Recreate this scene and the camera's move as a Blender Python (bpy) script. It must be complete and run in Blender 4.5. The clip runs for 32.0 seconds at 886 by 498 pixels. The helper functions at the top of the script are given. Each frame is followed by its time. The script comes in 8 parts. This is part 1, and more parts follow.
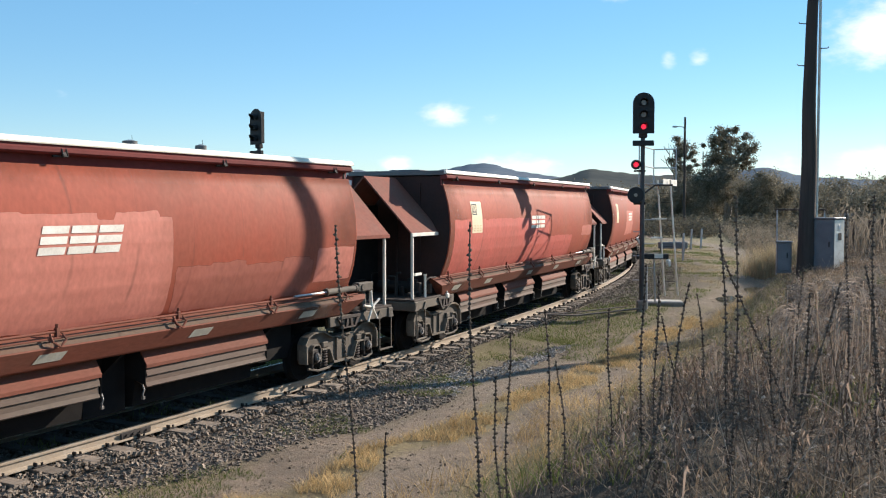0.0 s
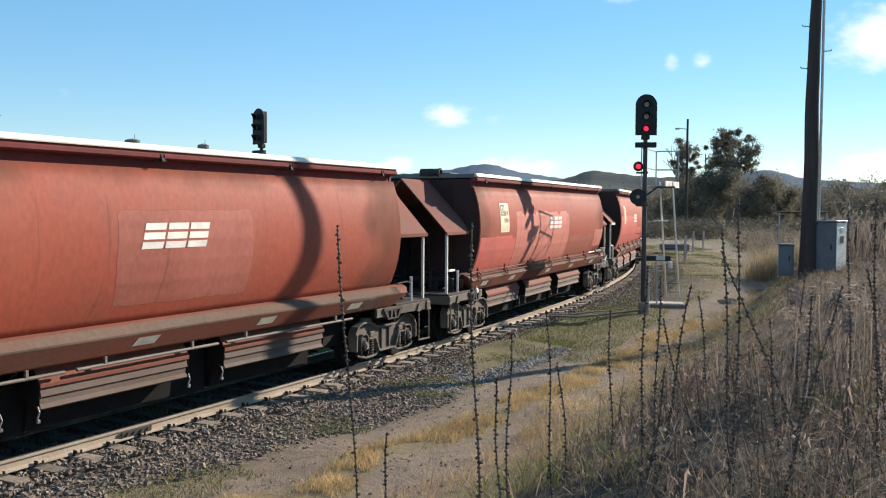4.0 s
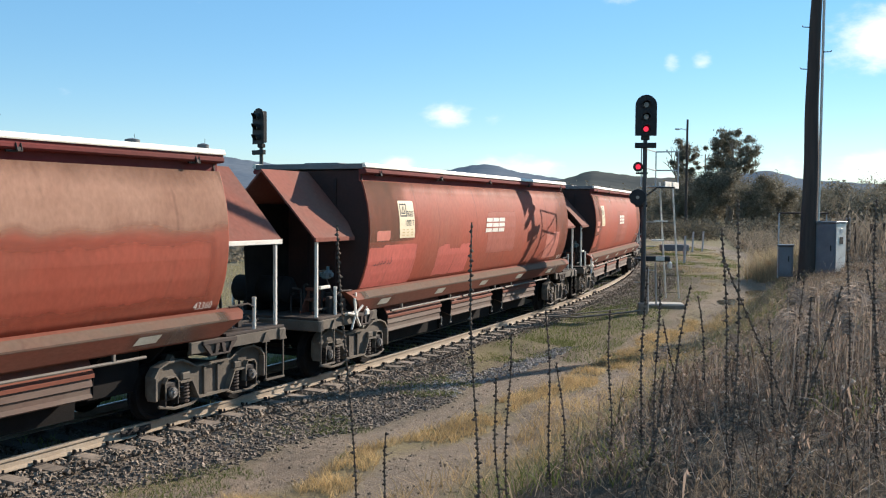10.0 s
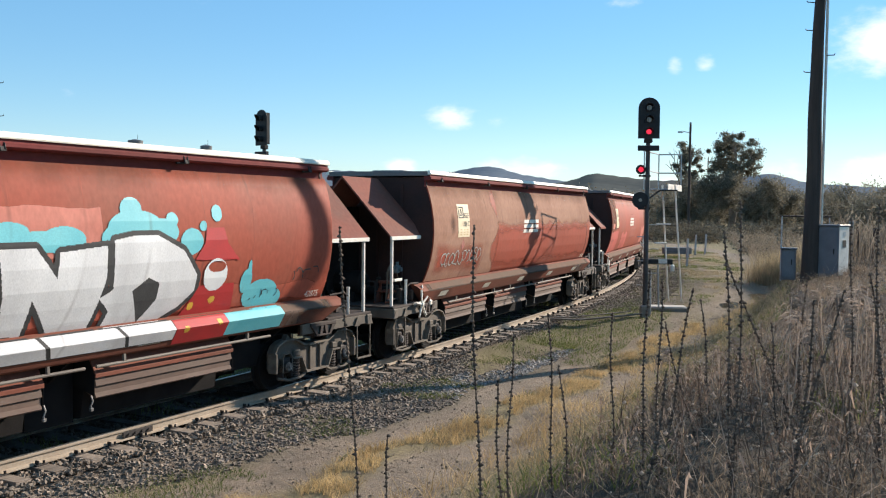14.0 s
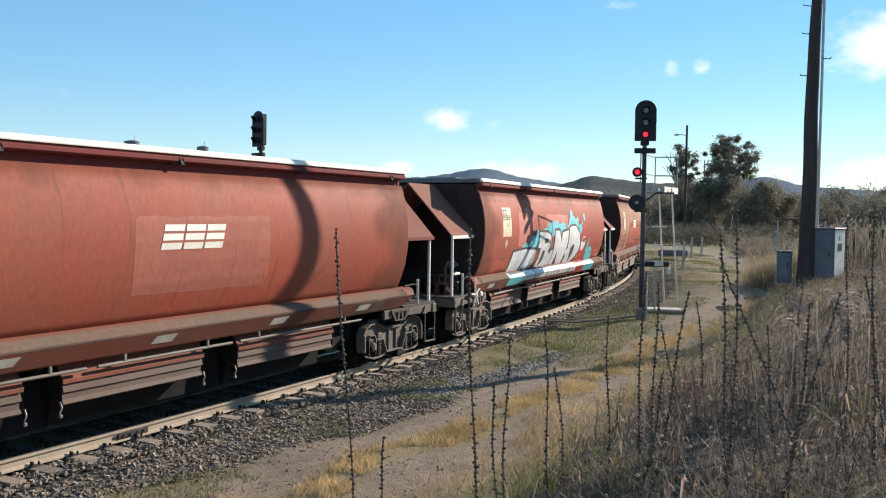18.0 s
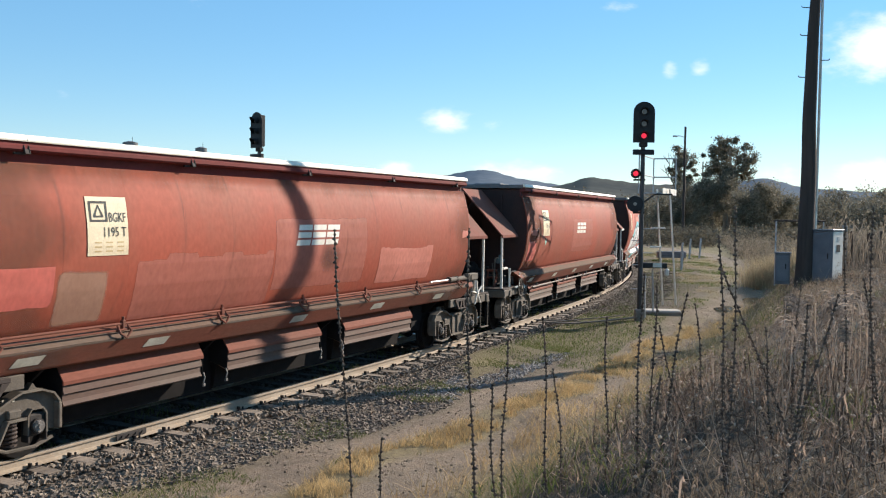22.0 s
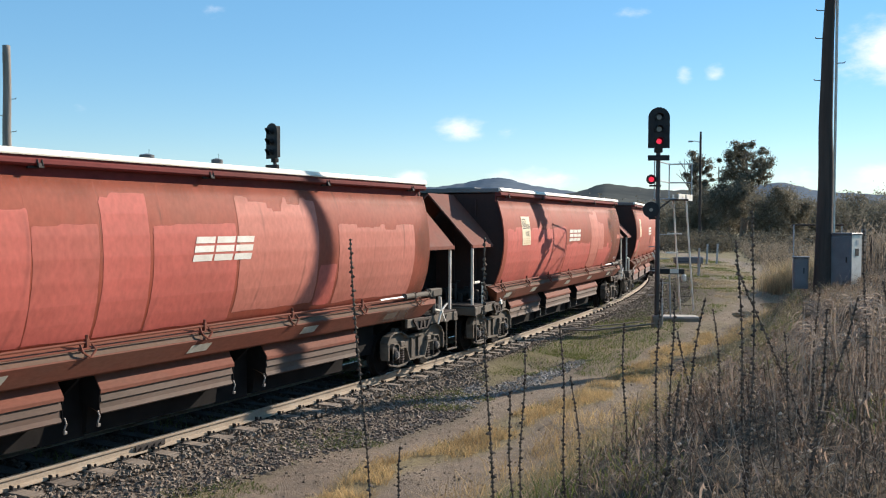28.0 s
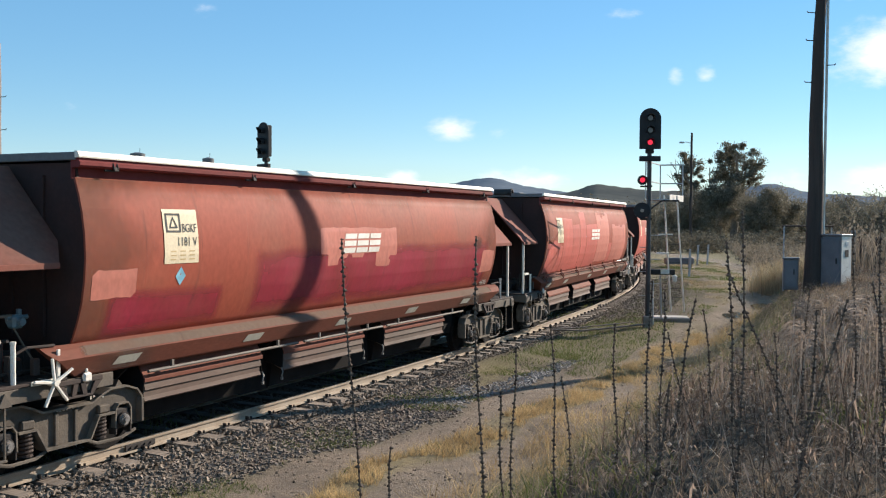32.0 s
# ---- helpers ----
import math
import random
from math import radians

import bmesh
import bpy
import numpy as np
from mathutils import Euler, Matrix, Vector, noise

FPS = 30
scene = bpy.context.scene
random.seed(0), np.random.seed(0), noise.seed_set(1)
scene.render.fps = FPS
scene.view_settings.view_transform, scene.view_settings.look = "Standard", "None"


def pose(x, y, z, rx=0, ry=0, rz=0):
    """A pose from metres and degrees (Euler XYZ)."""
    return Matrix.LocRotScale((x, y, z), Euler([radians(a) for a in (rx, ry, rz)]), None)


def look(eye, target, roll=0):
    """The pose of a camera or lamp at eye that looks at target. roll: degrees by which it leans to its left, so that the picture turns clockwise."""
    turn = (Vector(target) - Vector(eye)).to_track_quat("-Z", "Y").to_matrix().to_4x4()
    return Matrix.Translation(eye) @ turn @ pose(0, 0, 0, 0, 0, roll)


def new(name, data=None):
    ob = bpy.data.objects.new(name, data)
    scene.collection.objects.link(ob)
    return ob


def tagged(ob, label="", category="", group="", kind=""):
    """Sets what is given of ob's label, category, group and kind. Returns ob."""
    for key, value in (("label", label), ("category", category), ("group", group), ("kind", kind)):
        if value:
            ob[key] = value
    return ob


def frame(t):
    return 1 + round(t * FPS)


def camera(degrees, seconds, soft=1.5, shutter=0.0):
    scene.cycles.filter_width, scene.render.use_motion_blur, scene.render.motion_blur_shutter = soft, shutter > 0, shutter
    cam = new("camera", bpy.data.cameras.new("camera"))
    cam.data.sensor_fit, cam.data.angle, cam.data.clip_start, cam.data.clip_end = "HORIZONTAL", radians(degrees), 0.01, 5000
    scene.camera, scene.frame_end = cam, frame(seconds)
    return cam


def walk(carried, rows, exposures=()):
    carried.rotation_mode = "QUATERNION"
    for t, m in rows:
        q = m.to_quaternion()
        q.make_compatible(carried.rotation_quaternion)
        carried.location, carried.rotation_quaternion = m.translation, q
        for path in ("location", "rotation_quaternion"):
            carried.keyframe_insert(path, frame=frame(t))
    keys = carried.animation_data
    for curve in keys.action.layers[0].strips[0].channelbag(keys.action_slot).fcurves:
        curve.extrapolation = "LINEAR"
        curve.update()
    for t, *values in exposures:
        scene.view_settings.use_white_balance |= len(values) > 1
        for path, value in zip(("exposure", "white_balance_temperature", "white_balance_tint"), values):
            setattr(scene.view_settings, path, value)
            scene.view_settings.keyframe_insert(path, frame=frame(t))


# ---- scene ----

# ---------------------------------------------------------------- camera
# z = 0 is the top of the rails; the camera stands on the bank beside the line
EYE = Vector((0.0, 0.0, 3.293))
FOCAL = 1660.8           # focal length in units of 1/1568 of the picture's width
TILT = -2.493            # degrees
cam = camera(50.54, 32.0, soft=1.15)
# slow hand sway of a camera that stays in one spot: seconds, right, down, clockwise turn
SWAY = (
    (0, 0.0, 0.0, 0.0000), (0.5, 4.0, 0.1, 0.0009), (1, 2.7, 0.9, 0.0016), (1.5, 3.4, -1.3, 0.0037),
    (2, -0.1, 1.6, 0.0048), (2.5, -4.0, 0.2, 0.0061), (3, -2.8, 0.5, 0.0047), (3.5, 1.6, 1.3, 0.0047),
    (5.5, -0.8, -2.6, 0.0104), (6, -3.9, -4.5, 0.0152), (6.5, 0.6, -1.7, 0.0156), (7, 5.6, 2.1, 0.0163),
    (7.5, 3.6, 2.7, 0.0174), (8, 1.0, 3.5, 0.0105), (8.5, -0.9, 4.1, 0.0055), (9, 0.4, 0.0, 0.0080),
    (9.5, 2.4, -2.9, 0.0086), (10, 2.5, 1.3, 0.0077), (10.5, 1.4, 3.5, 0.0078), (11, 9.2, 0.5, 0.0075),
    (11.5, 12.2, -0.6, 0.0071), (12, 7.9, -1.5, 0.0103), (12.5, 8.1, -0.3, 0.0088), (13, 10.0, 1.5, 0.0097),
    (13.5, 10.3, 3.9, 0.0103), (14, 6.9, 4.9, 0.0111), (14.5, 6.0, 5.9, 0.0124), (16.5, -2.9, 7.6, 0.0120),
    (17, 0.8, 8.8, 0.0140), (17.5, 2.2, 6.3, 0.0155), (18, 0.6, 8.3, 0.0143), (18.5, 2.1, 6.7, 0.0132),
    (19, 0.4, 6.9, 0.0137), (19.5, -4.7, 2.7, 0.0144), (20, -2.5, -0.5, 0.0164), (20.5, 0.8, 2.5, 0.0161),
    (21, -0.9, 5.8, 0.0151), (21.5, -0.9, 9.0, 0.0148), (22, -2.1, 10.6, 0.0149), (22.5, -2.2, 8.7, 0.0162),
    (23, -4.1, 3.0, 0.0210), (23.5, -3.7, 1.3, 0.0226), (24, -0.1, 8.7, 0.0219), (24.5, 1.7, 16.2, 0.0216),
    (25, 0.9, 19.0, 0.0182), (25.5, 2.1, 18.8, 0.0227), (27.5, 25.6, 23.4, 0.0067), (28, 26.0, 25.1, 0.0027),
    (28.5, 23.7, 24.3, 0.0029), (29, 24.7, 20.1, 0.0042), (29.5, 24.0, 19.8, 0.0051), (30, 21.3, 21.7, 0.0066),
    (30.5, 22.7, 24.0, 0.0067), (31, 20.2, 22.8, 0.0071), (31.5, 15.2, 23.7, 0.0063), (32, 10.7, 25.1, 0.0063),
)



def sway_pose(right, down, turn):
    return (Matrix.Translation(EYE) @ Matrix.Rotation(right / FOCAL, 4, "Z")
            @ Matrix.Rotation(radians(90 + TILT) + down / FOCAL, 4, "X") @ Matrix.Rotation(turn, 4, "Z"))


walk(cam, [(t, sway_pose(a, b, c)) for t, a, b, c in SWAY], exposures=((0, 0.53, 6750, 13), (25.5, 0.53, 6750, 13), (28, 0.44, 6750, 13), (32, 0.44, 6750, 13)))

# ---------------------------------------------------------------- light
SUN_AZ, SUN_EL = 52.1, 24.5       # degrees from +Y towards +X, above the horizon
sun_dir = Vector((math.sin(radians(SUN_AZ)) * math.cos(radians(SUN_EL)),
                  math.cos(radians(SUN_AZ)) * math.cos(radians(SUN_EL)), math.sin(radians(SUN_EL))))
sun_data = bpy.data.lights.new("sun", "SUN")
sun_data.energy, sun_data.angle, sun_data.color = 5.7, radians(0.36), (1.0, 0.915, 0.80)
sun = new("sun", sun_data)
sun.matrix_world = look(sun_dir * 60, (0, 0, 0))


def clouded_sky():
    world = bpy.data.worlds.new("sky")
    world.use_nodes = True
    scene.world = world
    nt = world.node_tree
    nt.nodes.clear()
    N, Lk = nt.nodes.new, nt.links.new
    out, bg = N("ShaderNodeOutputWorld"), N("ShaderNodeBackground")
    sky = N("ShaderNodeTexSky")
    sky.sky_type, sky.sun_disc = "NISHITA", False
    sky.sun_elevation, sky.sun_rotation = radians(SUN_EL), radians(SUN_AZ)
    sky.air_density, sky.dust_density, sky.ozone_density = 1.0, 0.0, 3.0
    tc = N("ShaderNodeTexCoord")
    noi = N("ShaderNodeTexNoise")
    noi.inputs["Scale"].default_value, noi.inputs["Detail"].default_value = 34, 6
    noi.inputs["Roughness"].default_value = 0.6
    stretch = N("ShaderNodeVectorMath")
    stretch.operation = "MULTIPLY"
    stretch.inputs[1].default_value = (1, 1, 2.2)
    Lk(tc.outputs["Generated"], stretch.inputs[0])
    Lk(stretch.outputs[0], noi.inputs["Vector"])
    total = None
    # fair-weather clouds: azimuth from +Y, elevation, half-width, half-height (degrees), density
    clouds = ((25.0, 9.4, 4.0, 2.7, 1.0), (13.4, 8.6, 0.75, 0.7, 0.7), (15.2, 8.7, 0.9, 0.7, 0.7),
              (0.2, 5.7, 2.2, 1.1, 0.85), (2.8, 5.4, 1.2, 0.7, 0.5), (-2.8, 2.7, 1.5, 0.7, 0.95),
              (4.3, 2.5, 4.6, 1.1, 0.8), (19.8, 2.6, 2.4, 1.0, 0.6), (25.0, 2.6, 4.0, 1.3, 0.9), (14, 1.6, 5, 0.9, 0.7),
              (-17.0, 4.0, 2.2, 0.8, 0.35), (-22.0, 6.4, 1.0, 0.5, 0.35), (-9.5, 9.6, 0.9, 0.7, 0.3),
              (-14.5, 12.2, 1.6, 0.7, 0.45), (10.6, 12.3, 1.6, 0.6, 0.5), (23.0, 12.6, 3.0, 0.8, 0.55))
    for az, el, w, h, amount in clouds:
        az, el = radians(az), radians(el)
        d = Vector((math.sin(az) * math.cos(el), math.cos(az) * math.cos(el), math.sin(el)))
        sub = N("ShaderNodeVectorMath")
        sub.operation = "SUBTRACT"
        sub.inputs[1].default_value = d
        Lk(tc.outputs["Generated"], sub.inputs[0])
        scl = N("ShaderNodeVectorMath")
        scl.operation = "MULTIPLY"
        scl.inputs[1].default_value = (1 / radians(w), 1 / radians(w), 1 / radians(h))
        Lk(sub.outputs[0], scl.inputs[0])
        ln = N("ShaderNodeVectorMath")
        ln.operation = "LENGTH"
        Lk(scl.outputs[0], ln.inputs[0])
        mp = N("ShaderNodeMapRange")
        mp.interpolation_type = "SMOOTHSTEP"
        mp.inputs[1].default_value, mp.inputs[2].default_value = 0.0, 1.35
        mp.inputs[3].default_value, mp.inputs[4].default_value = amount, 0.0
        Lk(ln.outputs["Value"], mp.inputs[0])
        if total is None:
            total = mp.outputs[0]
        else:
            mx = N("ShaderNodeMath")
            mx.operation = "MAXIMUM"
            Lk(total, mx.inputs[0]), Lk(mp.outputs[0], mx.inputs[1])
            total = mx.outputs[0]
    add = N("ShaderNodeMath")
    add.operation = "ADD"
    Lk(total, add.inputs[0]), Lk(noi.outputs["Fac"], add.inputs[1])
    edge = N("ShaderNodeMapRange")
    edge.interpolation_type = "SMOOTHSTEP"
    edge.inputs[1].default_value, edge.inputs[2].default_value = 0.78, 1.75
    Lk(add.outputs[0], edge.inputs[0])
    mix = N("ShaderNodeMix")
    mix.data_type = "RGBA"
    Lk(edge.outputs[0], mix.inputs[0])
    vivid = N("ShaderNodeHueSaturation")
    vivid.inputs["Saturation"].default_value = 1.32
    Lk(sky.outputs[0], vivid.inputs["Color"])
    even = N("ShaderNodeMix")
    even.data_type = "RGBA"
    even.inputs[0].default_value = 0.3
    even.inputs[7].default_value = (2.75, 5.9, 8.8, 1)
    Lk(vivid.outputs[0], even.inputs[6])
    Lk(even.outputs[2], mix.inputs[6])
    mix.inputs[7].default_value = (9.2, 9.3, 9.8, 1)
    Lk(mix.outputs[2], bg.inputs["Color"])
    bg.inputs["Strength"].default_value = 0.1
    Lk(bg.outputs[0], out.inputs["Surface"])


clouded_sky()

# ---------------------------------------------------------------- materials


def seam_soot(nt, tc, shift, colour, amount):
    """Sooty smears that follow the weld seams of the side sheets, every 1.15 m, broken up by noise."""
    N, Lk = nt.nodes.new, nt.links.new

    def sums(op, a, b, c=None):
        n = N("ShaderNodeMath")
        n.operation = op
        for i, v in enumerate((a, b, c)):
            if v is None:
                continue
            if isinstance(v, (int, float)):
                n.inputs[i].default_value = v
            else:
                Lk(v, n.inputs[i])
        return n.outputs[0]

    xyz = N("ShaderNodeSeparateXYZ")
    Lk(tc.outputs["Object"], xyz.inputs[0])
    low = sums("SUBTRACT", xyz.outputs["Z"], 3.0)
    bow = sums("MULTIPLY_ADD", sums("MULTIPLY", low, low), 0.14, xyz.outputs["X"])
    gap = sums("PINGPONG", bow, 0.575)
    line = N("ShaderNodeMapRange")
    line.interpolation_type = "SMOOTHSTEP"
    line.inputs[1].default_value, line.inputs[2].default_value = 0.0, 0.05
    line.inputs[3].default_value, line.inputs[4].default_value = 1.0, 0.0
    Lk(gap, line.inputs[0])
    no, cut = N("ShaderNodeTexNoise"), N("ShaderNodeMapRange")
    no.inputs["Scale"].default_value, no.inputs["Detail"].default_value = 1.5, 3
    Lk(shift.outputs[0], no.inputs["Vector"])
    cut.inputs[1].default_value, cut.inputs[2].default_value = 0.46, 0.66
    Lk(no.outputs["Fac"], cut.inputs[0])
    fac = sums("MULTIPLY", sums("MULTIPLY", line.outputs[0], cut.outputs[0]), amount)
    mix = N("ShaderNodeMix")
    mix.data_type = "RGBA"
    mix.inputs[7].default_value = (0.075, 0.042, 0.034, 1)
    Lk(fac, mix.inputs[0]), Lk(colour, mix.inputs[6])
    return mix.outputs[2]


def mat(name, col, col2=None, rough=0.8, metal=0.0, scale=6.0, bump=0.2, fine=60.0, jitter=0.0, island=0.0,
        dirt=None, dirt_amount=0.0, dirt_scale=1.5, spec=0.4, stretch=(1, 1, 1), thin=0.0, streak=0.0):
    """A weathered surface: two colours mixed by coarse and fine noise, optional stains, relief, and a tone that varies by piece."""
    m = bpy.data.materials.new(name)
    m.use_nodes = True
    nt = m.node_tree
    N, Lk = nt.nodes.new, nt.links.new
    b = nt.nodes["Principled BSDF"]
    b.inputs["Roughness"].default_value, b.inputs["Metallic"].default_value = rough, metal
    b.inputs["Specular IOR Level"].default_value = spec
    tc, mp = N("ShaderNodeTexCoord"), N("ShaderNodeMapping")
    mp.inputs["Scale"].default_value = stretch
    Lk(tc.outputs["Object"], mp.inputs["Vector"])
    info = N("ShaderNodeObjectInfo")
    shift = N("ShaderNodeVectorMath")
    shift.operation = "MULTIPLY_ADD"
    shift.inputs[1].default_value = (37, 53, 71)
    Lk(info.outputs["Random"], shift.inputs[0])
    Lk(mp.outputs[0], shift.inputs[2])
    coarse, grain = N("ShaderNodeTexNoise"), N("ShaderNodeTexNoise")
    for n, s, d in ((coarse, scale, 6), (grain, fine, 3)):
        n.inputs["Scale"].default_value, n.inputs["Detail"].default_value = s, d
        Lk(shift.outputs[0], n.inputs["Vector"])
    ramp = N("ShaderNodeMapRange")
    ramp.inputs[1].default_value, ramp.inputs[2].default_value = 0.32, 0.68
    Lk(coarse.outputs["Fac"], ramp.inputs[0])
    mix = N("ShaderNodeMix")
    mix.data_type = "RGBA"
    mix.inputs[6].default_value = (*col, 1)
    mix.inputs[7].default_value = (*(col2 or tuple(c * 0.7 for c in col)), 1)
    Lk(ramp.outputs[0], mix.inputs[0])
    colour = mix.outputs[2]
    if dirt:
        dn = N("ShaderNodeTexNoise")
        dn.inputs["Scale"].default_value, dn.inputs["Detail"].default_value = dirt_scale, 8
        dn.inputs["Roughness"].default_value = 0.65
        Lk(shift.outputs[0], dn.inputs["Vector"])
        dr = N("ShaderNodeMapRange")
        dr.inputs[1].default_value, dr.inputs[2].default_value = 0.45, 0.72
        dr.inputs[4].default_value = dirt_amount
        Lk(dn.outputs["Fac"], dr.inputs[0])
        dm = N("ShaderNodeMix")
        dm.data_type = "RGBA"
        dm.inputs[7].default_value = (*dirt, 1)
        Lk(dr.outputs[0], dm.inputs[0]), Lk(colour, dm.inputs[6])
        colour = dm.outputs[2]
    if streak:
        colour = seam_soot(nt, tc, shift, colour, streak)
    hsv = N("ShaderNodeHueSaturation")
    val = N("ShaderNodeMath")
    val.operation = "MULTIPLY_ADD"
    Lk(grain.outputs["Fac"], val.inputs[0])
    val.inputs[1].default_value, val.inputs[2].default_value = 0.5, 0.75
    value = val.outputs[0]
    for amount, kind in ((jitter, 0), (island, 1)):
        if amount:
            src = info.outputs["Random"] if kind == 0 else N("ShaderNodeNewGeometry").outputs["Random Per Island"]
            jm = N("ShaderNodeMath")
            jm.operation = "MULTIPLY_ADD"
            Lk(src, jm.inputs[0])
            jm.inputs[1].default_value = amount
            Lk(value, jm.inputs[2])
            jo = N("ShaderNodeMath")
            jo.operation = "SUBTRACT"
            Lk(jm.outputs[0], jo.inputs[0])
            jo.inputs[1].default_value = amount / 2
            value = jo.outputs[0]
    Lk(value, hsv.inputs["Value"])
    Lk(colour, hsv.inputs["Color"])
    Lk(hsv.outputs[0], b.inputs["Base Color"])
    if bump:
        bp = N("ShaderNodeBump")
        bp.inputs["Strength"].default_value, bp.inputs["Distance"].default_value = bump, 0.02
        Lk(grain.outputs["Fac"], bp.inputs["Height"])
        Lk(bp.outputs[0], b.inputs["Normal"])
    if thin:
        tl, sh = N("ShaderNodeBsdfTranslucent"), N("ShaderNodeMixShader")
        Lk(hsv.outputs[0], tl.inputs["Color"])
        sh.inputs[0].default_value = thin
        Lk(b.outputs[0], sh.inputs[1]), Lk(tl.outputs[0], sh.inputs[2])
        Lk(sh.outputs[0], nt.nodes["Material Output"].inputs["Surface"])
    return m


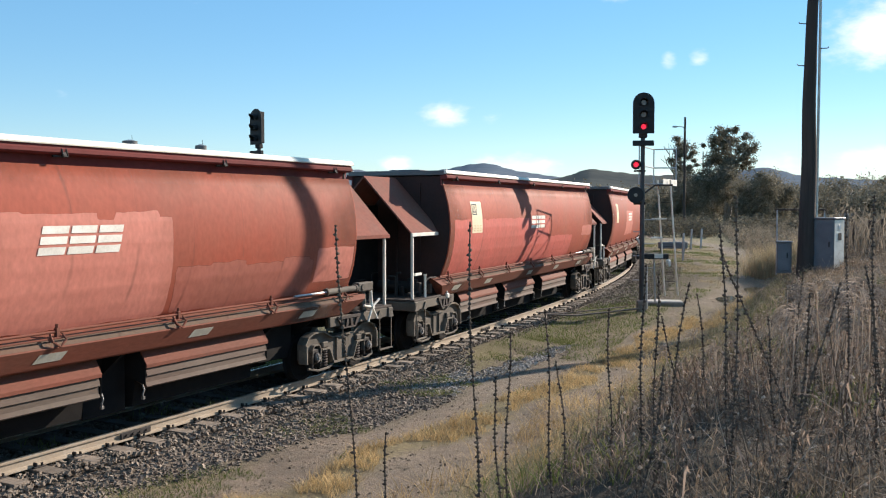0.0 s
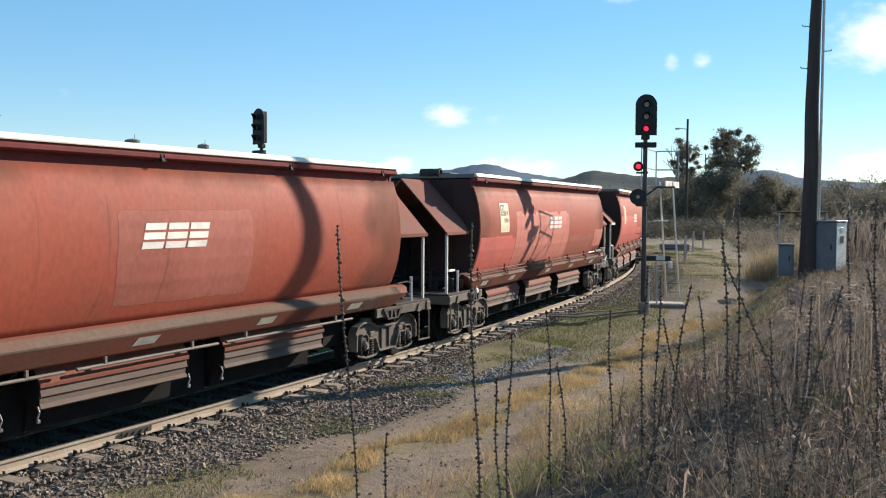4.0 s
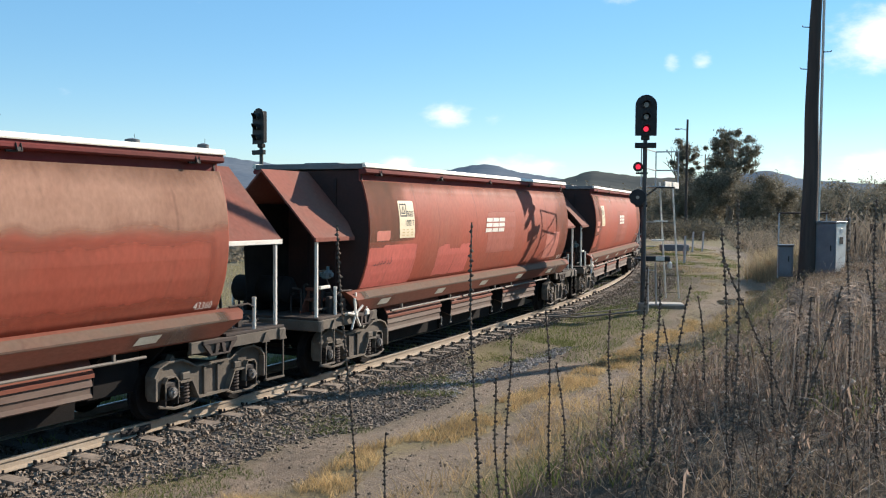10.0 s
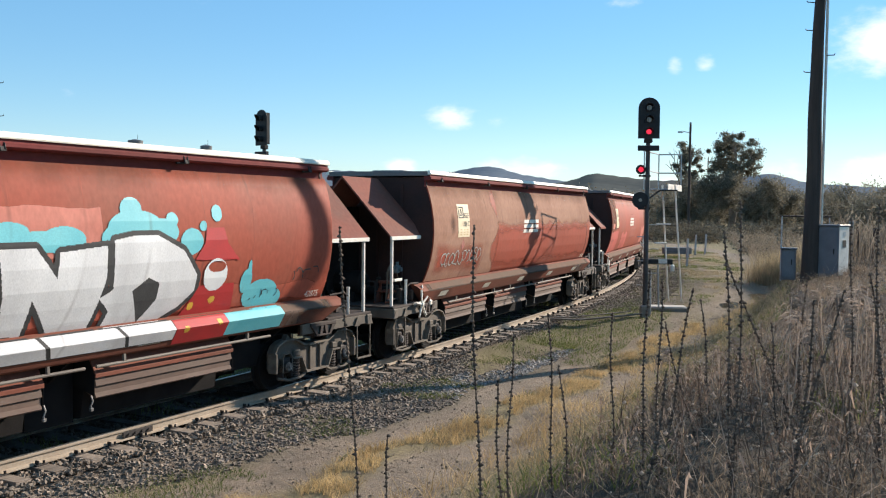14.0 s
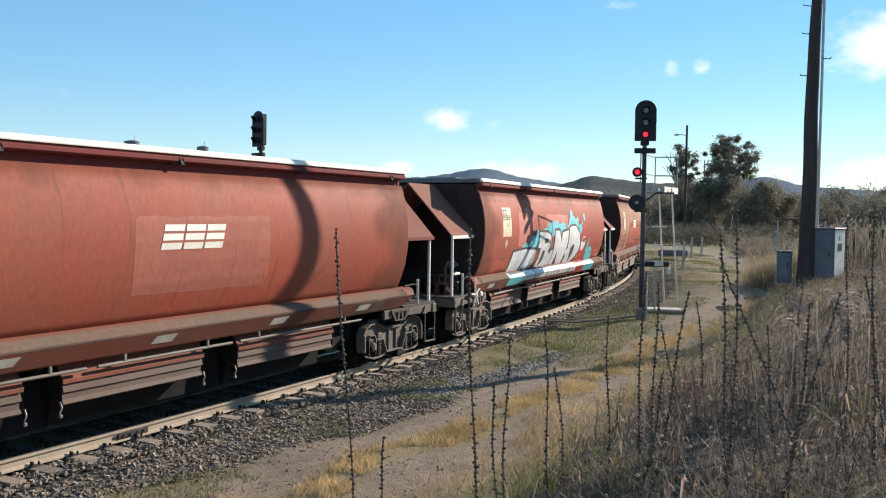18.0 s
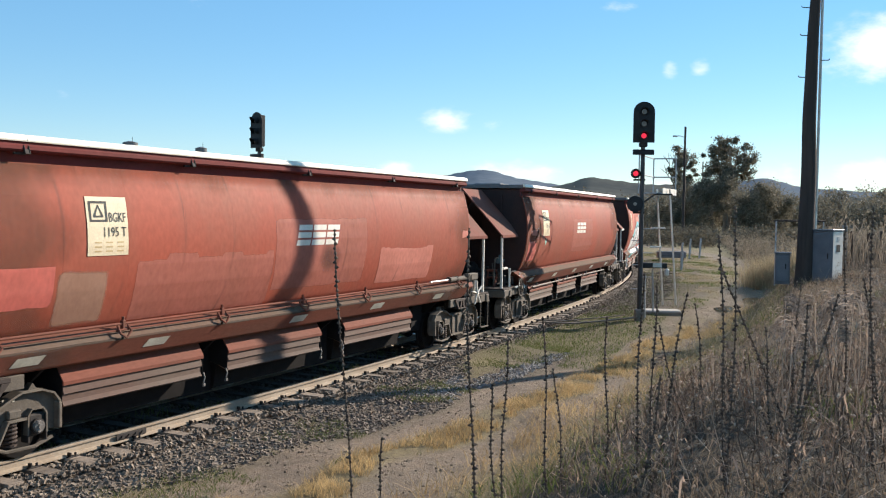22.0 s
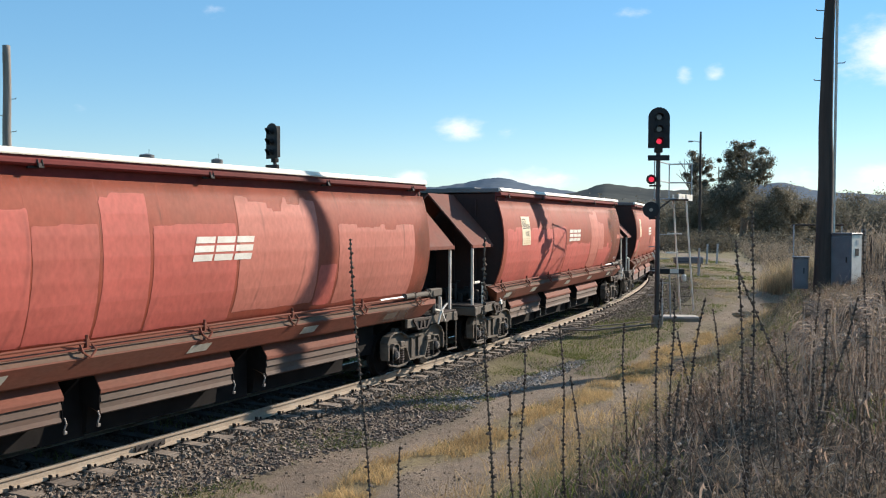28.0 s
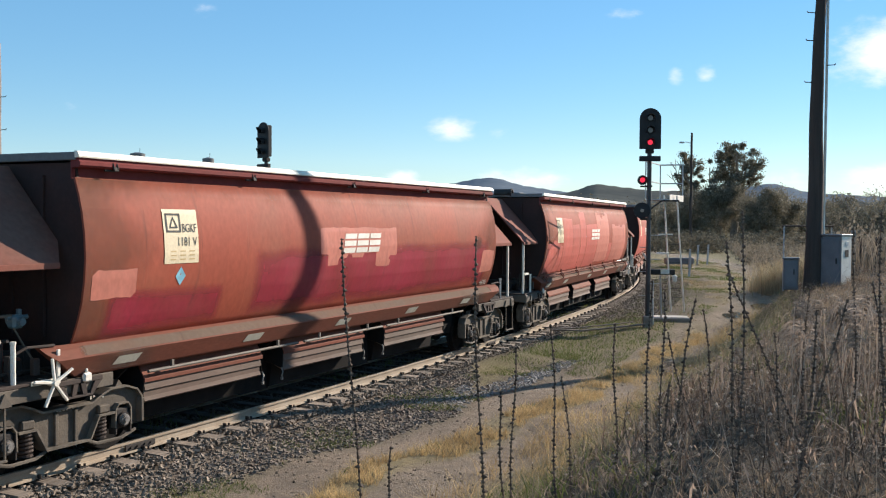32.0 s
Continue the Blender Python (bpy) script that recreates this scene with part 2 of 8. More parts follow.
RUST = (0.38, 0.084, 0.048)
M = {
    "hopper_red": mat("faded oxide red paint", RUST, (0.33, 0.075, 0.045), 0.62, scale=0.45, fine=14, bump=0.025,
                      dirt=(0.235, 0.105, 0.068), dirt_amount=0.55, dirt_scale=0.5, spec=0.14, stretch=(1.0, 1.0, 0.6), jitter=0.18, streak=0.4),
    "canopy_red": mat("grey dust on oxide red canopy sheet", (0.245, 0.085, 0.061), (0.195, 0.07, 0.05), 0.8, scale=0.6, fine=12, bump=0.04,
                      dirt=(0.17, 0.117, 0.094), dirt_amount=0.6, dirt_scale=0.6, jitter=0.25, spec=0.12),
    "chord_red": mat("dull maroon roof rail paint", (0.205, 0.043, 0.04), (0.16, 0.037, 0.034), 0.7, scale=0.9, fine=18, bump=0.06,
                     dirt=(0.11, 0.05, 0.04), dirt_amount=0.5, dirt_scale=0.7, stretch=(0.5, 1, 1), spec=0.12),
    "end_dark": mat("dark red end paint", (0.065, 0.027, 0.021), (0.04, 0.02, 0.017), 0.8, scale=1.2, fine=20, bump=0.08,
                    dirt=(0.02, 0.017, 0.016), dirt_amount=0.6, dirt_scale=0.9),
    "sill_red": mat("grimy sill paint", (0.225, 0.073, 0.047), (0.175, 0.065, 0.044), 0.75, scale=1.1, fine=25, bump=0.1,
                    dirt=(0.15, 0.088, 0.062), dirt_amount=0.5, dirt_scale=1.3, stretch=(0.4, 1, 1), spec=0.12),
    "chute": mat("dusty chute steel", (0.12, 0.068, 0.05), (0.1, 0.072, 0.054), 0.8, scale=1.5, fine=25, bump=0.1,
                 dirt=(0.165, 0.127, 0.097), dirt_amount=0.7, dirt_scale=1.2, stretch=(0.4, 1, 1)),
    "cream": mat("cream panel paint", (0.74, 0.62, 0.42), (0.68, 0.55, 0.36), 0.6, scale=3, fine=40, bump=0.02),
    "tape": mat("dusty white reflector tape", (0.58, 0.55, 0.46), (0.42, 0.385, 0.315), 0.6, scale=4, fine=40, bump=0.02),
    # darker than oil alone: the shade under the train is in this colour
    "shaded_timber": mat("oily sleeper timber darkened for train shade", (0.055, 0.044, 0.036), (0.035, 0.028, 0.024), 0.85, scale=5, fine=45, bump=0.4, stretch=(0.35, 2.5, 2)),
    "white": mat("white paint", (0.82, 0.77, 0.68), (0.68, 0.62, 0.53), 0.5, scale=4, fine=50, bump=0.03),
    "roof_white": mat("cream-white roof coaming paint", (0.84, 0.79, 0.68), (0.74, 0.68, 0.56), 0.5, scale=1.5, fine=30, bump=0.03),
    "roof_grey": mat("dark grey roof sheet", (0.17, 0.165, 0.165), (0.12, 0.118, 0.118), 0.6, scale=1.0, fine=20),
    "black": mat("black stencil paint", (0.03, 0.03, 0.03), (0.04, 0.04, 0.04), 0.7),
    "bogie_edge": mat("dust-covered steel edges", (0.2, 0.168, 0.13), (0.1, 0.083, 0.066), 0.9, scale=4, fine=30, bump=0.2),
    "pale_rod": mat("pale dusty pipe", (0.2, 0.172, 0.142), (0.14, 0.118, 0.098), 0.7, scale=2, fine=30, bump=0.05),
    "axle_end": mat("worn axle ends", (0.33, 0.31, 0.29), (0.12, 0.11, 0.1), 0.5, metal=0.4, scale=12, fine=40, bump=0.1),
    # near-black that puts the shade below and behind the wagons into the colour
    "shade_black": mat("near-black paint for shaded parts", (0.012, 0.011, 0.011), (0.02, 0.018, 0.017), 0.9, scale=3, spec=0.15),
    "bogie": mat("dusty cast steel", (0.135, 0.11, 0.084), (0.06, 0.049, 0.039), 0.8, scale=3, fine=30, bump=0.25,
                 dirt=(0.21, 0.178, 0.138), dirt_amount=0.5, dirt_scale=1.5),
    "dark_steel": mat("dark grimy steel", (0.022, 0.019, 0.018), (0.04, 0.031, 0.026), 0.75, scale=4, fine=40, bump=0.2),
    "deck": mat("grimy platform steel", (0.058, 0.039, 0.031), (0.036, 0.027, 0.023), 0.8, scale=3, fine=30, bump=0.2),
    "rail": mat("rusty rail steel", (0.39, 0.32, 0.24), (0.32, 0.25, 0.18), 0.65, scale=2, fine=30, bump=0.12),
    "rail_top": mat("worn bright rail head", (0.42, 0.39, 0.36), (0.33, 0.29, 0.25), 0.35, metal=0.8, scale=2, fine=30, bump=0.02),
    "timber": mat("grey split timber", (0.3, 0.24, 0.19), (0.17, 0.138, 0.11), 0.9, scale=5, fine=45, bump=0.5, jitter=0.5, stretch=(0.35, 2.5, 2)),
    "pole_wood": mat("dark weathered pole timber", (0.075, 0.055, 0.045), (0.045, 0.034, 0.029), 0.9, scale=2.5, fine=30, bump=0.5, stretch=(4, 4, 0.25)),
    "grey_pole": mat("grey weathered pole timber", (0.30, 0.27, 0.235), (0.19, 0.165, 0.14), 0.9, scale=2.5, fine=30, bump=0.5, stretch=(4, 4, 0.25)),
    "black_paint": mat("matt black signal paint", (0.012, 0.012, 0.013), (0.02, 0.02, 0.02), 0.6, scale=4),
    "mast_grey": mat("dark grey mast paint", (0.075, 0.073, 0.07), (0.05, 0.048, 0.046), 0.6, scale=4, fine=40, bump=0.06),
    "galv": mat("dull galvanised steel", (0.48, 0.49, 0.49), (0.36, 0.37, 0.37), 0.5, metal=0.4, scale=6, fine=50, bump=0.05),
    "cabinet": mat("grey cabinet paint", (0.165, 0.168, 0.178), (0.125, 0.128, 0.138), 0.5, scale=3, fine=30, bump=0.04),
    "concrete": mat("pale concrete", (0.48, 0.45, 0.40), (0.36, 0.34, 0.30), 0.9, scale=4, fine=40, bump=0.3),
    # bluish grey: the haze over the far towers is put into their colour
    "tower_grey": mat("tower concrete greyed for haze", (0.17, 0.175, 0.18), (0.14, 0.145, 0.15), 0.9, scale=0.3, fine=4, bump=0.1),
    "old_concrete": mat("weathered brown concrete", (0.27, 0.235, 0.19), (0.2, 0.17, 0.135), 0.9, scale=4, fine=40, bump=0.3),
    "pale_stone": mat("pale grey spilled gravel", (0.3, 0.275, 0.245), (0.2, 0.18, 0.155), 0.9, scale=2.5, fine=50, bump=0.3, island=0.9),
    "stone": mat("grey basalt ballast", (0.12, 0.095, 0.074), (0.25, 0.2, 0.153), 0.9, scale=2.5, fine=50, bump=0.3, island=0.8),
    # stones coloured dark for oil and for the shade of the train
    "shaded_stone": mat("oily ballast darkened for train shade", (0.06, 0.048, 0.04), (0.1, 0.08, 0.065), 0.8, scale=7, fine=50, bump=0.3, island=0.7),
    # distance haze is painted into the far hills as a pale blue base
    "hill_far": mat("wooded hills with blue haze in the colour", (0.12, 0.15, 0.185), (0.16, 0.185, 0.21), 1.0, scale=0.006, fine=0.05, bump=0, spec=0),
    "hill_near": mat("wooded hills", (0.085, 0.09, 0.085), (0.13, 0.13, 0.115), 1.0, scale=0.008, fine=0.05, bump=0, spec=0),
    "teal": mat("pale teal spray paint", (0.36, 0.46, 0.44), (0.28, 0.38, 0.36), 0.6),
    "blue": mat("dull teal valve paint", (0.09, 0.17, 0.2), (0.12, 0.14, 0.15), 0.5),
}

# ---------------------------------------------------------------- mesh helpers


def obj(name, me, material=None, parent=None, label="", m=None):
    ob = new(name, me)
    if material and not me.materials:
        me.materials.append(material)
    if parent:
        ob.parent = parent
    if m is not None:
        ob.matrix_basis = m
    if label:
        tagged(ob, label)
    return ob


def mesh(name, bm, material=None, smooth=False):
    me = bpy.data.meshes.new(name)
    bmesh.ops.recalc_face_normals(bm, faces=bm.faces)
    bm.to_mesh(me)
    bm.free()
    if material:
        me.materials.append(material)
    if smooth:
        me.polygons.foreach_set("use_smooth", [True] * len(me.polygons))
    return me


def part(name, bm, material, parent, label="", m=None, smooth=False):
    return obj(name, mesh(name, bm, material, smooth), None, parent, label, m)


def raw(name, verts, faces, material=None, smooth=False):
    me = bpy.data.meshes.new(name)
    verts = np.asarray(verts, np.float32).reshape(-1, 3)
    faces = np.asarray(faces, np.int32)
    me.vertices.add(len(verts))
    me.vertices.foreach_set("co", verts.ravel())
    n = faces.shape[1]
    me.loops.add(faces.size)
    me.loops.foreach_set("vertex_index", faces.ravel())
    me.polygons.add(len(faces))
    me.polygons.foreach_set("loop_start", np.arange(0, faces.size, n, dtype=np.int32))
    me.polygons.foreach_set("use_smooth", np.full(len(faces), smooth))
    me.update(calc_edges=True)
    if material:
        me.materials.append(material)
    return me


def box(bm, x0, x1, y0, y1, z0, z1, bevel=0.0, m=None):
    r = bmesh.ops.create_cube(bm, size=1)
    vs = r["verts"]
    for v in vs:
        v.co = Vector((x0 + (v.co.x + .5) * (x1 - x0), y0 + (v.co.y + .5) * (y1 - y0), z0 + (v.co.z + .5) * (z1 - z0)))
    if bevel:
        es = list({e for v in vs for e in v.link_edges})
        r = bmesh.ops.bevel(bm, geom=es, offset=bevel, segments=1, affect="EDGES")
        vs = list({v for f in r["faces"] for v in f.verts} | {v for v in vs if v.is_valid})
    if m is not None:
        bmesh.ops.transform(bm, matrix=m, verts=vs)
    return bm


def rod(bm, a, b, r, seg=8, r2=None):
    a, b = Vector(a), Vector(b)
    d = b - a
    m = Matrix.Translation((a + b) / 2) @ d.to_track_quat("Z", "Y").to_matrix().to_4x4()
    bmesh.ops.create_cone(bm, cap_ends=True, segments=seg, radius1=r, radius2=r if r2 is None else r2, depth=d.length, matrix=m)
    return bm


def bent(bm, points, r, seg=6):
    for a, b in zip(points, points[1:]):
        rod(bm, a, b, r, seg)
    return bm


def ring(bm, c, axis, R, r, n=20, seg=6):
    q = Vector(axis).to_track_quat("Z", "Y").to_matrix().to_4x4()
    rows = []
    for i in range(n):
        a = 2 * math.pi * i / n
        row = []
        for j in range(seg):
            b = 2 * math.pi * j / seg
            p = Vector(((R + r * math.cos(b)) * math.cos(a), (R + r * math.cos(b)) * math.sin(a), r * math.sin(b)))
            row.append(bm.verts.new(Vector(c) + q @ p))
        rows.append(row)
    for i in range(n):
        for j in range(seg):
            bm.faces.new((rows[i][j], rows[(i + 1) % n][j], rows[(i + 1) % n][(j + 1) % seg], rows[i][(j + 1) % seg]))
    return bm


def extrude_xz(bm, pts, y0, y1):
    """A plate: outline in x, z, from y0 to y1."""
    a = [bm.verts.new((x, y0, z)) for x, z in pts]
    b = [bm.verts.new((x, y1, z)) for x, z in pts]
    n = len(pts)
    bm.faces.new(a), bm.faces.new(b[::-1])
    for i in range(n):
        bm.faces.new((a[i], b[i], b[(i + 1) % n], a[(i + 1) % n]))
    return bm


def extrude_yz(bm, pts, x0, x1):
    a = [bm.verts.new((x0, y, z)) for y, z in pts]
    b = [bm.verts.new((x1, y, z)) for y, z in pts]
    n = len(pts)
    bm.faces.new(a), bm.faces.new(b[::-1])
    for i in range(n):
        bm.faces.new((a[i], b[i], b[(i + 1) % n], a[(i + 1) % n]))
    return bm


B = bmesh.new

# ---------------------------------------------------------------- the line of the track
LINE_S = np.arange(-240.0, 300.01, 0.25)
_bend = 0.00396 + 0.00009 * np.clip(LINE_S, -10, 45)
_bend *= np.clip((LINE_S + 60) / 30, 0, 1) * np.clip((95 - LINE_S) / 30, 0, 1)
_i0 = int(np.argmin(abs(LINE_S)))
_th = np.concatenate([[0], np.cumsum((_bend[1:] + _bend[:-1]) / 2 * 0.25)])
LINE_T = _th - _th[_i0] + 1.11213
_mid = (LINE_T[1:] + LINE_T[:-1]) / 2
LINE_X = np.concatenate([[0], np.cumsum(np.cos(_mid) * 0.25)])
LINE_Y = np.concatenate([[0], np.cumsum(np.sin(_mid) * 0.25)])
LINE_X += -3.52128 - LINE_X[_i0]
LINE_Y += 18.0 - LINE_Y[_i0]


def on_line(s, lat=0.0, z=0.0):
    """A place s metres along the track, lat metres to the right of its middle."""
    t = np.interp(s, LINE_S, LINE_T)
    return Vector((np.interp(s, LINE_S, LINE_X) + lat * math.sin(t), np.interp(s, LINE_S, LINE_Y) - lat * math.cos(t), z))


def heading(s):
    return float(np.interp(s, LINE_S, LINE_T))


def off_line(X, Y):
    """For arrays of places: metres along the track and to its right."""
    X, Y = np.asarray(X, float), np.asarray(Y, float)
    pick = slice(None, None, 4)
    lx, ly, lt, ls = LINE_X[pick], LINE_Y[pick], LINE_T[pick], LINE_S[pick]
    s, lat = np.empty(X.shape), np.empty(X.shape)
    fx, fy, fs, fl = X.ravel(), Y.ravel(), s.ravel(), lat.ravel()
    for i in range(0, fx.size, 20000):
        x, y = fx[i:i + 20000, None], fy[i:i + 20000, None]
        j = ((x - lx) ** 2 + (y - ly) ** 2).argmin(1)
        x, y = x[:, 0], y[:, 0]
        fs[i:i + 20000] = ls[j] + (x - lx[j]) * np.cos(lt[j]) + (y - ly[j]) * np.sin(lt[j])
        fl[i:i + 20000] = (x - lx[j]) * np.sin(lt[j]) - (y - ly[j]) * np.cos(lt[j])
    return fs.reshape(X.shape), fl.reshape(X.shape)


def ripple(X, Y, scale, seed=0.0):
    """Cheap smooth unevenness, -1 to 1."""
    a = np.sin(X / scale * 1.7 + 3.1 * seed + 1.3 * np.sin(Y / scale * 0.9 + seed))
    b = np.sin(Y / scale * 2.1 + 1.7 * seed + 1.1 * np.sin(X / scale * 1.3 + 2 * seed))
    c = np.sin((X + Y) / scale * 1.1 + seed * 5 + 0.7 * a)
    return (a + b + c) / 3


def smooth01(v, a, b):
    t = np.clip((v - a) / (b - a), 0, 1)
    return t * t * (3 - 2 * t)


PUDDLES = ((10.8, 35.6, 0.36, 1.3, -20), (12.35, 35.2, 0.42, 0.9, -20), (13.2, 39.4, 0.5, 1.7, -20))


def in_puddle(X, Y, grow=1.0):
    """0 outside the hollows of the dirt path, rising to 1 in their middles."""
    best = np.zeros(np.shape(X))
    for px, py, a, b, turn in PUDDLES:
        c, q = math.cos(radians(turn)), math.sin(radians(turn))
        u, v = (X - px) * c + (Y - py) * q, -(X - px) * q + (Y - py) * c
        best = np.maximum(best, 1 - np.hypot(u / (a * grow), v / (b * grow)))
    return best


def ground_z(X, Y):
    X, Y = np.asarray(X, float), np.asarray(Y, float)
    s, lat = off_line(X, Y)
    flat = np.interp(lat, [-400, -60, -9, -3.4, -2.2, -1.5, 1.5, 1.9, 2.7, 6, 60, 400],
                     [-1.5, -1.4, -1.0, -0.72, -0.36, -0.25, -0.25, -0.27, -0.33, -0.32, -0.1, 0.0])
    flat = flat + 0.2 * smooth01(s, 10, 17) * smooth01(lat, 2.0, 3.0) * (1 - smooth01(lat, 8, 20))
    edge = lat - 1.2 * smooth01(s, 18, 26)
    bank = np.interp(edge, [6.2, 7.3, 8.5, 9.1, 11.0, 14.0, 40.0, 120.0], [0.0, 0.35, 1.35, 1.72, 1.93, 2.1, 1.5, 0.0])
    bank = bank * (1 - smooth01(s, 28, 48))
    z = flat + bank
    rough = np.where(np.abs(lat) < 1.6, 0.15, 1.0)
    z = z + rough * (0.045 * ripple(X, Y, 0.9, 1) + 0.06 * ripple(X, Y, 3.1, 2) * smooth01(np.abs(lat), 2.4, 5))
    hollow = smooth01(in_puddle(X, Y, 1.9), 0.05, 0.6)
    z = z * (1 - hollow) + (-0.2) * hollow
    return z + 1.6 * ripple(X, Y, 130, 3) * smooth01(np.abs(lat), 150, 600)


def path_mid(s):
    """How far to the right of the line the middle of the dirt path runs."""
    return 6.2 + 0.085 * np.clip(s - 18, 0, 80)


def zones(X, Y):
    """How far the ground is ballast, bare dirt, and dry (rather than green) growth."""
    s, lat = off_line(X, Y)
    n1, n2 = ripple(X, Y, 1.1, 4), ripple(X, Y, 4.0, 5)
    e = lat + 0.28 * n1 + 0.2 * n2
    near = 1 - smooth01(s, 9, 14)
    toe = 2.45 + 0.75 * smooth01(s, -6, 0) - 1.6 * smooth01(s, 1.5, 7) + 1.2 * smooth01(s, 17, 21) * (1 - smooth01(s, 24, 34))
    ballast = smooth01(e, toe + .35, toe - .25) * smooth01(lat, -4.4, -3.8)
    bed = 2.95 + 0.2 * (s - 4)
    patch = smooth01(s, 1.5, 3) * (1 - smooth01(s, 10, 11.5)) * smooth01(e, bed - .55, bed - .25) * (1 - smooth01(e, bed + .3, bed + .6))
    far_stone = 0.6 * smooth01(s, 15, 19) * (1 - smooth01(s, 50, 80)) * (1 - smooth01(e, 3.8 + 0.9 * smooth01(s, 16, 20), 5.0 + 0.9 * smooth01(s, 16, 20))) * smooth01(e, 0, 1)
    ballast = np.maximum(np.maximum(ballast, 0.8 * patch), far_stone)
    mid = 4.25 + 0.4 * smooth01(s, -3, 2) + 0.75 * smooth01(s, 3, 11)
    strip = smooth01(np.abs(e - mid), 0.5, 0.3)
    dirt = smooth01(e, 2.5, 2.9) * (1 - smooth01(e, 5.9, 6.4)) * (1 - 0.9 * strip)
    dirt *= 1 - 0.75 * smooth01(s, 5, 9) * (1 - smooth01(e, 4.4, 5.0))
    dirt = np.maximum(dirt, 0.85 * smooth01(np.abs(e - path_mid(s)), 1.7, 1.0) * smooth01(s, 14, 20) * (1 - smooth01(s, 150, 220)))
    dry = np.clip(0.62 + 0.45 * n2 + 0.3 * n1, 0, 1) * (1 - 0.65 * smooth01(s, 5, 8) * (1 - smooth01(lat, 3.2, 4.4)))
    dry = np.where(strip > 0.4, 0.95, dry)
    dry = np.where(lat < -8, 0.65 + 0.25 * n2, dry)
    dirt = np.maximum(dirt, 0.15 * smooth01(lat, -8, -11))
    return ballast, dirt * (1 - ballast), dry


# ---------------------------------------------------------------- ground


def ground_material():
    m = bpy.data.materials.new("ballast, dirt and grass")
    m.use_nodes = True
    nt = m.node_tree
    N, Lk = nt.nodes.new, nt.links.new
    b = nt.nodes["Principled BSDF"]
    b.inputs["Roughness"].default_value, b.inputs["Specular IOR Level"].default_value = 0.95, 0.2
    tc, at, sep = N("ShaderNodeTexCoord"), N("ShaderNodeAttribute"), N("ShaderNodeSeparateColor")
    at.attribute_name = "zone"
    Lk(at.outputs["Color"], sep.inputs[0])

    def noise_at(scale, detail=5):
        n = N("ShaderNodeTexNoise")
        n.inputs["Scale"].default_value, n.inputs["Detail"].default_value = scale, detail
        Lk(tc.outputs["Object"], n.inputs["Vector"])
        return n.outputs["Fac"]

    def blend(fac, a, c):
        x = N("ShaderNodeMix")
        x.data_type = "RGBA"
        for k, v in ((0, fac), (6, a), (7, c)):
            if isinstance(v, tuple):
                x.inputs[k].default_value = (*v, 1)
            else:
                Lk(v, x.inputs[k])
        return x.outputs[2]

    def span(v, a, c):
        r = N("ShaderNodeMapRange")
        r.inputs[1].default_value, r.inputs[2].default_value = a, c
        Lk(v, r.inputs[0])
        return r.outputs[0]

    f1, f2, f3 = noise_at(1.3), noise_at(11), noise_at(70, 3)
    grass = blend(sep.outputs["Blue"], (0.085, 0.09, 0.038), (0.29, 0.235, 0.125))
    grass = blend(span(f2, 0.35, 0.7), grass, (0.15, 0.12, 0.07))
    grass = blend(at.outputs["Alpha"], grass, (0.08, 0.062, 0.044))
    dirt = blend(span(f1, 0.35, 0.65), (0.345, 0.262, 0.18), (0.24, 0.182, 0.125))
    dirt = blend(span(f2, 0.45, 0.68), dirt, (0.22, 0.178, 0.135))
    dirt = blend(span(f3, 0.46, 0.68), dirt, (0.14, 0.108, 0.083))
    crumbs = blend(span(noise_at(190, 2), 0.55, 0.66), dirt, (0.42, 0.35, 0.27))
    dirt = blend(span(noise_at(34, 4), 0.56, 0.64), crumbs, (0.115, 0.092, 0.072))
    dirt = blend(span(noise_at(4.5, 5), 0.5, 0.72), dirt, (0.17, 0.132, 0.1))
    stone = N("ShaderNodeTexVoronoi")
    stone.inputs["Scale"].default_value = 19
    Lk(tc.outputs["Object"], stone.inputs["Vector"])
    sv = N("ShaderNodeSeparateColor")
    Lk(stone.outputs["Color"], sv.inputs[0])
    ballast = blend(sv.outputs[0], (0.08, 0.062, 0.048), (0.225, 0.18, 0.137))
    # zone alpha darkens the ballast, painted train shade included
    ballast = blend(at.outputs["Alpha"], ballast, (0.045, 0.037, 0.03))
    col = blend(sep.outputs["Green"], grass, dirt)
    col = blend(sep.outputs["Red"], col, ballast)
    Lk(col, b.inputs["Base Color"])
    bp = N("ShaderNodeBump")
    bp.inputs["Strength"].default_value, bp.inputs["Distance"].default_value = 0.7, 0.05
    Lk(f3, bp.inputs["Height"])
    Lk(bp.outputs[0], b.inputs["Normal"])
    return m


def spread(lo, hi, step, far_lo, far_hi, grow=1.18):
    mid = list(np.arange(lo, hi + 1e-6, step))
    d, x = step, mid[-1]
    while x < far_hi:
        d *= grow
        x += d
        mid.append(x)
    d, x = step, mid[0]
    while x > far_lo:
        d *= grow
        x -= d
        mid.insert(0, x)
    return np.array(mid)


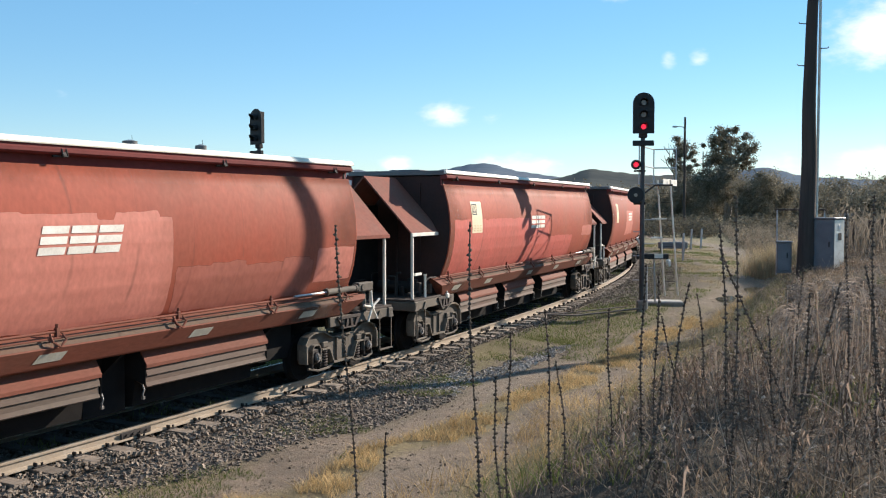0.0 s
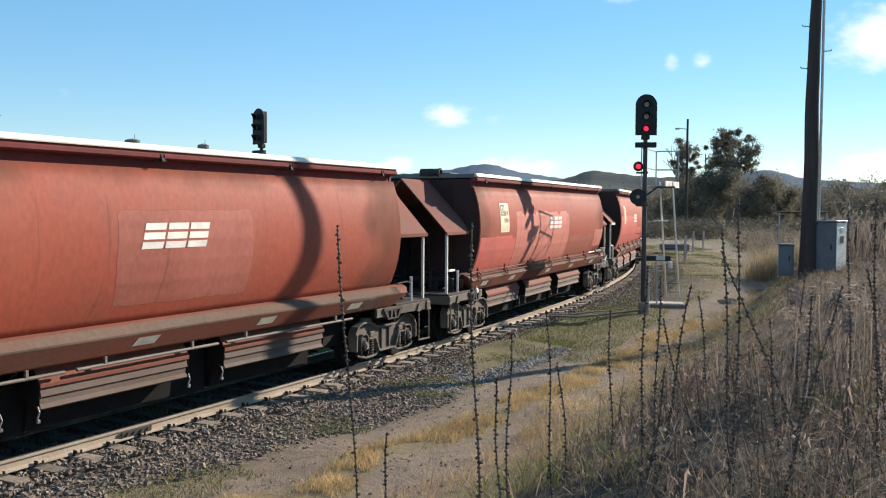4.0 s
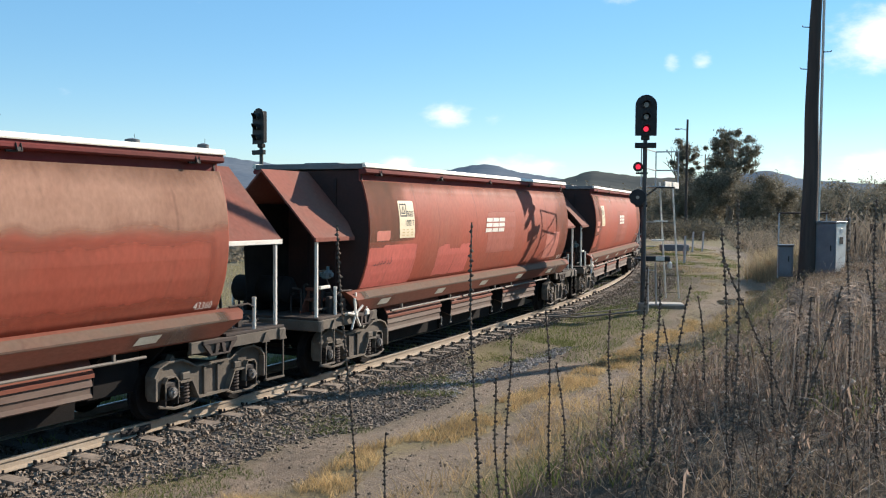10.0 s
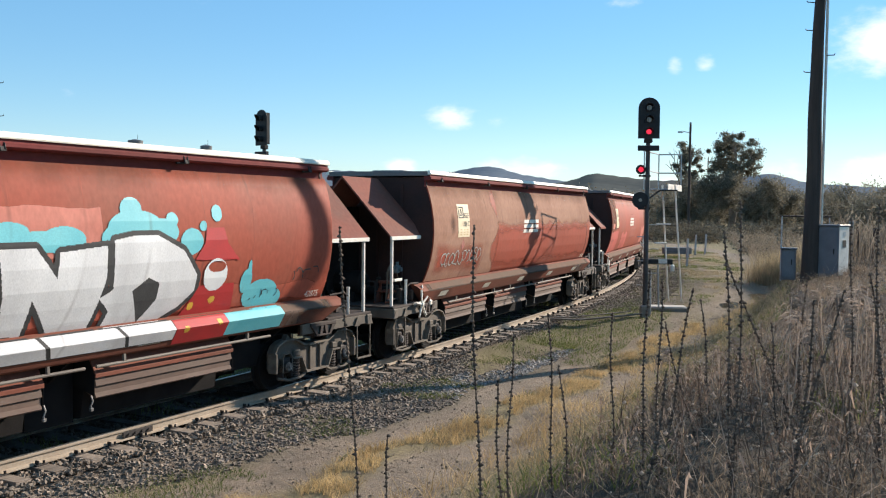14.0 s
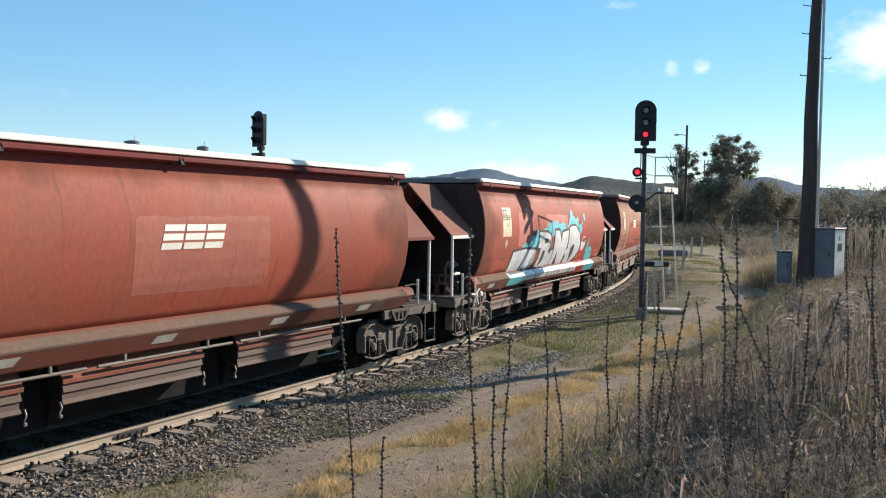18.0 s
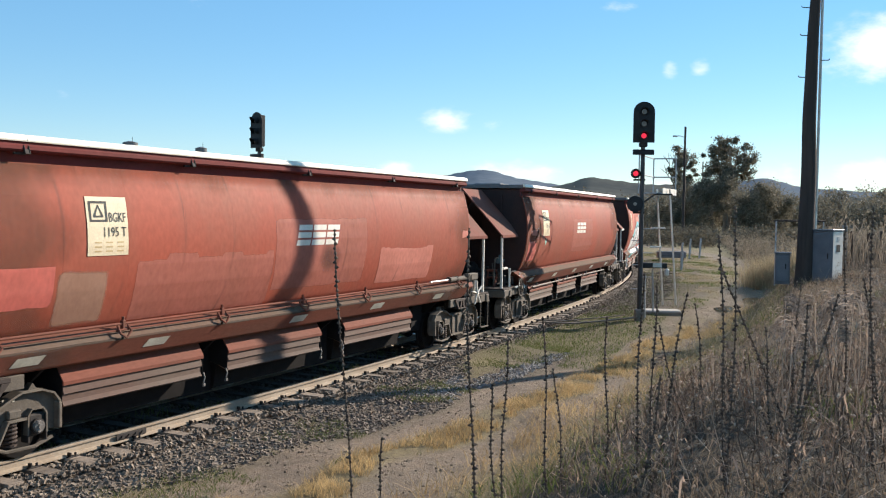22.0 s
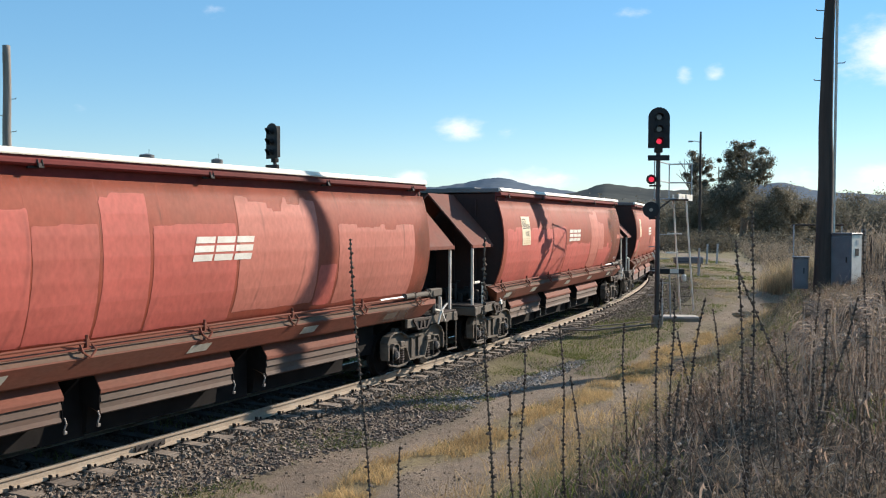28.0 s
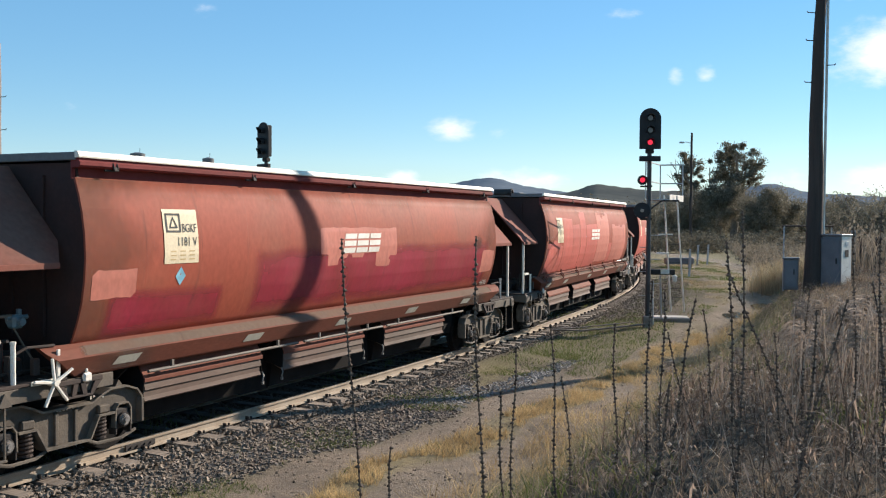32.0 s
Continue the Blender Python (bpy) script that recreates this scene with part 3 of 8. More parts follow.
def make_ground():
    xs, ys = spread(-14, 22, 0.26, -3800, 3800), spread(3, 52, 0.3, -400, 4800)
    X, Y = np.meshgrid(xs, ys)
    Z = ground_z(X, Y)
    nx, ny = len(xs), len(ys)
    idx = np.arange(nx * ny).reshape(ny, nx)
    faces = np.stack([idx[:-1, :-1], idx[:-1, 1:], idx[1:, 1:], idx[1:, :-1]], -1).reshape(-1, 4)
    me = raw("ground", np.stack([X, Y, Z], -1), faces, ground_material(), True)
    r, g, bl = zones(X, Y)
    s, lat = off_line(X, Y)
    bank = smooth01(lat - 1.2 * smooth01(s, 18, 26) + 0.4 * ripple(X, Y, 1.3, 6), 7.0, 8.6) * (1 - smooth01(s, 40, 70))
    # oil, and the train's shade painted in, between and behind the rails
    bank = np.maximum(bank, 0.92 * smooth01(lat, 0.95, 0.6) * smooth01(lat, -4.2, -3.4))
    # leaf litter and cinders between the line and the far path
    bank = np.maximum(bank, (0.5 + 0.3 * ripple(X, Y, 2.1, 91)) * smooth01(s, 16, 22) * (1 - smooth01(s, 90, 140)) * smooth01(lat, 1.8, 2.6) * (1 - smooth01(lat + 0.5 * ripple(X, Y, 3, 92), 4.2, 5.6)))
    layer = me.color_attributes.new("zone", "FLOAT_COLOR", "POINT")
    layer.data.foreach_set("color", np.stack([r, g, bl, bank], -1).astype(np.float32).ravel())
    tagged(new("ground", me), "uneven ground of dirt, dry grass and ballast beside the line", "ground", kind="structure")


make_ground()


def make_hills():
    # crest heights in degrees against bearing, for a far ridge and a nearer wooded one
    for name, dist, crest, label in (
            ("hills_far", 2600, ((-80, 3.0), (-40, 3.5), (-25, 3.62), (-22.4, 3.48), (-20.7, 3.55), (-19, 3.38), (-13.8, 3.02), (-10, 2.6), (-3, 2.1), (0.4, 2.36), (1.4, 2.6), (2.1, 2.68), (2.9, 2.64), (4, 2.4), (6, 2.05), (10, 1.6), (17.4, 2.1), (18.8, 2.36), (20.4, 2.0), (21.5, 1.8), (25, 1.5), (60, 2.5)),
             "distant blue-grey wooded hills along the horizon"),
            ("hills_near", 1500, ((-80, 0.9), (-30, 1.0), (0, 1.2), (6, 1.7), (7.6, 1.98), (8.8, 2.3), (9.6, 2.25), (11.5, 2.0), (14, 2.0), (20, 1.3), (30, 1.2), (60, 1.4)),
             "low dark wooded rise in front of the hills")):
        az = np.radians(np.arange(-78, 60, 0.15))
        base = np.interp(np.degrees(az), [c[0] for c in crest], [c[1] for c in crest])
        wig = 0.05 * np.sin(az * 47) + 0.025 * np.sin(az * 130 + 1) + 0.018 * np.sin(az * 430 + 2)
        low, top = np.tan(np.radians(base)) * dist, np.tan(np.radians(base + wig)) * dist
        rows = []
        for u in np.linspace(0, 1, 9):
            d = dist * (0.72 + 0.28 * u)
            h = -3 + (low + 3) * u ** 0.8 + (top - low) * u ** 12
            rows.append(np.stack([np.sin(az) * d, np.cos(az) * d, h + EYE.z * u], -1))
        n = len(az)
        V = np.array(rows)
        idx = np.arange(V.shape[0] * n).reshape(-1, n)
        F = np.stack([idx[:-1, :-1], idx[:-1, 1:], idx[1:, 1:], idx[1:, :-1]], -1).reshape(-1, 4)
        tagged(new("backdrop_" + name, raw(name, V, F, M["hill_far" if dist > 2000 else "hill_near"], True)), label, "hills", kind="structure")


make_hills()

# ---------------------------------------------------------------- track


def make_track():
    track = tagged(new("railway_track"), "single curved railway track on timber sleepers and grey ballast", "railway track", kind="structure")
    prof = [(-0.07, -0.165), (0.07, -0.165), (0.07, -0.15), (0.012, -0.125), (0.01, -0.045), (0.035, -0.035), (0.036, -0.006),
            (0.026, 0.0), (-0.026, 0.0), (-0.036, -0.006), (-0.035, -0.035), (-0.01, -0.045), (-0.012, -0.125), (-0.07, -0.15)]
    ss = np.concatenate([np.arange(-60, 90, 0.5), np.arange(90, 200, 4.0)])
    for side in (-1, 1):
        V = []
        for s in ss:
            for a, z in prof:
                V.append(on_line(s, side * 0.7535 + a, z))
        n = len(prof)
        idx = np.arange(len(V)).reshape(-1, n)
        nxt = np.roll(idx, -1, 1)
        F = np.stack([idx[:-1], nxt[:-1], nxt[1:], idx[1:]], -1).reshape(-1, 4)
        me = raw("rail", [tuple(v) for v in V], F, M["rail"])
        me.materials.append(M["rail_top"])
        kinds = np.tile(np.array([1 if j == 7 else 0 for j in range(n)]), len(ss) - 1)
        me.polygons.foreach_set("material_index", kinds.astype(np.int32))
        obj("rail", me, None, track, "brown rusty steel rail with a worn head")
    rng = random.Random(3)
    shapes = []
    for v in range(5):
        bm = box(B(), -0.115 - rng.uniform(0, .012), 0.115 + rng.uniform(0, .012), -1.22 - rng.uniform(0, .06), 1.22 + rng.uniform(0, .08), -0.31, -0.17, 0.012)
        for vt in bm.verts:
            vt.co += Vector((rng.uniform(-.008, .008), rng.uniform(-.015, .015), rng.uniform(-.006, .006)))
        for y in (-0.66, 0.62):
            bmesh.ops.bisect_plane(bm, geom=bm.verts[:] + bm.edges[:] + bm.faces[:], plane_co=(0, y, 0), plane_no=(0, 1, 0))
        # all but the near ends get the timber with train shade in its colour
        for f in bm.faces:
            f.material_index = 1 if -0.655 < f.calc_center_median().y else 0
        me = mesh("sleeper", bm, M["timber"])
        me.materials.append(M["shaded_timber"])
        shapes.append(me)
    bm = B()
    box(bm, -0.09, 0.09, -0.13, 0.13, -0.17, -0.155, 0.003)
    for a in (-1, 1):
        for b in (-1, 1):
            rod(bm, (a * 0.05, b * 0.095, -0.16), (a * 0.05, b * 0.095, -0.115), 0.017, 6)
    box(bm, -0.06, -0.035, -0.12, -0.05, -0.155, -0.10, 0.006)
    box(bm, 0.035, 0.06, 0.05, 0.12, -0.155, -0.10, 0.006)
    plate = mesh("rail_plate", bm, M["dark_steel"])
    s, i = -26.0 + 0.055, 0
    while s < 75:
        p = on_line(s)
        skew = rng.uniform(-1.5, 1.5)
        sl = obj("sleeper", shapes[i % 5], None, track, m=Matrix.Translation((p.x, p.y, rng.uniform(-.012, .006)))
                 @ Matrix.Rotation(heading(s) + radians(skew), 4, "Z"))
        if s < 45:
            obj("rail_plate", plate, None, sl, "dark steel rail fastening", m=Matrix.Translation((0, -0.7535, 0)))
        s += 0.61
        i += 1
    bm = B()
    for a in (-1, 1):
        box(bm, -0.3, 0.3, a * 0.045 - 0.012, a * 0.045 + 0.012, -0.13, -0.04, 0.006)
        for x in (-0.2, -0.07, 0.07, 0.2):
            rod(bm, (x, 0, -0.085), (x, a * 0.08, -0.085), 0.018, 6)
    fish = mesh("fishplate", bm, M["dark_steel"])
    for s in (-4.05, 9.4, 22.8):
        p = on_line(s, 0.7535)
        obj("fishplate", fish, None, track, "bolted dark steel rail joint", m=Matrix.Translation(p) @ Matrix.Rotation(heading(s), 4, "Z"))


make_track()

# ---------------------------------------------------------------- grain hopper wagons
# wagon space: x forward, y to the left, z up from the rail; the middle of the wagon is the origin
HALF, POST_X, BOGIE_X = 6.86, 8.4, 6.83
SIDE_Z = [1.62, 1.75, 1.95, 2.2, 2.5, 2.8, 3.1, 3.4, 3.65, 3.86]
SIDE_Y = [1.17, 1.235, 1.315, 1.39, 1.44, 1.46, 1.445, 1.40, 1.335, 1.265]


def side_y(z):
    """How far out the side is at height z: the sill, then the side sheet."""
    if z < 1.62:
        return float(np.interp(z, [1.22, 1.475, 1.585, 1.62], [1.25, 1.40, 1.30, 1.24]))
    return float(np.interp(z, SIDE_Z, SIDE_Y))


def shell_mesh():
    bm = B()
    for sgn in (-1, 1):
        outer = [(sgn * y, z) for z, y in zip(SIDE_Z, SIDE_Y)]
        inner = [(sgn * (y - 0.03), z) for z, y in zip(SIDE_Z, SIDE_Y)][::-1]
        loop = outer + inner
        xs = (-HALF, -HALF + 0.012, -4.6, -2.3, 0, 2.3, 4.6, HALF - 0.012, HALF)
        rows = [[bm.verts.new((x, y, z)) for y, z in loop] for x in xs]
        n = len(loop)
        for a, b in zip(rows, rows[1:]):
            for i in range(n):
                f = bm.faces.new((a[i], b[i], b[(i + 1) % n], a[(i + 1) % n]))
                f.smooth = i < len(outer) - 1
        bm.faces.new(rows[0]), bm.faces.new(rows[-1][::-1])
    return mesh("body", bm, M["hopper_red"])


def seam_mesh(sgn):
    """A slightly raised vertical weld seam between side sheets."""
    bm = B()
    for x in (0.0,):
        if True:
            a = [bm.verts.new((x - 0.007, sgn * (y + 0.0003), z)) for z, y in zip(SIDE_Z, SIDE_Y)]
            c = [bm.verts.new((x, sgn * (y + 0.0009), z)) for z, y in zip(SIDE_Z, SIDE_Y)]
            b = [bm.verts.new((x + 0.007, sgn * (y + 0.0003), z)) for z, y in zip(SIDE_Z, SIDE_Y)]
            for i in range(len(a) - 1):
                bm.faces.new((a[i], c[i], c[i + 1], a[i + 1]))
                bm.faces.new((c[i], b[i], b[i + 1], c[i + 1]))
    return mesh("weld_seam", bm, M["hopper_red"])


def end_mesh():
    """End bulkhead, filling the body's section just inside the edge of the side sheets."""
    bm = B()
    pts = [(y - 0.031, z) for z, y in zip(SIDE_Z, SIDE_Y)] + [(1.2, 4.06)]
    extrude_yz(bm, pts + [(-y, z) for y, z in pts[::-1]], HALF - 0.1, HALF - 0.06)
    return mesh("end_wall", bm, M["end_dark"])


def end_rib_mesh():
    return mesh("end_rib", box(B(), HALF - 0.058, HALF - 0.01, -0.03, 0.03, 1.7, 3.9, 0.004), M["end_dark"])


def roof_mesh():
    bm = B()
    extrude_yz(bm, [(-1.30, 4.10), (-1.30, 4.15), (-0.75, 4.2), (0.75, 4.2), (1.30, 4.15), (1.30, 4.10)], -HALF, HALF)
    box(bm, -HALF + .5, HALF - .5, -0.42, 0.42, 4.2, 4.245, 0.015)
    for x in np.linspace(-6, 6, 9):
        box(bm, x - 0.03, x + 0.03, -1.25, 1.25, 4.16, 4.215, 0.008)
    return mesh("roof", bm, M["roof_grey"])


def coaming_mesh(sgn):
    bm = B()
    for a, b in ((-HALF - 0.025, -HALF + 0.62), (-HALF + 0.628, HALF - 0.628), (HALF - 0.62, HALF + 0.025)):
        extrude_yz(bm, [(sgn * y, z) for y, z in ((1.29, 4.118), (1.372, 4.118), (1.376, 4.135), (1.34, 4.205), (1.29, 4.21))], a, b)
    return mesh("roof_coaming", bm, M["roof_white"])


def end_coaming_mesh(sgn):
    bm = box(B(), min(sgn * HALF, sgn * (HALF + .02)), max(sgn * HALF, sgn * (HALF + .02)), -1.298, 1.298, 4.085, 4.195, 0.01)
    return mesh("end_coaming", bm, M["roof_grey"])


def gutter_mesh(sgn):
    bm = B()
    pts = [(1.19, 3.84), (1.19, 4.117), (1.34, 4.117), (1.346, 4.075), (1.366, 4.065), (1.366, 4.02), (1.34, 3.995), (1.21, 3.985), (1.21, 3.84)]
    extrude_yz(bm, [(sgn * y, z) for y, z in pts], -HALF, HALF)
    return mesh("top_chord", bm, M["chord_red"])


def latch_mesh(sgn):
    bm = B()
    rod(bm, (0, sgn * 1.33, 3.985), (0.0, sgn * 1.385, 4.0), 0.028, 8)
    bent(bm, [(-0.035, sgn * 1.36, 4.07), (-0.035, sgn * 1.39, 3.97), (0.035, sgn * 1.39, 3.97), (0.035, sgn * 1.36, 4.07)], 0.012, 6)
    box(bm, -0.15, 0.02, min(sgn * 1.3, sgn * 1.335), max(sgn * 1.3, sgn * 1.335), 3.955, 3.985, 0.004)
    return mesh("roof_latch", bm, M["dark_steel"])


def canopy_mesh():
    """Gabled sheet-steel cover over the end platform, ridge along the wagon."""
    bm = B()
    x0, x1 = HALF + 0.002, POST_X + 0.12
    for sgn in (-1, 1):
        top, bot = [], []
        for x, y, z in ((x1, 0.0, 4.03), (x1, 1.2, 2.74), (x0 + 0.2, 1.2, 2.74), (x0, 0.95, 3.01), (x0, 0.0, 4.03)):
            top.append(bm.verts.new((x, sgn * y, z)))
            bot.append(bm.verts.new((x, sgn * y, z - 0.05)))
        bm.faces.new(top), bm.faces.new(bot[::-1])
        for i in range(5):
            bm.faces.new((top[i], bot[i], bot[(i + 1) % 5], top[(i + 1) % 5]))
    bmesh.ops.recalc_face_normals(bm, faces=bm.faces)
    return mesh("canopy", bm, M["canopy_red"])


def eave_mesh(sgn, material):
    bm = box(B(), HALF + 0.204, POST_X + 0.125, min(sgn * 1.18, sgn * 1.225), max(sgn * 1.18, sgn * 1.225), 2.655, 2.735, 0.006)
    return mesh("eave_angle", bm, material)


def sill_mesh(sgn):
    bm = B()
    pts = [(1.10, 1.64), (1.18, 1.645), (1.30, 1.585), (1.40, 1.475), (1.25, 1.22), (1.22, 1.195), (1.17, 1.22), (1.1, 1.22)]
    rows = []
    for x in (-7.38, -6.0, 6.0, 7.38):
        slant = 1.5 if abs(x) > 7 else 0.0
        rows.append([bm.verts.new((x - math.copysign(slant * max(0.0, 1.56 - z), x), sgn * y, z)) for y, z in pts])
    n = len(pts)
    for a, b in zip(rows, rows[1:]):
        for i in range(n):
            bm.faces.new((a[i], b[i], b[(i + 1) % n], a[(i + 1) % n]))
    bm.faces.new(rows[0]), bm.faces.new(rows[-1][::-1])
    return mesh("side_sill", bm, M["sill_red"])


CHUTES = ((-5.5, -2.7), (-2.08, 0.7), (1.55, 4.42))


def chute_mesh(a, b, sgn):
    """One discharge chute: sloping red upper sheet, ribbed lower lip."""
    bm = B()
    extrude_yz(bm, [(sgn * y, z) for y, z in [(0.5, 1.22), (1.02, 1.22), (1.17, 0.97), (1.17, 0.92), (0.5, 0.92)]], a, b)
    return mesh("chute", bm, M["sill_red"])


def lip_mesh(a, b, sgn):
    bm = B()
    extrude_yz(bm, [(sgn * y, z) for y, z in [(0.5, 0.918), (1.13, 0.918), (1.155, 0.80), (1.125, 0.79), (1.125, 0.70), (1.15, 0.64), (1.13, 0.62), (0.9, 0.72), (0.5, 0.8)]], a + 0.02, b - 0.02)
    return mesh("door_lip", bm, M["chute"])


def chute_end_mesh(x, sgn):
    """Added near-black plate over the end of a chute: paints the shade in the gap."""
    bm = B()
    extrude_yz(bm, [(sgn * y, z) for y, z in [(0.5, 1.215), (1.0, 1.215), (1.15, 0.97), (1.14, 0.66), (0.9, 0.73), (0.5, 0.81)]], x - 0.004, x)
    return mesh("chute_end", bm, M["shade_black"])


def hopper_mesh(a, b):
    """Hopper bottom between a pair of chutes, narrowing towards the track; unseen, added to block light and view from
    the far side.
    """
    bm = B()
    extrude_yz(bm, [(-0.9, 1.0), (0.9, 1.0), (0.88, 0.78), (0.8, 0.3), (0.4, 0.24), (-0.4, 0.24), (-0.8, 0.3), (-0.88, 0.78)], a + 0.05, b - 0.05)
    return mesh("hopper_bottom", bm, M["shade_black"])


def gauge_mesh(sgn):
    """Small pale drop handle below a chute's edge."""
    bm = B()
    bent(bm, [(0, sgn * 1.13, 0.68), (0.015, sgn * 1.15, 0.6), (-0.02, sgn * 1.15, 0.53), (0.0, sgn * 1.14, 0.49)], 0.012, 6)
    box(bm, -0.025, 0.025, sgn * 1.14 - 0.02, sgn * 1.14 + 0.02, 0.46, 0.505, 0.006)
    return mesh("door_handle", bm, M["axle_end"])


def under_rod_mesh(sgn):
    """Pale operating rod below the sill, in three lengths."""
    bm = B()
    for a, b in ((-5.5, -1.75), (-1.55, 1.3), (1.5, 5.3)):
        rod(bm, (a, sgn * 1.235, 1.09), (b, sgn * 1.235, 1.09), 0.024, 8)
        for x in (a + .5, b - .6):
            box(bm, x - .02, x + .02, sgn * 1.235 - 0.02, sgn * 1.235 + 0.02, 1.09, 1.205)
    return mesh("operating_rod", bm, M["pale_rod"])


def pipe_mesh(sgn):
    bm = rod(B(), (-7.25, sgn * 1.335, 1.68), (7.25, sgn * 1.335, 1.68), 0.02, 8)
    rod(bm, (-7.0, sgn * 1.375, 1.60), (7.0, sgn * 1.375, 1.60), 0.014, 6)
    return mesh("side_rod", bm, M["sill_red"])


def hook_mesh(sgn):
    bm = B()
    y = sgn * 1.335
    box(bm, -0.03, 0.03, y - 0.03, y + 0.03, 1.6, 1.73, 0.008)
    rod(bm, (0, y, 1.73), (0.0, y, 1.78), 0.022, 6)
    bent(bm, [(-0.13, sgn * 1.36, 1.66), (-0.15, sgn * 1.43, 1.57), (-0.03, sgn * 1.44, 1.49), (0.08, sgn * 1.42, 1.58), (0.06, sgn * 1.36, 1.66)], 0.017, 6)
    return mesh("rod_bracket", bm, M["sill_red"])


def deck_mesh():
    """End platform at the front end."""
    return mesh("platform", box(B(), 7.0, POST_X + 0.12, -1.27, 1.27, 1.19, 1.235, 0.006), M["deck"])


def headstock_mesh():
    bm = box(B(), POST_X - 0.06, POST_X + 0.135, -1.3, 1.3, 0.98, 1.188, 0.02)
    return mesh("headstock", bm, M["bogie"])


def side_beam_mesh(sgn):
    bm = box(B(), 6.2, POST_X - 0.062, sgn * 1.24 - 0.03, sgn * 1.24 + 0.03, 1.0, 1.188, 0.01)
    return mesh("side_beam", bm, M["bogie"])


def end_sheet_mesh():
    """Dark sheet that closes the hopper end above the platform."""
    bm = B()
    extrude_yz(bm, [(-1.13, 1.2), (1.13, 1.2), (1.13, 1.7), (-1.13, 1.7)], 6.76, 6.79)
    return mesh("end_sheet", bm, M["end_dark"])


def shade_plate_mesh():
    """Made-up black plate along the rear platform, in place of the deep shade there."""
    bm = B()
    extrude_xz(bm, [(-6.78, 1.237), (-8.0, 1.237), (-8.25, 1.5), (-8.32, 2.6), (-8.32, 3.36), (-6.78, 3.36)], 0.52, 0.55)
    return mesh("partition_plate", bm, M["shade_black"])


def actuator_mesh():
    """Door cylinder on the sill near the front end, with its pale piston rod."""
    bm = rod(B(), (6.0, -1.32, 1.70), (7.05, -1.32, 1.70), 0.062, 12)
    for x in (6.0, 6.4, 7.0):
        rod(bm, (x - .02, -1.32, 1.70), (x + .02, -1.32, 1.70), 0.075, 12)
    box(bm, 7.05, 7.6, -1.38, -1.22, 1.62, 1.80, 0.02)
    rod(bm, (7.2, -1.4, 1.71), (7.2, -1.15, 1.71), 0.06, 10)
    box(bm, 7.3, 7.45, -1.3, -1.24, 1.236, 1.64, 0.01)
    return mesh("door_cylinder", bm, M["bogie"])


def piston_mesh():
    return mesh("piston_rod", rod(B(), (5.0, -1.32, 1.70), (6.0, -1.32, 1.70), 0.026, 8), M["galv"])


def lever_mesh():
    """White lever and short bar beside the handbrake."""
    bm = box(B(), -7.22, -7.17, -1.34, -1.31, 1.18, 1.62, 0.006)
    box(bm, -7.62, -7.2, -1.345, -1.315, 1.20, 1.255, 0.006)
    return mesh("brake_lever", bm, M["white"])


def clutter_meshes(sgn):
    """Pipes and brackets crowded on a platform, each a mesh of its own."""
    rng = random.Random(7 + sgn)
    out = []
    for i in range(9):
        x, y = sgn * rng.uniform(7.05, 8.1), rng.uniform(-1.0, 0.9)
        h = rng.uniform(0.12, 0.55)
        bm = bent(B(), [(x, y, 1.22), (x, y, 1.24 + h), (x + sgn * rng.uniform(-.25, .25), y + rng.uniform(-.2, .2), 1.26 + h)], rng.uniform(0.014, 0.03), 6)
        out.append(mesh("air_pipe", bm, M["dark_steel"]))
    for i in range(5):
        x, y = sgn * rng.uniform(7.05, 7.9), rng.uniform(-1.0, 0.6)
        out.append(mesh("bracket", box(B(), x - 0.06, x + 0.06, y - 0.05, y + 0.05, 1.23, 1.23 + rng.uniform(0.1, 0.4), 0.012), M["dark_steel"]))
    out.append(mesh("air_pipe", rod(B(), (sgn * 7.0, -1.0, 1.34), (sgn * 8.2, -0.95, 1.34), 0.022, 6), M["dark_steel"]))
    return out


def small_tank_mesh(sgn):
    bm = rod(B(), (sgn * 7.2, -0.58, 1.42), (sgn * 7.2, 0.28, 1.42), 0.13, 14)
    rod(bm, (sgn * 7.2, -0.62, 1.42), (sgn * 7.2, -0.58, 1.42), 0.08, 14, 0.13)
    return mesh("small_tank", bm, M["dark_steel"])


def post_mesh(sgn):
    y = sgn * 1.16
    bm = box(B(), POST_X - 0.03, POST_X + 0.025, y - 0.028, y + 0.028, 1.236, 2.7, 0.006)
    return mesh("canopy_post", bm, M["white"])


def short_post_mesh(sgn):
    y = sgn * 1.2
    bm = rod(B(), (POST_X - 0.62, y, 1.236), (POST_X - 0.62, y, 1.74), 0.032, 8)
    rod(bm, (POST_X - 0.62, y, 1.74), (POST_X - 0.62, y, 1.775), 0.038, 8)
    return mesh("handrail_stub", bm, M["white"])


def stirrup_mesh(sgn):
    y = sgn * 1.29
    bm = B()
    for x in (POST_X - 0.42, POST_X + 0.05):
        box(bm, x - .014, x + .014, y - .012, y + .012, 0.33, 1.1, 0.004)
        extrude_xz(bm, [(x - .1, 0.99), (x, 1.16), (x + .1, 0.99)], y - .014, y + .014)
    box(bm, POST_X - 0.44, POST_X + 0.07, y - .03, y + .03, 0.32, 0.355, 0.006)
    return mesh("step_stirrup", bm, M["bogie"])


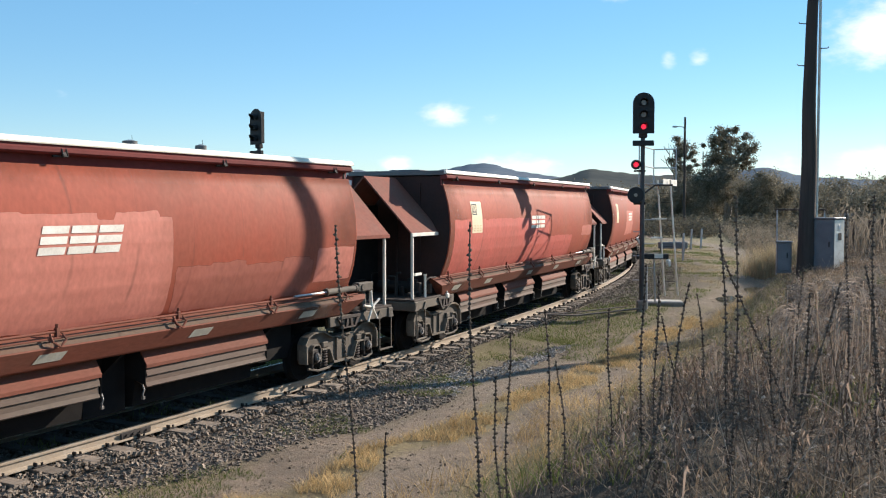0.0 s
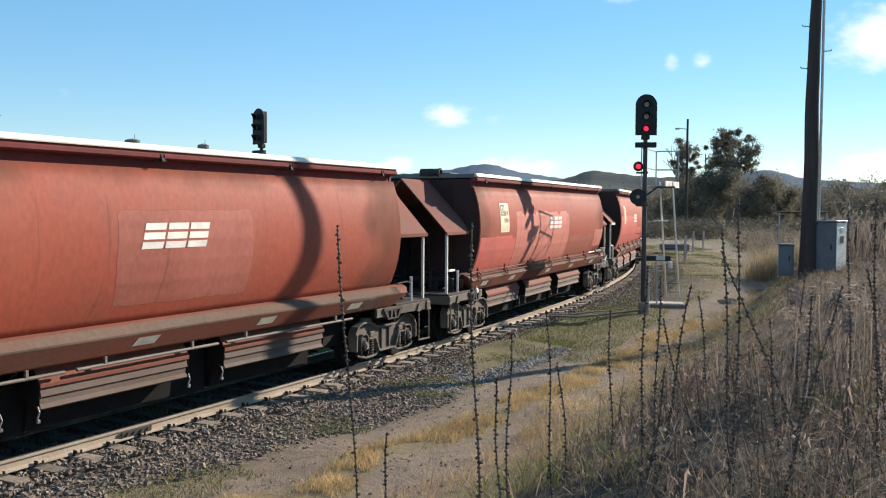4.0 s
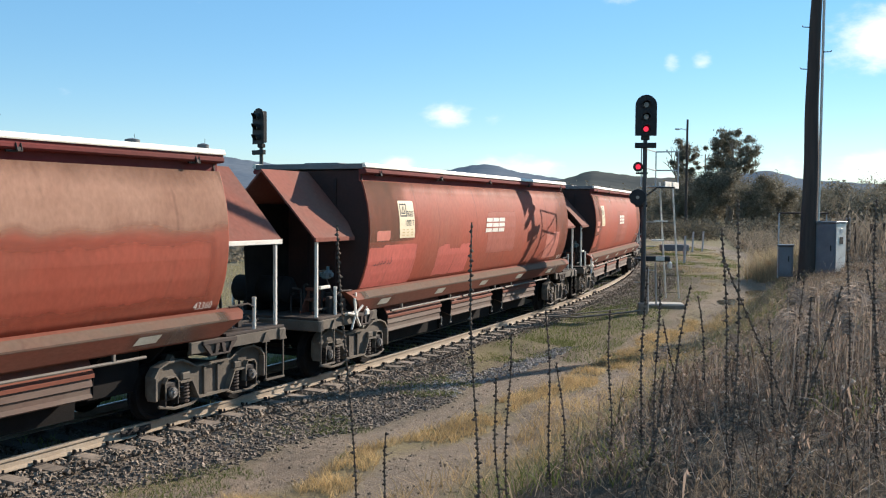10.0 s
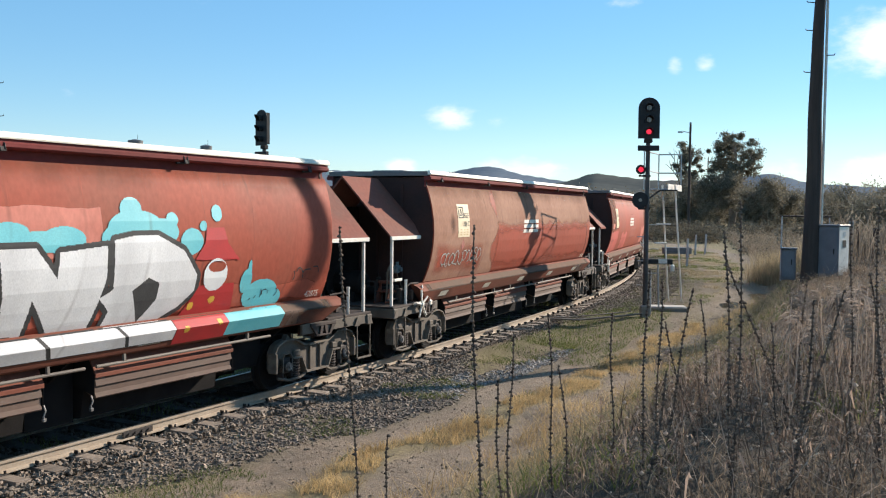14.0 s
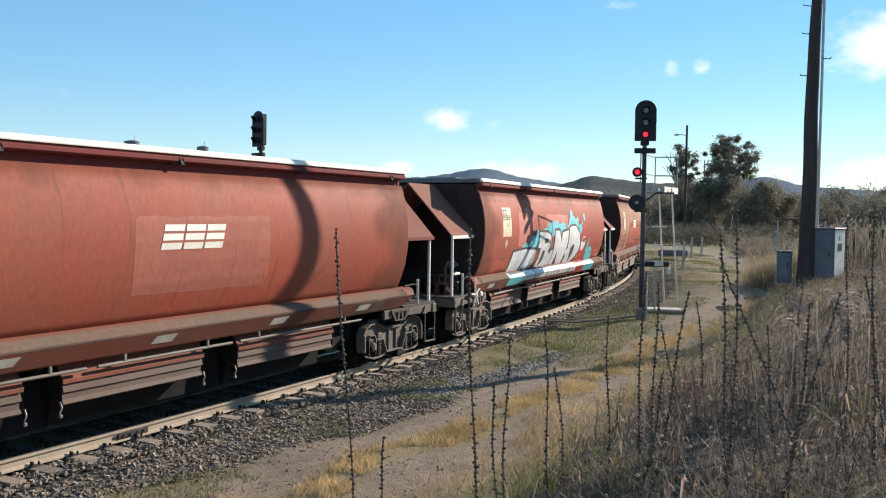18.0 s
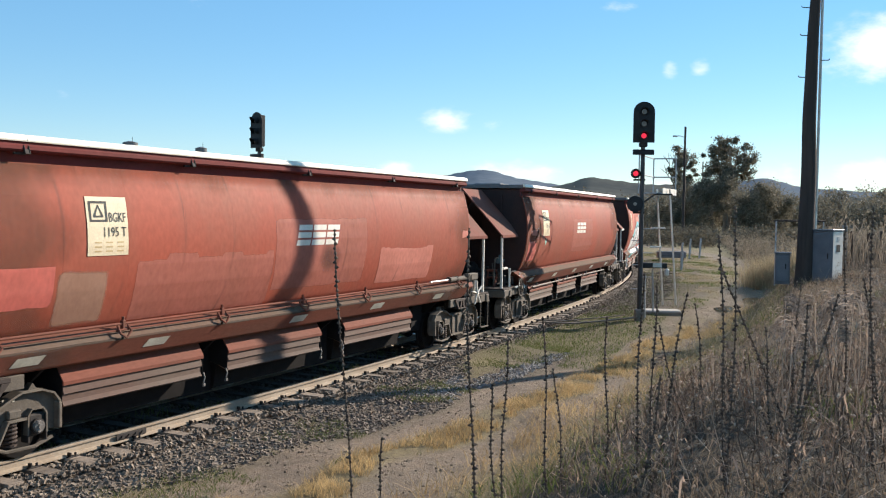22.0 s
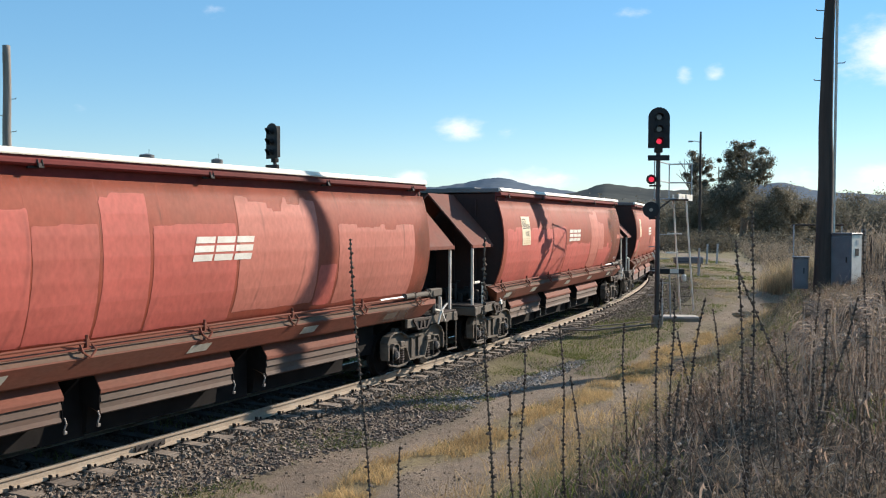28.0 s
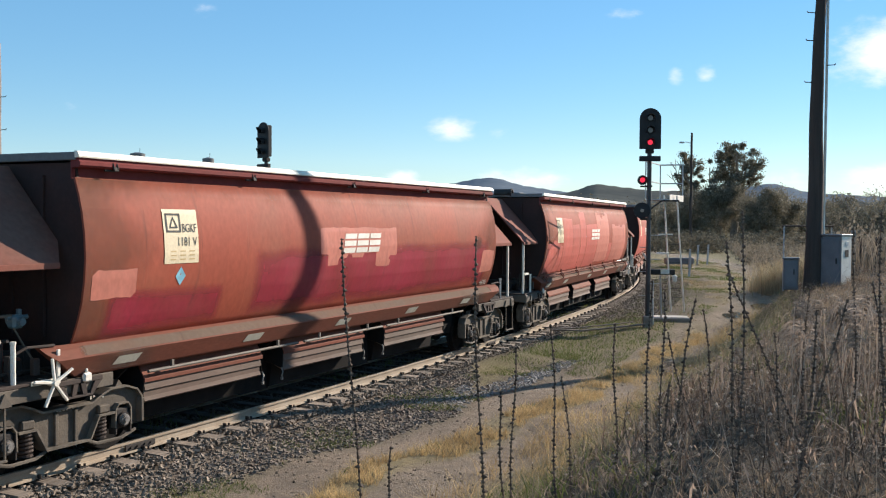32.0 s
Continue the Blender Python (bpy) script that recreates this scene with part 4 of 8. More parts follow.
def coupler_mesh():
    bm = B()
    box(bm, 7.6, POST_X + 0.34, -0.09, 0.09, 0.78, 0.96, 0.02)
    box(bm, POST_X + 0.3, POST_X + 0.62, -0.16, 0.12, 0.72, 1.02, 0.04)
    box(bm, POST_X + 0.45, POST_X + 0.66, 0.06, 0.2, 0.74, 1.0, 0.03)
    return mesh("coupler", bm, M["dark_steel"])


def hose_mesh():
    bm = bent(B(), [(POST_X + .1, -.42, .95), (POST_X + .3, -.42, .78), (POST_X + .45, -.4, .6), (POST_X + .6, -.38, .62)], 0.024, 8)
    rod(bm, (POST_X - .3, -0.7, 0.62), (POST_X + .6, -.5, .62), 0.012, 6)
    return mesh("brake_hose", bm, M["dark_steel"])


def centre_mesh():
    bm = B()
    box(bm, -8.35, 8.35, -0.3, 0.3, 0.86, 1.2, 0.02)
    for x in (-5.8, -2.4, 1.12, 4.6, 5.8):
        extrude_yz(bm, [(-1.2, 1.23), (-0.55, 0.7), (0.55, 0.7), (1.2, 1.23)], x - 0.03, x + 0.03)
    # boxes added in the gaps between chutes, near-black to paint the shade there
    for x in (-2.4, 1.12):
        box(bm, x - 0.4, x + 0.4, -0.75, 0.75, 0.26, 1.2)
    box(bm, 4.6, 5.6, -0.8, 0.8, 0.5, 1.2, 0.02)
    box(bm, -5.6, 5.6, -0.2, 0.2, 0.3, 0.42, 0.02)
    return mesh("centre_sill", bm, M["shade_black"])


def reservoir_mesh(sgn):
    bm = rod(B(), (sgn * 7.72, -0.1, 1.66), (sgn * 7.72, 1.1, 1.66), 0.27, 24)
    rod(bm, (sgn * 7.72, -0.2, 1.66), (sgn * 7.72, -0.1, 1.66), 0.16, 24, 0.27)
    for y in (0.05, 0.8):
        box(bm, sgn * 7.72 - .2, sgn * 7.72 + .2, y - .04, y + .04, 1.236, 1.45)
    return mesh("air_reservoir", bm, M["shade_black"])


def gear_mesh():
    """Brake gear bracket on the rear platform."""
    bm = B()
    for y in (-0.78, -0.5):
        box(bm, -7.66, -7.6, y - .02, y + .02, 1.235, 1.72, 0.005)
        extrude_xz(bm, [(-7.95, 1.235), (-7.66, 1.6), (-7.66, 1.235)], y - .012, y + .012)
    box(bm, -7.75, -7.35, -0.82, -0.46, 1.46, 1.5, 0.01)
    box(bm, -7.72, -7.6, -0.8, -0.48, 1.66, 1.72, 0.01)
    return mesh("brake_gear", bm, M["sill_red"])


def gear_pipe_mesh():
    bm = bent(B(), [(-7.82, -0.74, 1.24), (-7.8, -0.76, 1.95), (-7.7, -0.76, 2.05), (-7.45, -0.76, 2.05)], 0.022, 8)
    bent(bm, [(-7.45, -0.8, 1.9), (-7.3, -0.85, 1.6), (-7.15, -0.95, 1.3), (-7.0, -1.0, 1.24)], 0.013, 6)
    bent(bm, [(-7.55, -0.6, 1.9), (-7.6, -0.65, 1.5), (-7.45, -0.75, 1.25)], 0.013, 6)
    return mesh("brake_pipe", bm, M["bogie"])


def valve_mesh():
    bm = B()
    box(bm, -7.47, -7.3, -0.84, -0.68, 1.88, 2.06, 0.03)
    rod(bm, (-7.38, -0.9, 1.97), (-7.38, -0.62, 1.97), 0.05, 10)
    rod(bm, (-7.52, -0.76, 2.02), (-7.2, -0.76, 2.02), 0.03, 8)
    rod(bm, (-7.33, -0.76, 2.05), (-7.33, -0.76, 2.13), 0.035, 8)
    return mesh("brake_valve", bm, M["blue"])


def grab_mesh():
    return mesh("grab_bar", box(B(), -8.3, -7.95, -1.2, -1.15, 1.76, 1.82, 0.008), M["white"])


def front_gear_mesh():
    bm = B()
    bent(bm, [(7.3, -0.6, 1.24), (7.35, -0.6, 1.75), (7.6, -0.6, 1.8), (7.65, -0.6, 1.24)], 0.028, 6)
    box(bm, 7.35, 7.55, -0.95, -0.7, 1.24, 1.48, 0.02)
    rod(bm, (7.5, -0.3, 1.24), (7.5, -0.3, 1.95), 0.03, 8)
    rod(bm, (7.45, -0.45, 1.85), (7.55, -0.05, 1.85), 0.05, 8)
    bent(bm, [(7.7, -0.9, 1.3), (7.95, -0.9, 1.42), (8.1, -0.85, 1.3)], 0.025, 6)
    return mesh("end_gear", bm, M["dark_steel"])


def small_rail_mesh(sgn):
    bm = bent(B(), [(sgn * 7.15, -1.2, 1.66), (sgn * 7.6, -1.22, 1.68), (sgn * 7.78, -1.2, 1.6)], 0.018, 6)
    box(bm, sgn * 7.42 - 0.05, sgn * 7.42 + 0.05, -1.2, -1.12, 1.3, 1.52, 0.01)
    return mesh("hand_rod", bm, M["deck"])


def handbrake_cross_mesh():
    bm = B()
    c = Vector((-7.3, -1.38, 1.2))
    for a in (97, 28, -52, -118, 170):
        d = Vector((math.cos(radians(a)), 0, math.sin(radians(a)))) * 0.32
        rod(bm, c, c + d, 0.023, 6)
    rod(bm, c + Vector((0, 0.3, 0)), c - Vector((0, 0.04, 0)), 0.04, 8)
    return mesh("handbrake_spokes", bm, M["white"])


def handbrake_wheel_mesh():
    bm = B()
    c = Vector((-7.2, -1.38, 1.2))
    ring(bm, c, (0, 1, 0), 0.25, 0.016, 24, 6)
    for a in range(20, 380, 72):
        d = Vector((math.cos(radians(a)), 0, math.sin(radians(a)))) * 0.245
        rod(bm, c, c + d, 0.012, 6)
    rod(bm, c + Vector((0, 0.3, 0)), c - Vector((0, 0.04, 0)), 0.05, 10)
    return mesh("handbrake_wheel", bm, M["bogie_edge"])


def vent_mesh():
    bm = rod(B(), (-6.75, -0.25, 4.2), (-6.75, 0.25, 4.2), 0.14, 16)
    ring(bm, (-6.75, -0.28, 4.2), (0, 1, 0), 0.13, 0.03, 18, 6)
    box(bm, -7.0, -6.5, -0.2, 0.2, 4.16, 4.22, 0.01)
    return mesh("roof_vent", bm, M["dark_steel"])


FRAME_HALF = [(0.4, 0.80), (0.56, 0.88), (0.72, 0.94), (1.02, 0.94), (1.22, 0.87), (1.32, 0.74), (1.32, 0.44), (1.27, 0.37), (1.14, 0.37), (1.1, 0.6), (1.06, 0.68), (0.84, 0.68), (0.78, 0.57), (0.52, 0.57), (0.36, 0.27)]


def mirrored(half):
    return [(-x, z) for x, z in half[::-1]] + half


def strip(bm, pts, thick, y0, y1):
    """A flange of even thickness along a line in x, z, standing out from y0 to y1."""
    inner = []
    for i, (x, z) in enumerate(pts):
        a, b = pts[max(0, i - 1)], pts[min(len(pts) - 1, i + 1)]
        d = Vector((b[0] - a[0], b[1] - a[1])).normalized()
        inner.append((x + d.y * thick, z - d.x * thick))
    for k in range(len(pts) - 1):
        extrude_xz(bm, [pts[k], pts[k + 1], inner[k + 1], inner[k]], min(y0, y1), max(y0, y1))
    return bm


def side_frame_mesh(sgn):
    """Cast bogie side frame: deep middle web, a hump over each axle box."""
    bm = B()
    y0, y1 = sgn * 0.95, sgn * 1.06
    half = FRAME_HALF
    extrude_xz(bm, half + [(-x, z) for x, z in half[::-1]], min(y0, y1), max(y0, y1))
    for a in (-1, 1):
        box(bm, a * 0.62 - 0.1, a * 0.62 + 0.1, min(sgn * 1.0, sgn * 1.13), max(sgn * 1.0, sgn * 1.13), 0.60, 0.72, 0.02)
        extrude_xz(bm, [(a * 0.80, 0.9), (a * 0.9, 1.03), (a * 1.0, 0.9)], min(sgn * 1.0, sgn * 1.1), max(sgn * 1.0, sgn * 1.1))
        box(bm, a * 0.16 - 0.03, a * 0.16 + 0.03, min(sgn * 1.05, sgn * 1.1), max(sgn * 1.05, sgn * 1.1), 0.3, 0.74, 0.008)
    return mesh("side_frame", bm, M["bogie"])


def frame_rim_mesh(sgn):
    """Dust-covered flanges along the lower and upper edges of the frame."""
    bm = B()
    strip(bm, mirrored([(0.36, 0.27), (0.52, 0.57), (0.78, 0.57)])[::-1], 0.032, sgn * 1.058, sgn * 1.155)
    strip(bm, mirrored([(0.4, 0.80), (0.56, 0.88), (0.72, 0.94), (1.02, 0.94), (1.22, 0.87), (1.32, 0.74), (1.32, 0.44)]), 0.028, sgn * 1.058, sgn * 1.14)
    for a in (-1, 1):
        box(bm, a * 1.295 - 0.028, a * 1.295 + 0.028, min(sgn * 0.98, sgn * 1.16), max(sgn * 0.98, sgn * 1.16), 0.37, 0.72, 0.01)
        strip(bm, [(a * 0.79, 0.36), (a * 0.8, 0.62), (a * 0.86, 0.70), (a * 1.04, 0.70), (a * 1.1, 0.62), (a * 1.1, 0.36)][::a], 0.022, sgn * 1.058, sgn * 1.145)
    return mesh("frame_rim", bm, M["bogie_edge"])


def cast_marks_mesh(sgn):
    """Row of raised, unreadable cast characters on the frame's web, as plain bars."""
    rng = random.Random(17)
    bm = B()
    for x0, z, n in ((-0.14, 0.74, 6), (0.42, 0.815, 5)):
        for i in range(n):
            if rng.random() < 0.15:
                continue
            x = x0 + i * 0.052
            box(bm, x, x + rng.uniform(.018, .032), min(sgn * 1.06, sgn * 1.066), max(sgn * 1.06, sgn * 1.066), z, z + 0.05)
    return mesh("cast_marks", bm, M["tape"])


def tag_mesh():
    """Small white cock cover hanging below the sill's rear end."""
    bm = box(B(), -6.78, -6.63, -1.34, -1.27, 1.12, 1.25, 0.025)
    rod(bm, (-6.7, -1.3, 1.24), (-6.7, -1.28, 1.31), 0.02, 8)
    return mesh("cock_cover", bm, M["white"])


def axle_cap_mesh(sgn):
    bm = rod(B(), (0, sgn * 1.15, 0), (0, sgn * 1.185, 0), 0.082, 16, 0.075)
    rod(bm, (0, sgn * 1.185, 0), (0, sgn * 1.21, 0), 0.035, 10)
    for a in range(3):
        p = (0.055 * math.cos(a * 2.094), 0, 0.055 * math.sin(a * 2.094))
        rod(bm, (p[0], sgn * 1.18, p[2]), (p[0], sgn * 1.2, p[2]), 0.014, 6)
    return mesh("axle_cap", bm, M["axle_end"])


def bracket_mesh(sgn):
    """Ribbed bracket between the underframe and the bogie."""
    bm = B()
    lo, hi = min(sgn * 0.99, sgn * 1.31), max(sgn * 0.99, sgn * 1.31)
    box(bm, -0.4, 0.4, lo, hi, 1.12, 1.185, 0.008)
    box(bm, -0.24, 0.24, lo, hi, 0.93, 0.965, 0.008)
    for a in (-1, 1):
        extrude_xz(bm, [(a * 0.38, 1.12), (a * 0.26, 1.12), (a * 0.18, 0.965), (a * 0.24, 0.965)], lo, hi)
        extrude_xz(bm, [(a * 0.1, 1.12), (a * 0.02, 1.12), (a * 0.06, 0.965), (a * 0.13, 0.965)], lo, hi)
    box(bm, -0.38, 0.38, min(sgn * 0.97, sgn * 0.99), max(sgn * 0.97, sgn * 0.99), 0.93, 1.18)
    return mesh("bolster_bracket", bm, M["deck"])


def axlebox_mesh(sgn):
    bm = box(B(), -0.13, 0.13, min(sgn * 0.98, sgn * 1.12), max(sgn * 0.98, sgn * 1.12), -0.13, 0.17, 0.03)
    rod(bm, (0, sgn * 1.08, 0), (0, sgn * 1.155, 0), 0.115, 18, 0.1)
    box(bm, -0.15, -0.12, min(sgn * 1.0, sgn * 1.14), max(sgn * 1.0, sgn * 1.14), -0.2, 0.14, 0.006)
    box(bm, 0.12, 0.15, min(sgn * 1.0, sgn * 1.14), max(sgn * 1.0, sgn * 1.14), -0.2, 0.14, 0.006)
    return mesh("axle_box", bm, M["dark_steel"])


def spring_mesh():
    """A coil spring with its plates."""
    bm = B()
    turns, n, R, r, seg = 5, 70, 0.085, 0.021, 6
    rows = []
    for i in range(n + 1):
        a = 2 * math.pi * turns * i / n
        z = -0.13 + 0.26 * i / n
        c, rad = Vector((R * math.cos(a), R * math.sin(a), z)), Vector((math.cos(a), math.sin(a), 0))
        rows.append([bm.verts.new(c + rad * r * math.cos(2 * math.pi * j / seg) + Vector((0, 0, r * math.sin(2 * math.pi * j / seg)))) for j in range(seg)])
    for a, b in zip(rows, rows[1:]):
        for j in range(seg):
            bm.faces.new((a[j], b[j], b[(j + 1) % seg], a[(j + 1) % seg]))
    rod(bm, (0, 0, -0.16), (0, 0, -0.13), 0.1, 12)
    rod(bm, (0, 0, 0.13), (0, 0, 0.16), 0.1, 12)
    return mesh("spring", bm, M["deck"])


def brake_bar_mesh(sgn):
    y = sgn * 1.1
    bm = bent(B(), [(-1.2, y, 0.27), (-0.9, y + sgn * .03, 0.2), (-0.5, y, 0.2), (-0.35, y, 0.26)], 0.026, 6)
    return mesh("keeper_bar", bm, M["bogie"])


def bolster_mesh():
    bm = box(B(), -0.2, 0.2, -0.98, 0.98, 0.45, 0.78, 0.03)
    box(bm, -0.32, 0.32, -0.32, 0.32, 0.75, 0.9, 0.02)
    rod(bm, (-0.5, -0.7, 0.35), (-0.5, 0.7, 0.35), 0.05, 8)
    rod(bm, (0.5, -0.7, 0.35), (0.5, 0.7, 0.35), 0.05, 8)
    return mesh("bogie", bm, M["dark_steel"])


def wheelset_mesh():
    bm = rod(B(), (0, -1.0, 0), (0, 1.0, 0), 0.075, 12)
    for sgn in (-1, 1):
        prof = [(0.68, 0.47), (0.715, 0.455), (0.72, 0.44), (0.82, 0.432), (0.82, 0.37), (0.775, 0.35), (0.755, 0.16), (0.80, 0.14), (0.80, 0.07), (0.66, 0.07), (0.66, 0.15), (0.70, 0.34), (0.685, 0.37)]
        n = 36
        rows = [[bm.verts.new((r * math.cos(2 * math.pi * i / n), sgn * y, r * math.sin(2 * math.pi * i / n))) for y, r in prof] for i in range(n)]
        for i in range(n):
            a, b = rows[i], rows[(i + 1) % n]
            for j in range(len(prof)):
                bm.faces.new((a[j], b[j], b[(j + 1) % len(prof)], a[(j + 1) % len(prof)]))
    return mesh("wheelset", bm, M["shade_black"])


# ---- flat paint on the curved side (right-hand side, y < 0)


def rect(name, x0, x1, z0, z1, material, lift=0.004, rim=0.0, ragged=0.0):
    """A painted area. rim: width over which its edge wears away (below 0: at the lower edge alone). ragged: depth of the brush strokes at its upper edge (below 0: lower edge)."""
    nx, nz = max(8, int((x1 - x0) / (0.06 if ragged else 0.12))), max(3, int((z1 - z0) / 0.08))
    rng = random.Random(int(x0 * 131 + z1 * 977))
    stroke, edge_x = [], x0
    while edge_x < x1 + 1:
        edge_x += rng.uniform(0.12, 0.75)
        stroke.append((edge_x, rng.random() ** 1.3 * (0 if isinstance(ragged, str) else abs(ragged))))
    V, F, fade = [], [], []
    levels = sorted(set([round(z0 + (z1 - z0) * j / nz, 4) for j in range(nz + 1)] + [z for z in [1.475, 1.585] + SIDE_Z if z0 + .005 < z < z1 - .005]))
    nz = len(levels) - 1
    for z in levels:
        y = -(side_y(z) + lift)
        for i in range(nx + 1):
            x = x0 + (x1 - x0) * i / nx
            V.append((x, y, z))
            d = min(x - x0, x1 - x, z - z0, z1 - z)
            if rim < 0:
                d = z - z0
            if ragged == "oval":
                d = 1.3 * (1 - math.hypot((2 * x - x0 - x1) / (x1 - x0), (2 * z - z0 - z1) / (z1 - z0)))
            elif ragged == "ends":
                d = min(x - x0, x1 - x)
            elif ragged == "rear":
                d = (x1 - x) + 0.25 * math.sin(z * 5 + x0)
            elif ragged == "front":
                d = (x - x0) + 0.25 * math.sin(z * 5 + x0)
            elif ragged:
                q = [h for e, h in stroke if e > x - 0.03 * math.sin(z * 9)][0]
                d = min(d, z1 - q - z) if ragged > 0 else min(d, z - z0 - q)
            fade.append(1.0 if not rim else max(-1.0, min(1.0, d / abs(rim))))
    for j in range(nz):
        for i in range(nx):
            k = j * (nx + 1) + i
            F.append((k, k + 1, k + nx + 2, k + nx + 1))
    me = raw(name, V, F, material, True)
    layer = me.color_attributes.new("wear", "FLOAT_COLOR", "POINT")
    layer.data.foreach_set("color", np.repeat(np.array(fade, np.float32)[:, None], 4, 1).ravel())
    return me


def bars_mesh(name, quads, material, lift=0.0095):
    """Slanted flat pieces on the side: each a list of (x, z) corners."""
    bm = B()
    for q in quads:
        bm.faces.new([bm.verts.new((x, -(side_y(z) + lift), z)) for x, z in q])
    return mesh(name, bm, material)


def painted(name, inside, x0, x1, z0, z1, material, lift=0.006, step=0.012):
    """Free-form paint on the side: runs of the rows of a fine grid for which inside(x, z) holds."""
    xs, zs = np.arange(x0, x1, step), np.arange(z0, z1, step)
    X, Z = np.meshgrid(xs + step / 2, zs + step / 2)
    hit = np.pad(inside(X, Z).astype(int), ((0, 0), (1, 1)))
    turns = np.diff(hit, axis=1)
    V, F = [], []
    for (r, c0), (_, c1) in zip(np.argwhere(turns == 1), np.argwhere(turns == -1)):
        xa, xb, za, zb = x0 + c0 * step, x0 + c1 * step, zs[r], zs[r] + step
        ya, yb = -(side_y(za) + lift), -(side_y(zb) + lift)
        F.append((len(V), len(V) + 1, len(V) + 2, len(V) + 3))
        V += [(xa, ya, za), (xb, ya, za), (xb, yb, zb), (xa, yb, zb)]
    return raw(name, V, F, material)


def scrawl(x0, x1, z, h, material, seed):
    """An illegible spray-paint tag: a row of hooked and looped strokes that are no letters."""
    rng = random.Random(seed * 7 + 1)
    quads = []

    def stroke(pts, thick=0.013):
        fine = []
        for i in range(len(pts) - 1):
            p = [pts[max(0, i - 1)], pts[i], pts[i + 1], pts[min(len(pts) - 1, i + 2)]]
            for u in (0, .2, .4, .6, .8):
                fine.append(tuple(.5 * (2 * p[1][c] + (p[2][c] - p[0][c]) * u + (2 * p[0][c] - 5 * p[1][c] + 4 * p[2][c] - p[3][c]) * u * u
                                        + (3 * p[1][c] - p[0][c] - 3 * p[2][c] + p[3][c]) * u ** 3) for c in (0, 1)))
        for (ax, az), (bx, bz) in zip(fine, fine[1:]):
            d = Vector((bx - ax, bz - az))
            if d.length > 1e-4:
                nx, nz = -d.y / d.length * thick, d.x / d.length * thick
                quads.append([(ax - nx, az - nz), (bx - nx, bz - nz), (bx + nx, bz + nz), (ax + nx, az + nz)])

    n = max(2, round((x1 - x0) / (h * .62)))
    cell = (x1 - x0) / n
    for i in range(n):
        cx, pts = x0 + cell * (i + .5), []
        turn, way = rng.uniform(0, 6.28), rng.choice((-1, 1))
        a = turn
        for j in range(rng.choice((6, 8, 9)) if h > .35 else rng.choice((2, 3, 4))):
            a += way * rng.uniform(.7, 1.1)
            r = rng.uniform(.36, .6)
            pts.append((cx + cell * r * 1.05 * math.cos(a), z + h * .78 * r * math.sin(a)))
        stroke(pts, min(0.011, h * .04))
    return bars_mesh("scrawl", quads, material, 0.0125)


def polygon(X, Z, pts):
    """Inside an outline in x, z."""
    hit = np.zeros(X.shape, bool)
    for (ax, az), (bx, bz) in zip(pts, pts[1:] + pts[:1]):
        if az != bz:
            hit ^= ((az > Z) != (bz > Z)) & (X < (bx - ax) * (Z - az) / (bz - az) + ax)
    return hit


def near_outline(X, Z, pts, d):
    hit = np.zeros(X.shape, bool)
    for (ax, az), (bx, bz) in zip(pts, pts[1:] + pts[:1]):
        ux, uz = bx - ax, bz - az
        t = np.clip(((X - ax) * ux + (Z - az) * uz) / max(ux * ux + uz * uz, 1e-9), 0, 1)
        hit |= (X - ax - t * ux) ** 2 + (Z - az - t * uz) ** 2 < d * d
    return hit


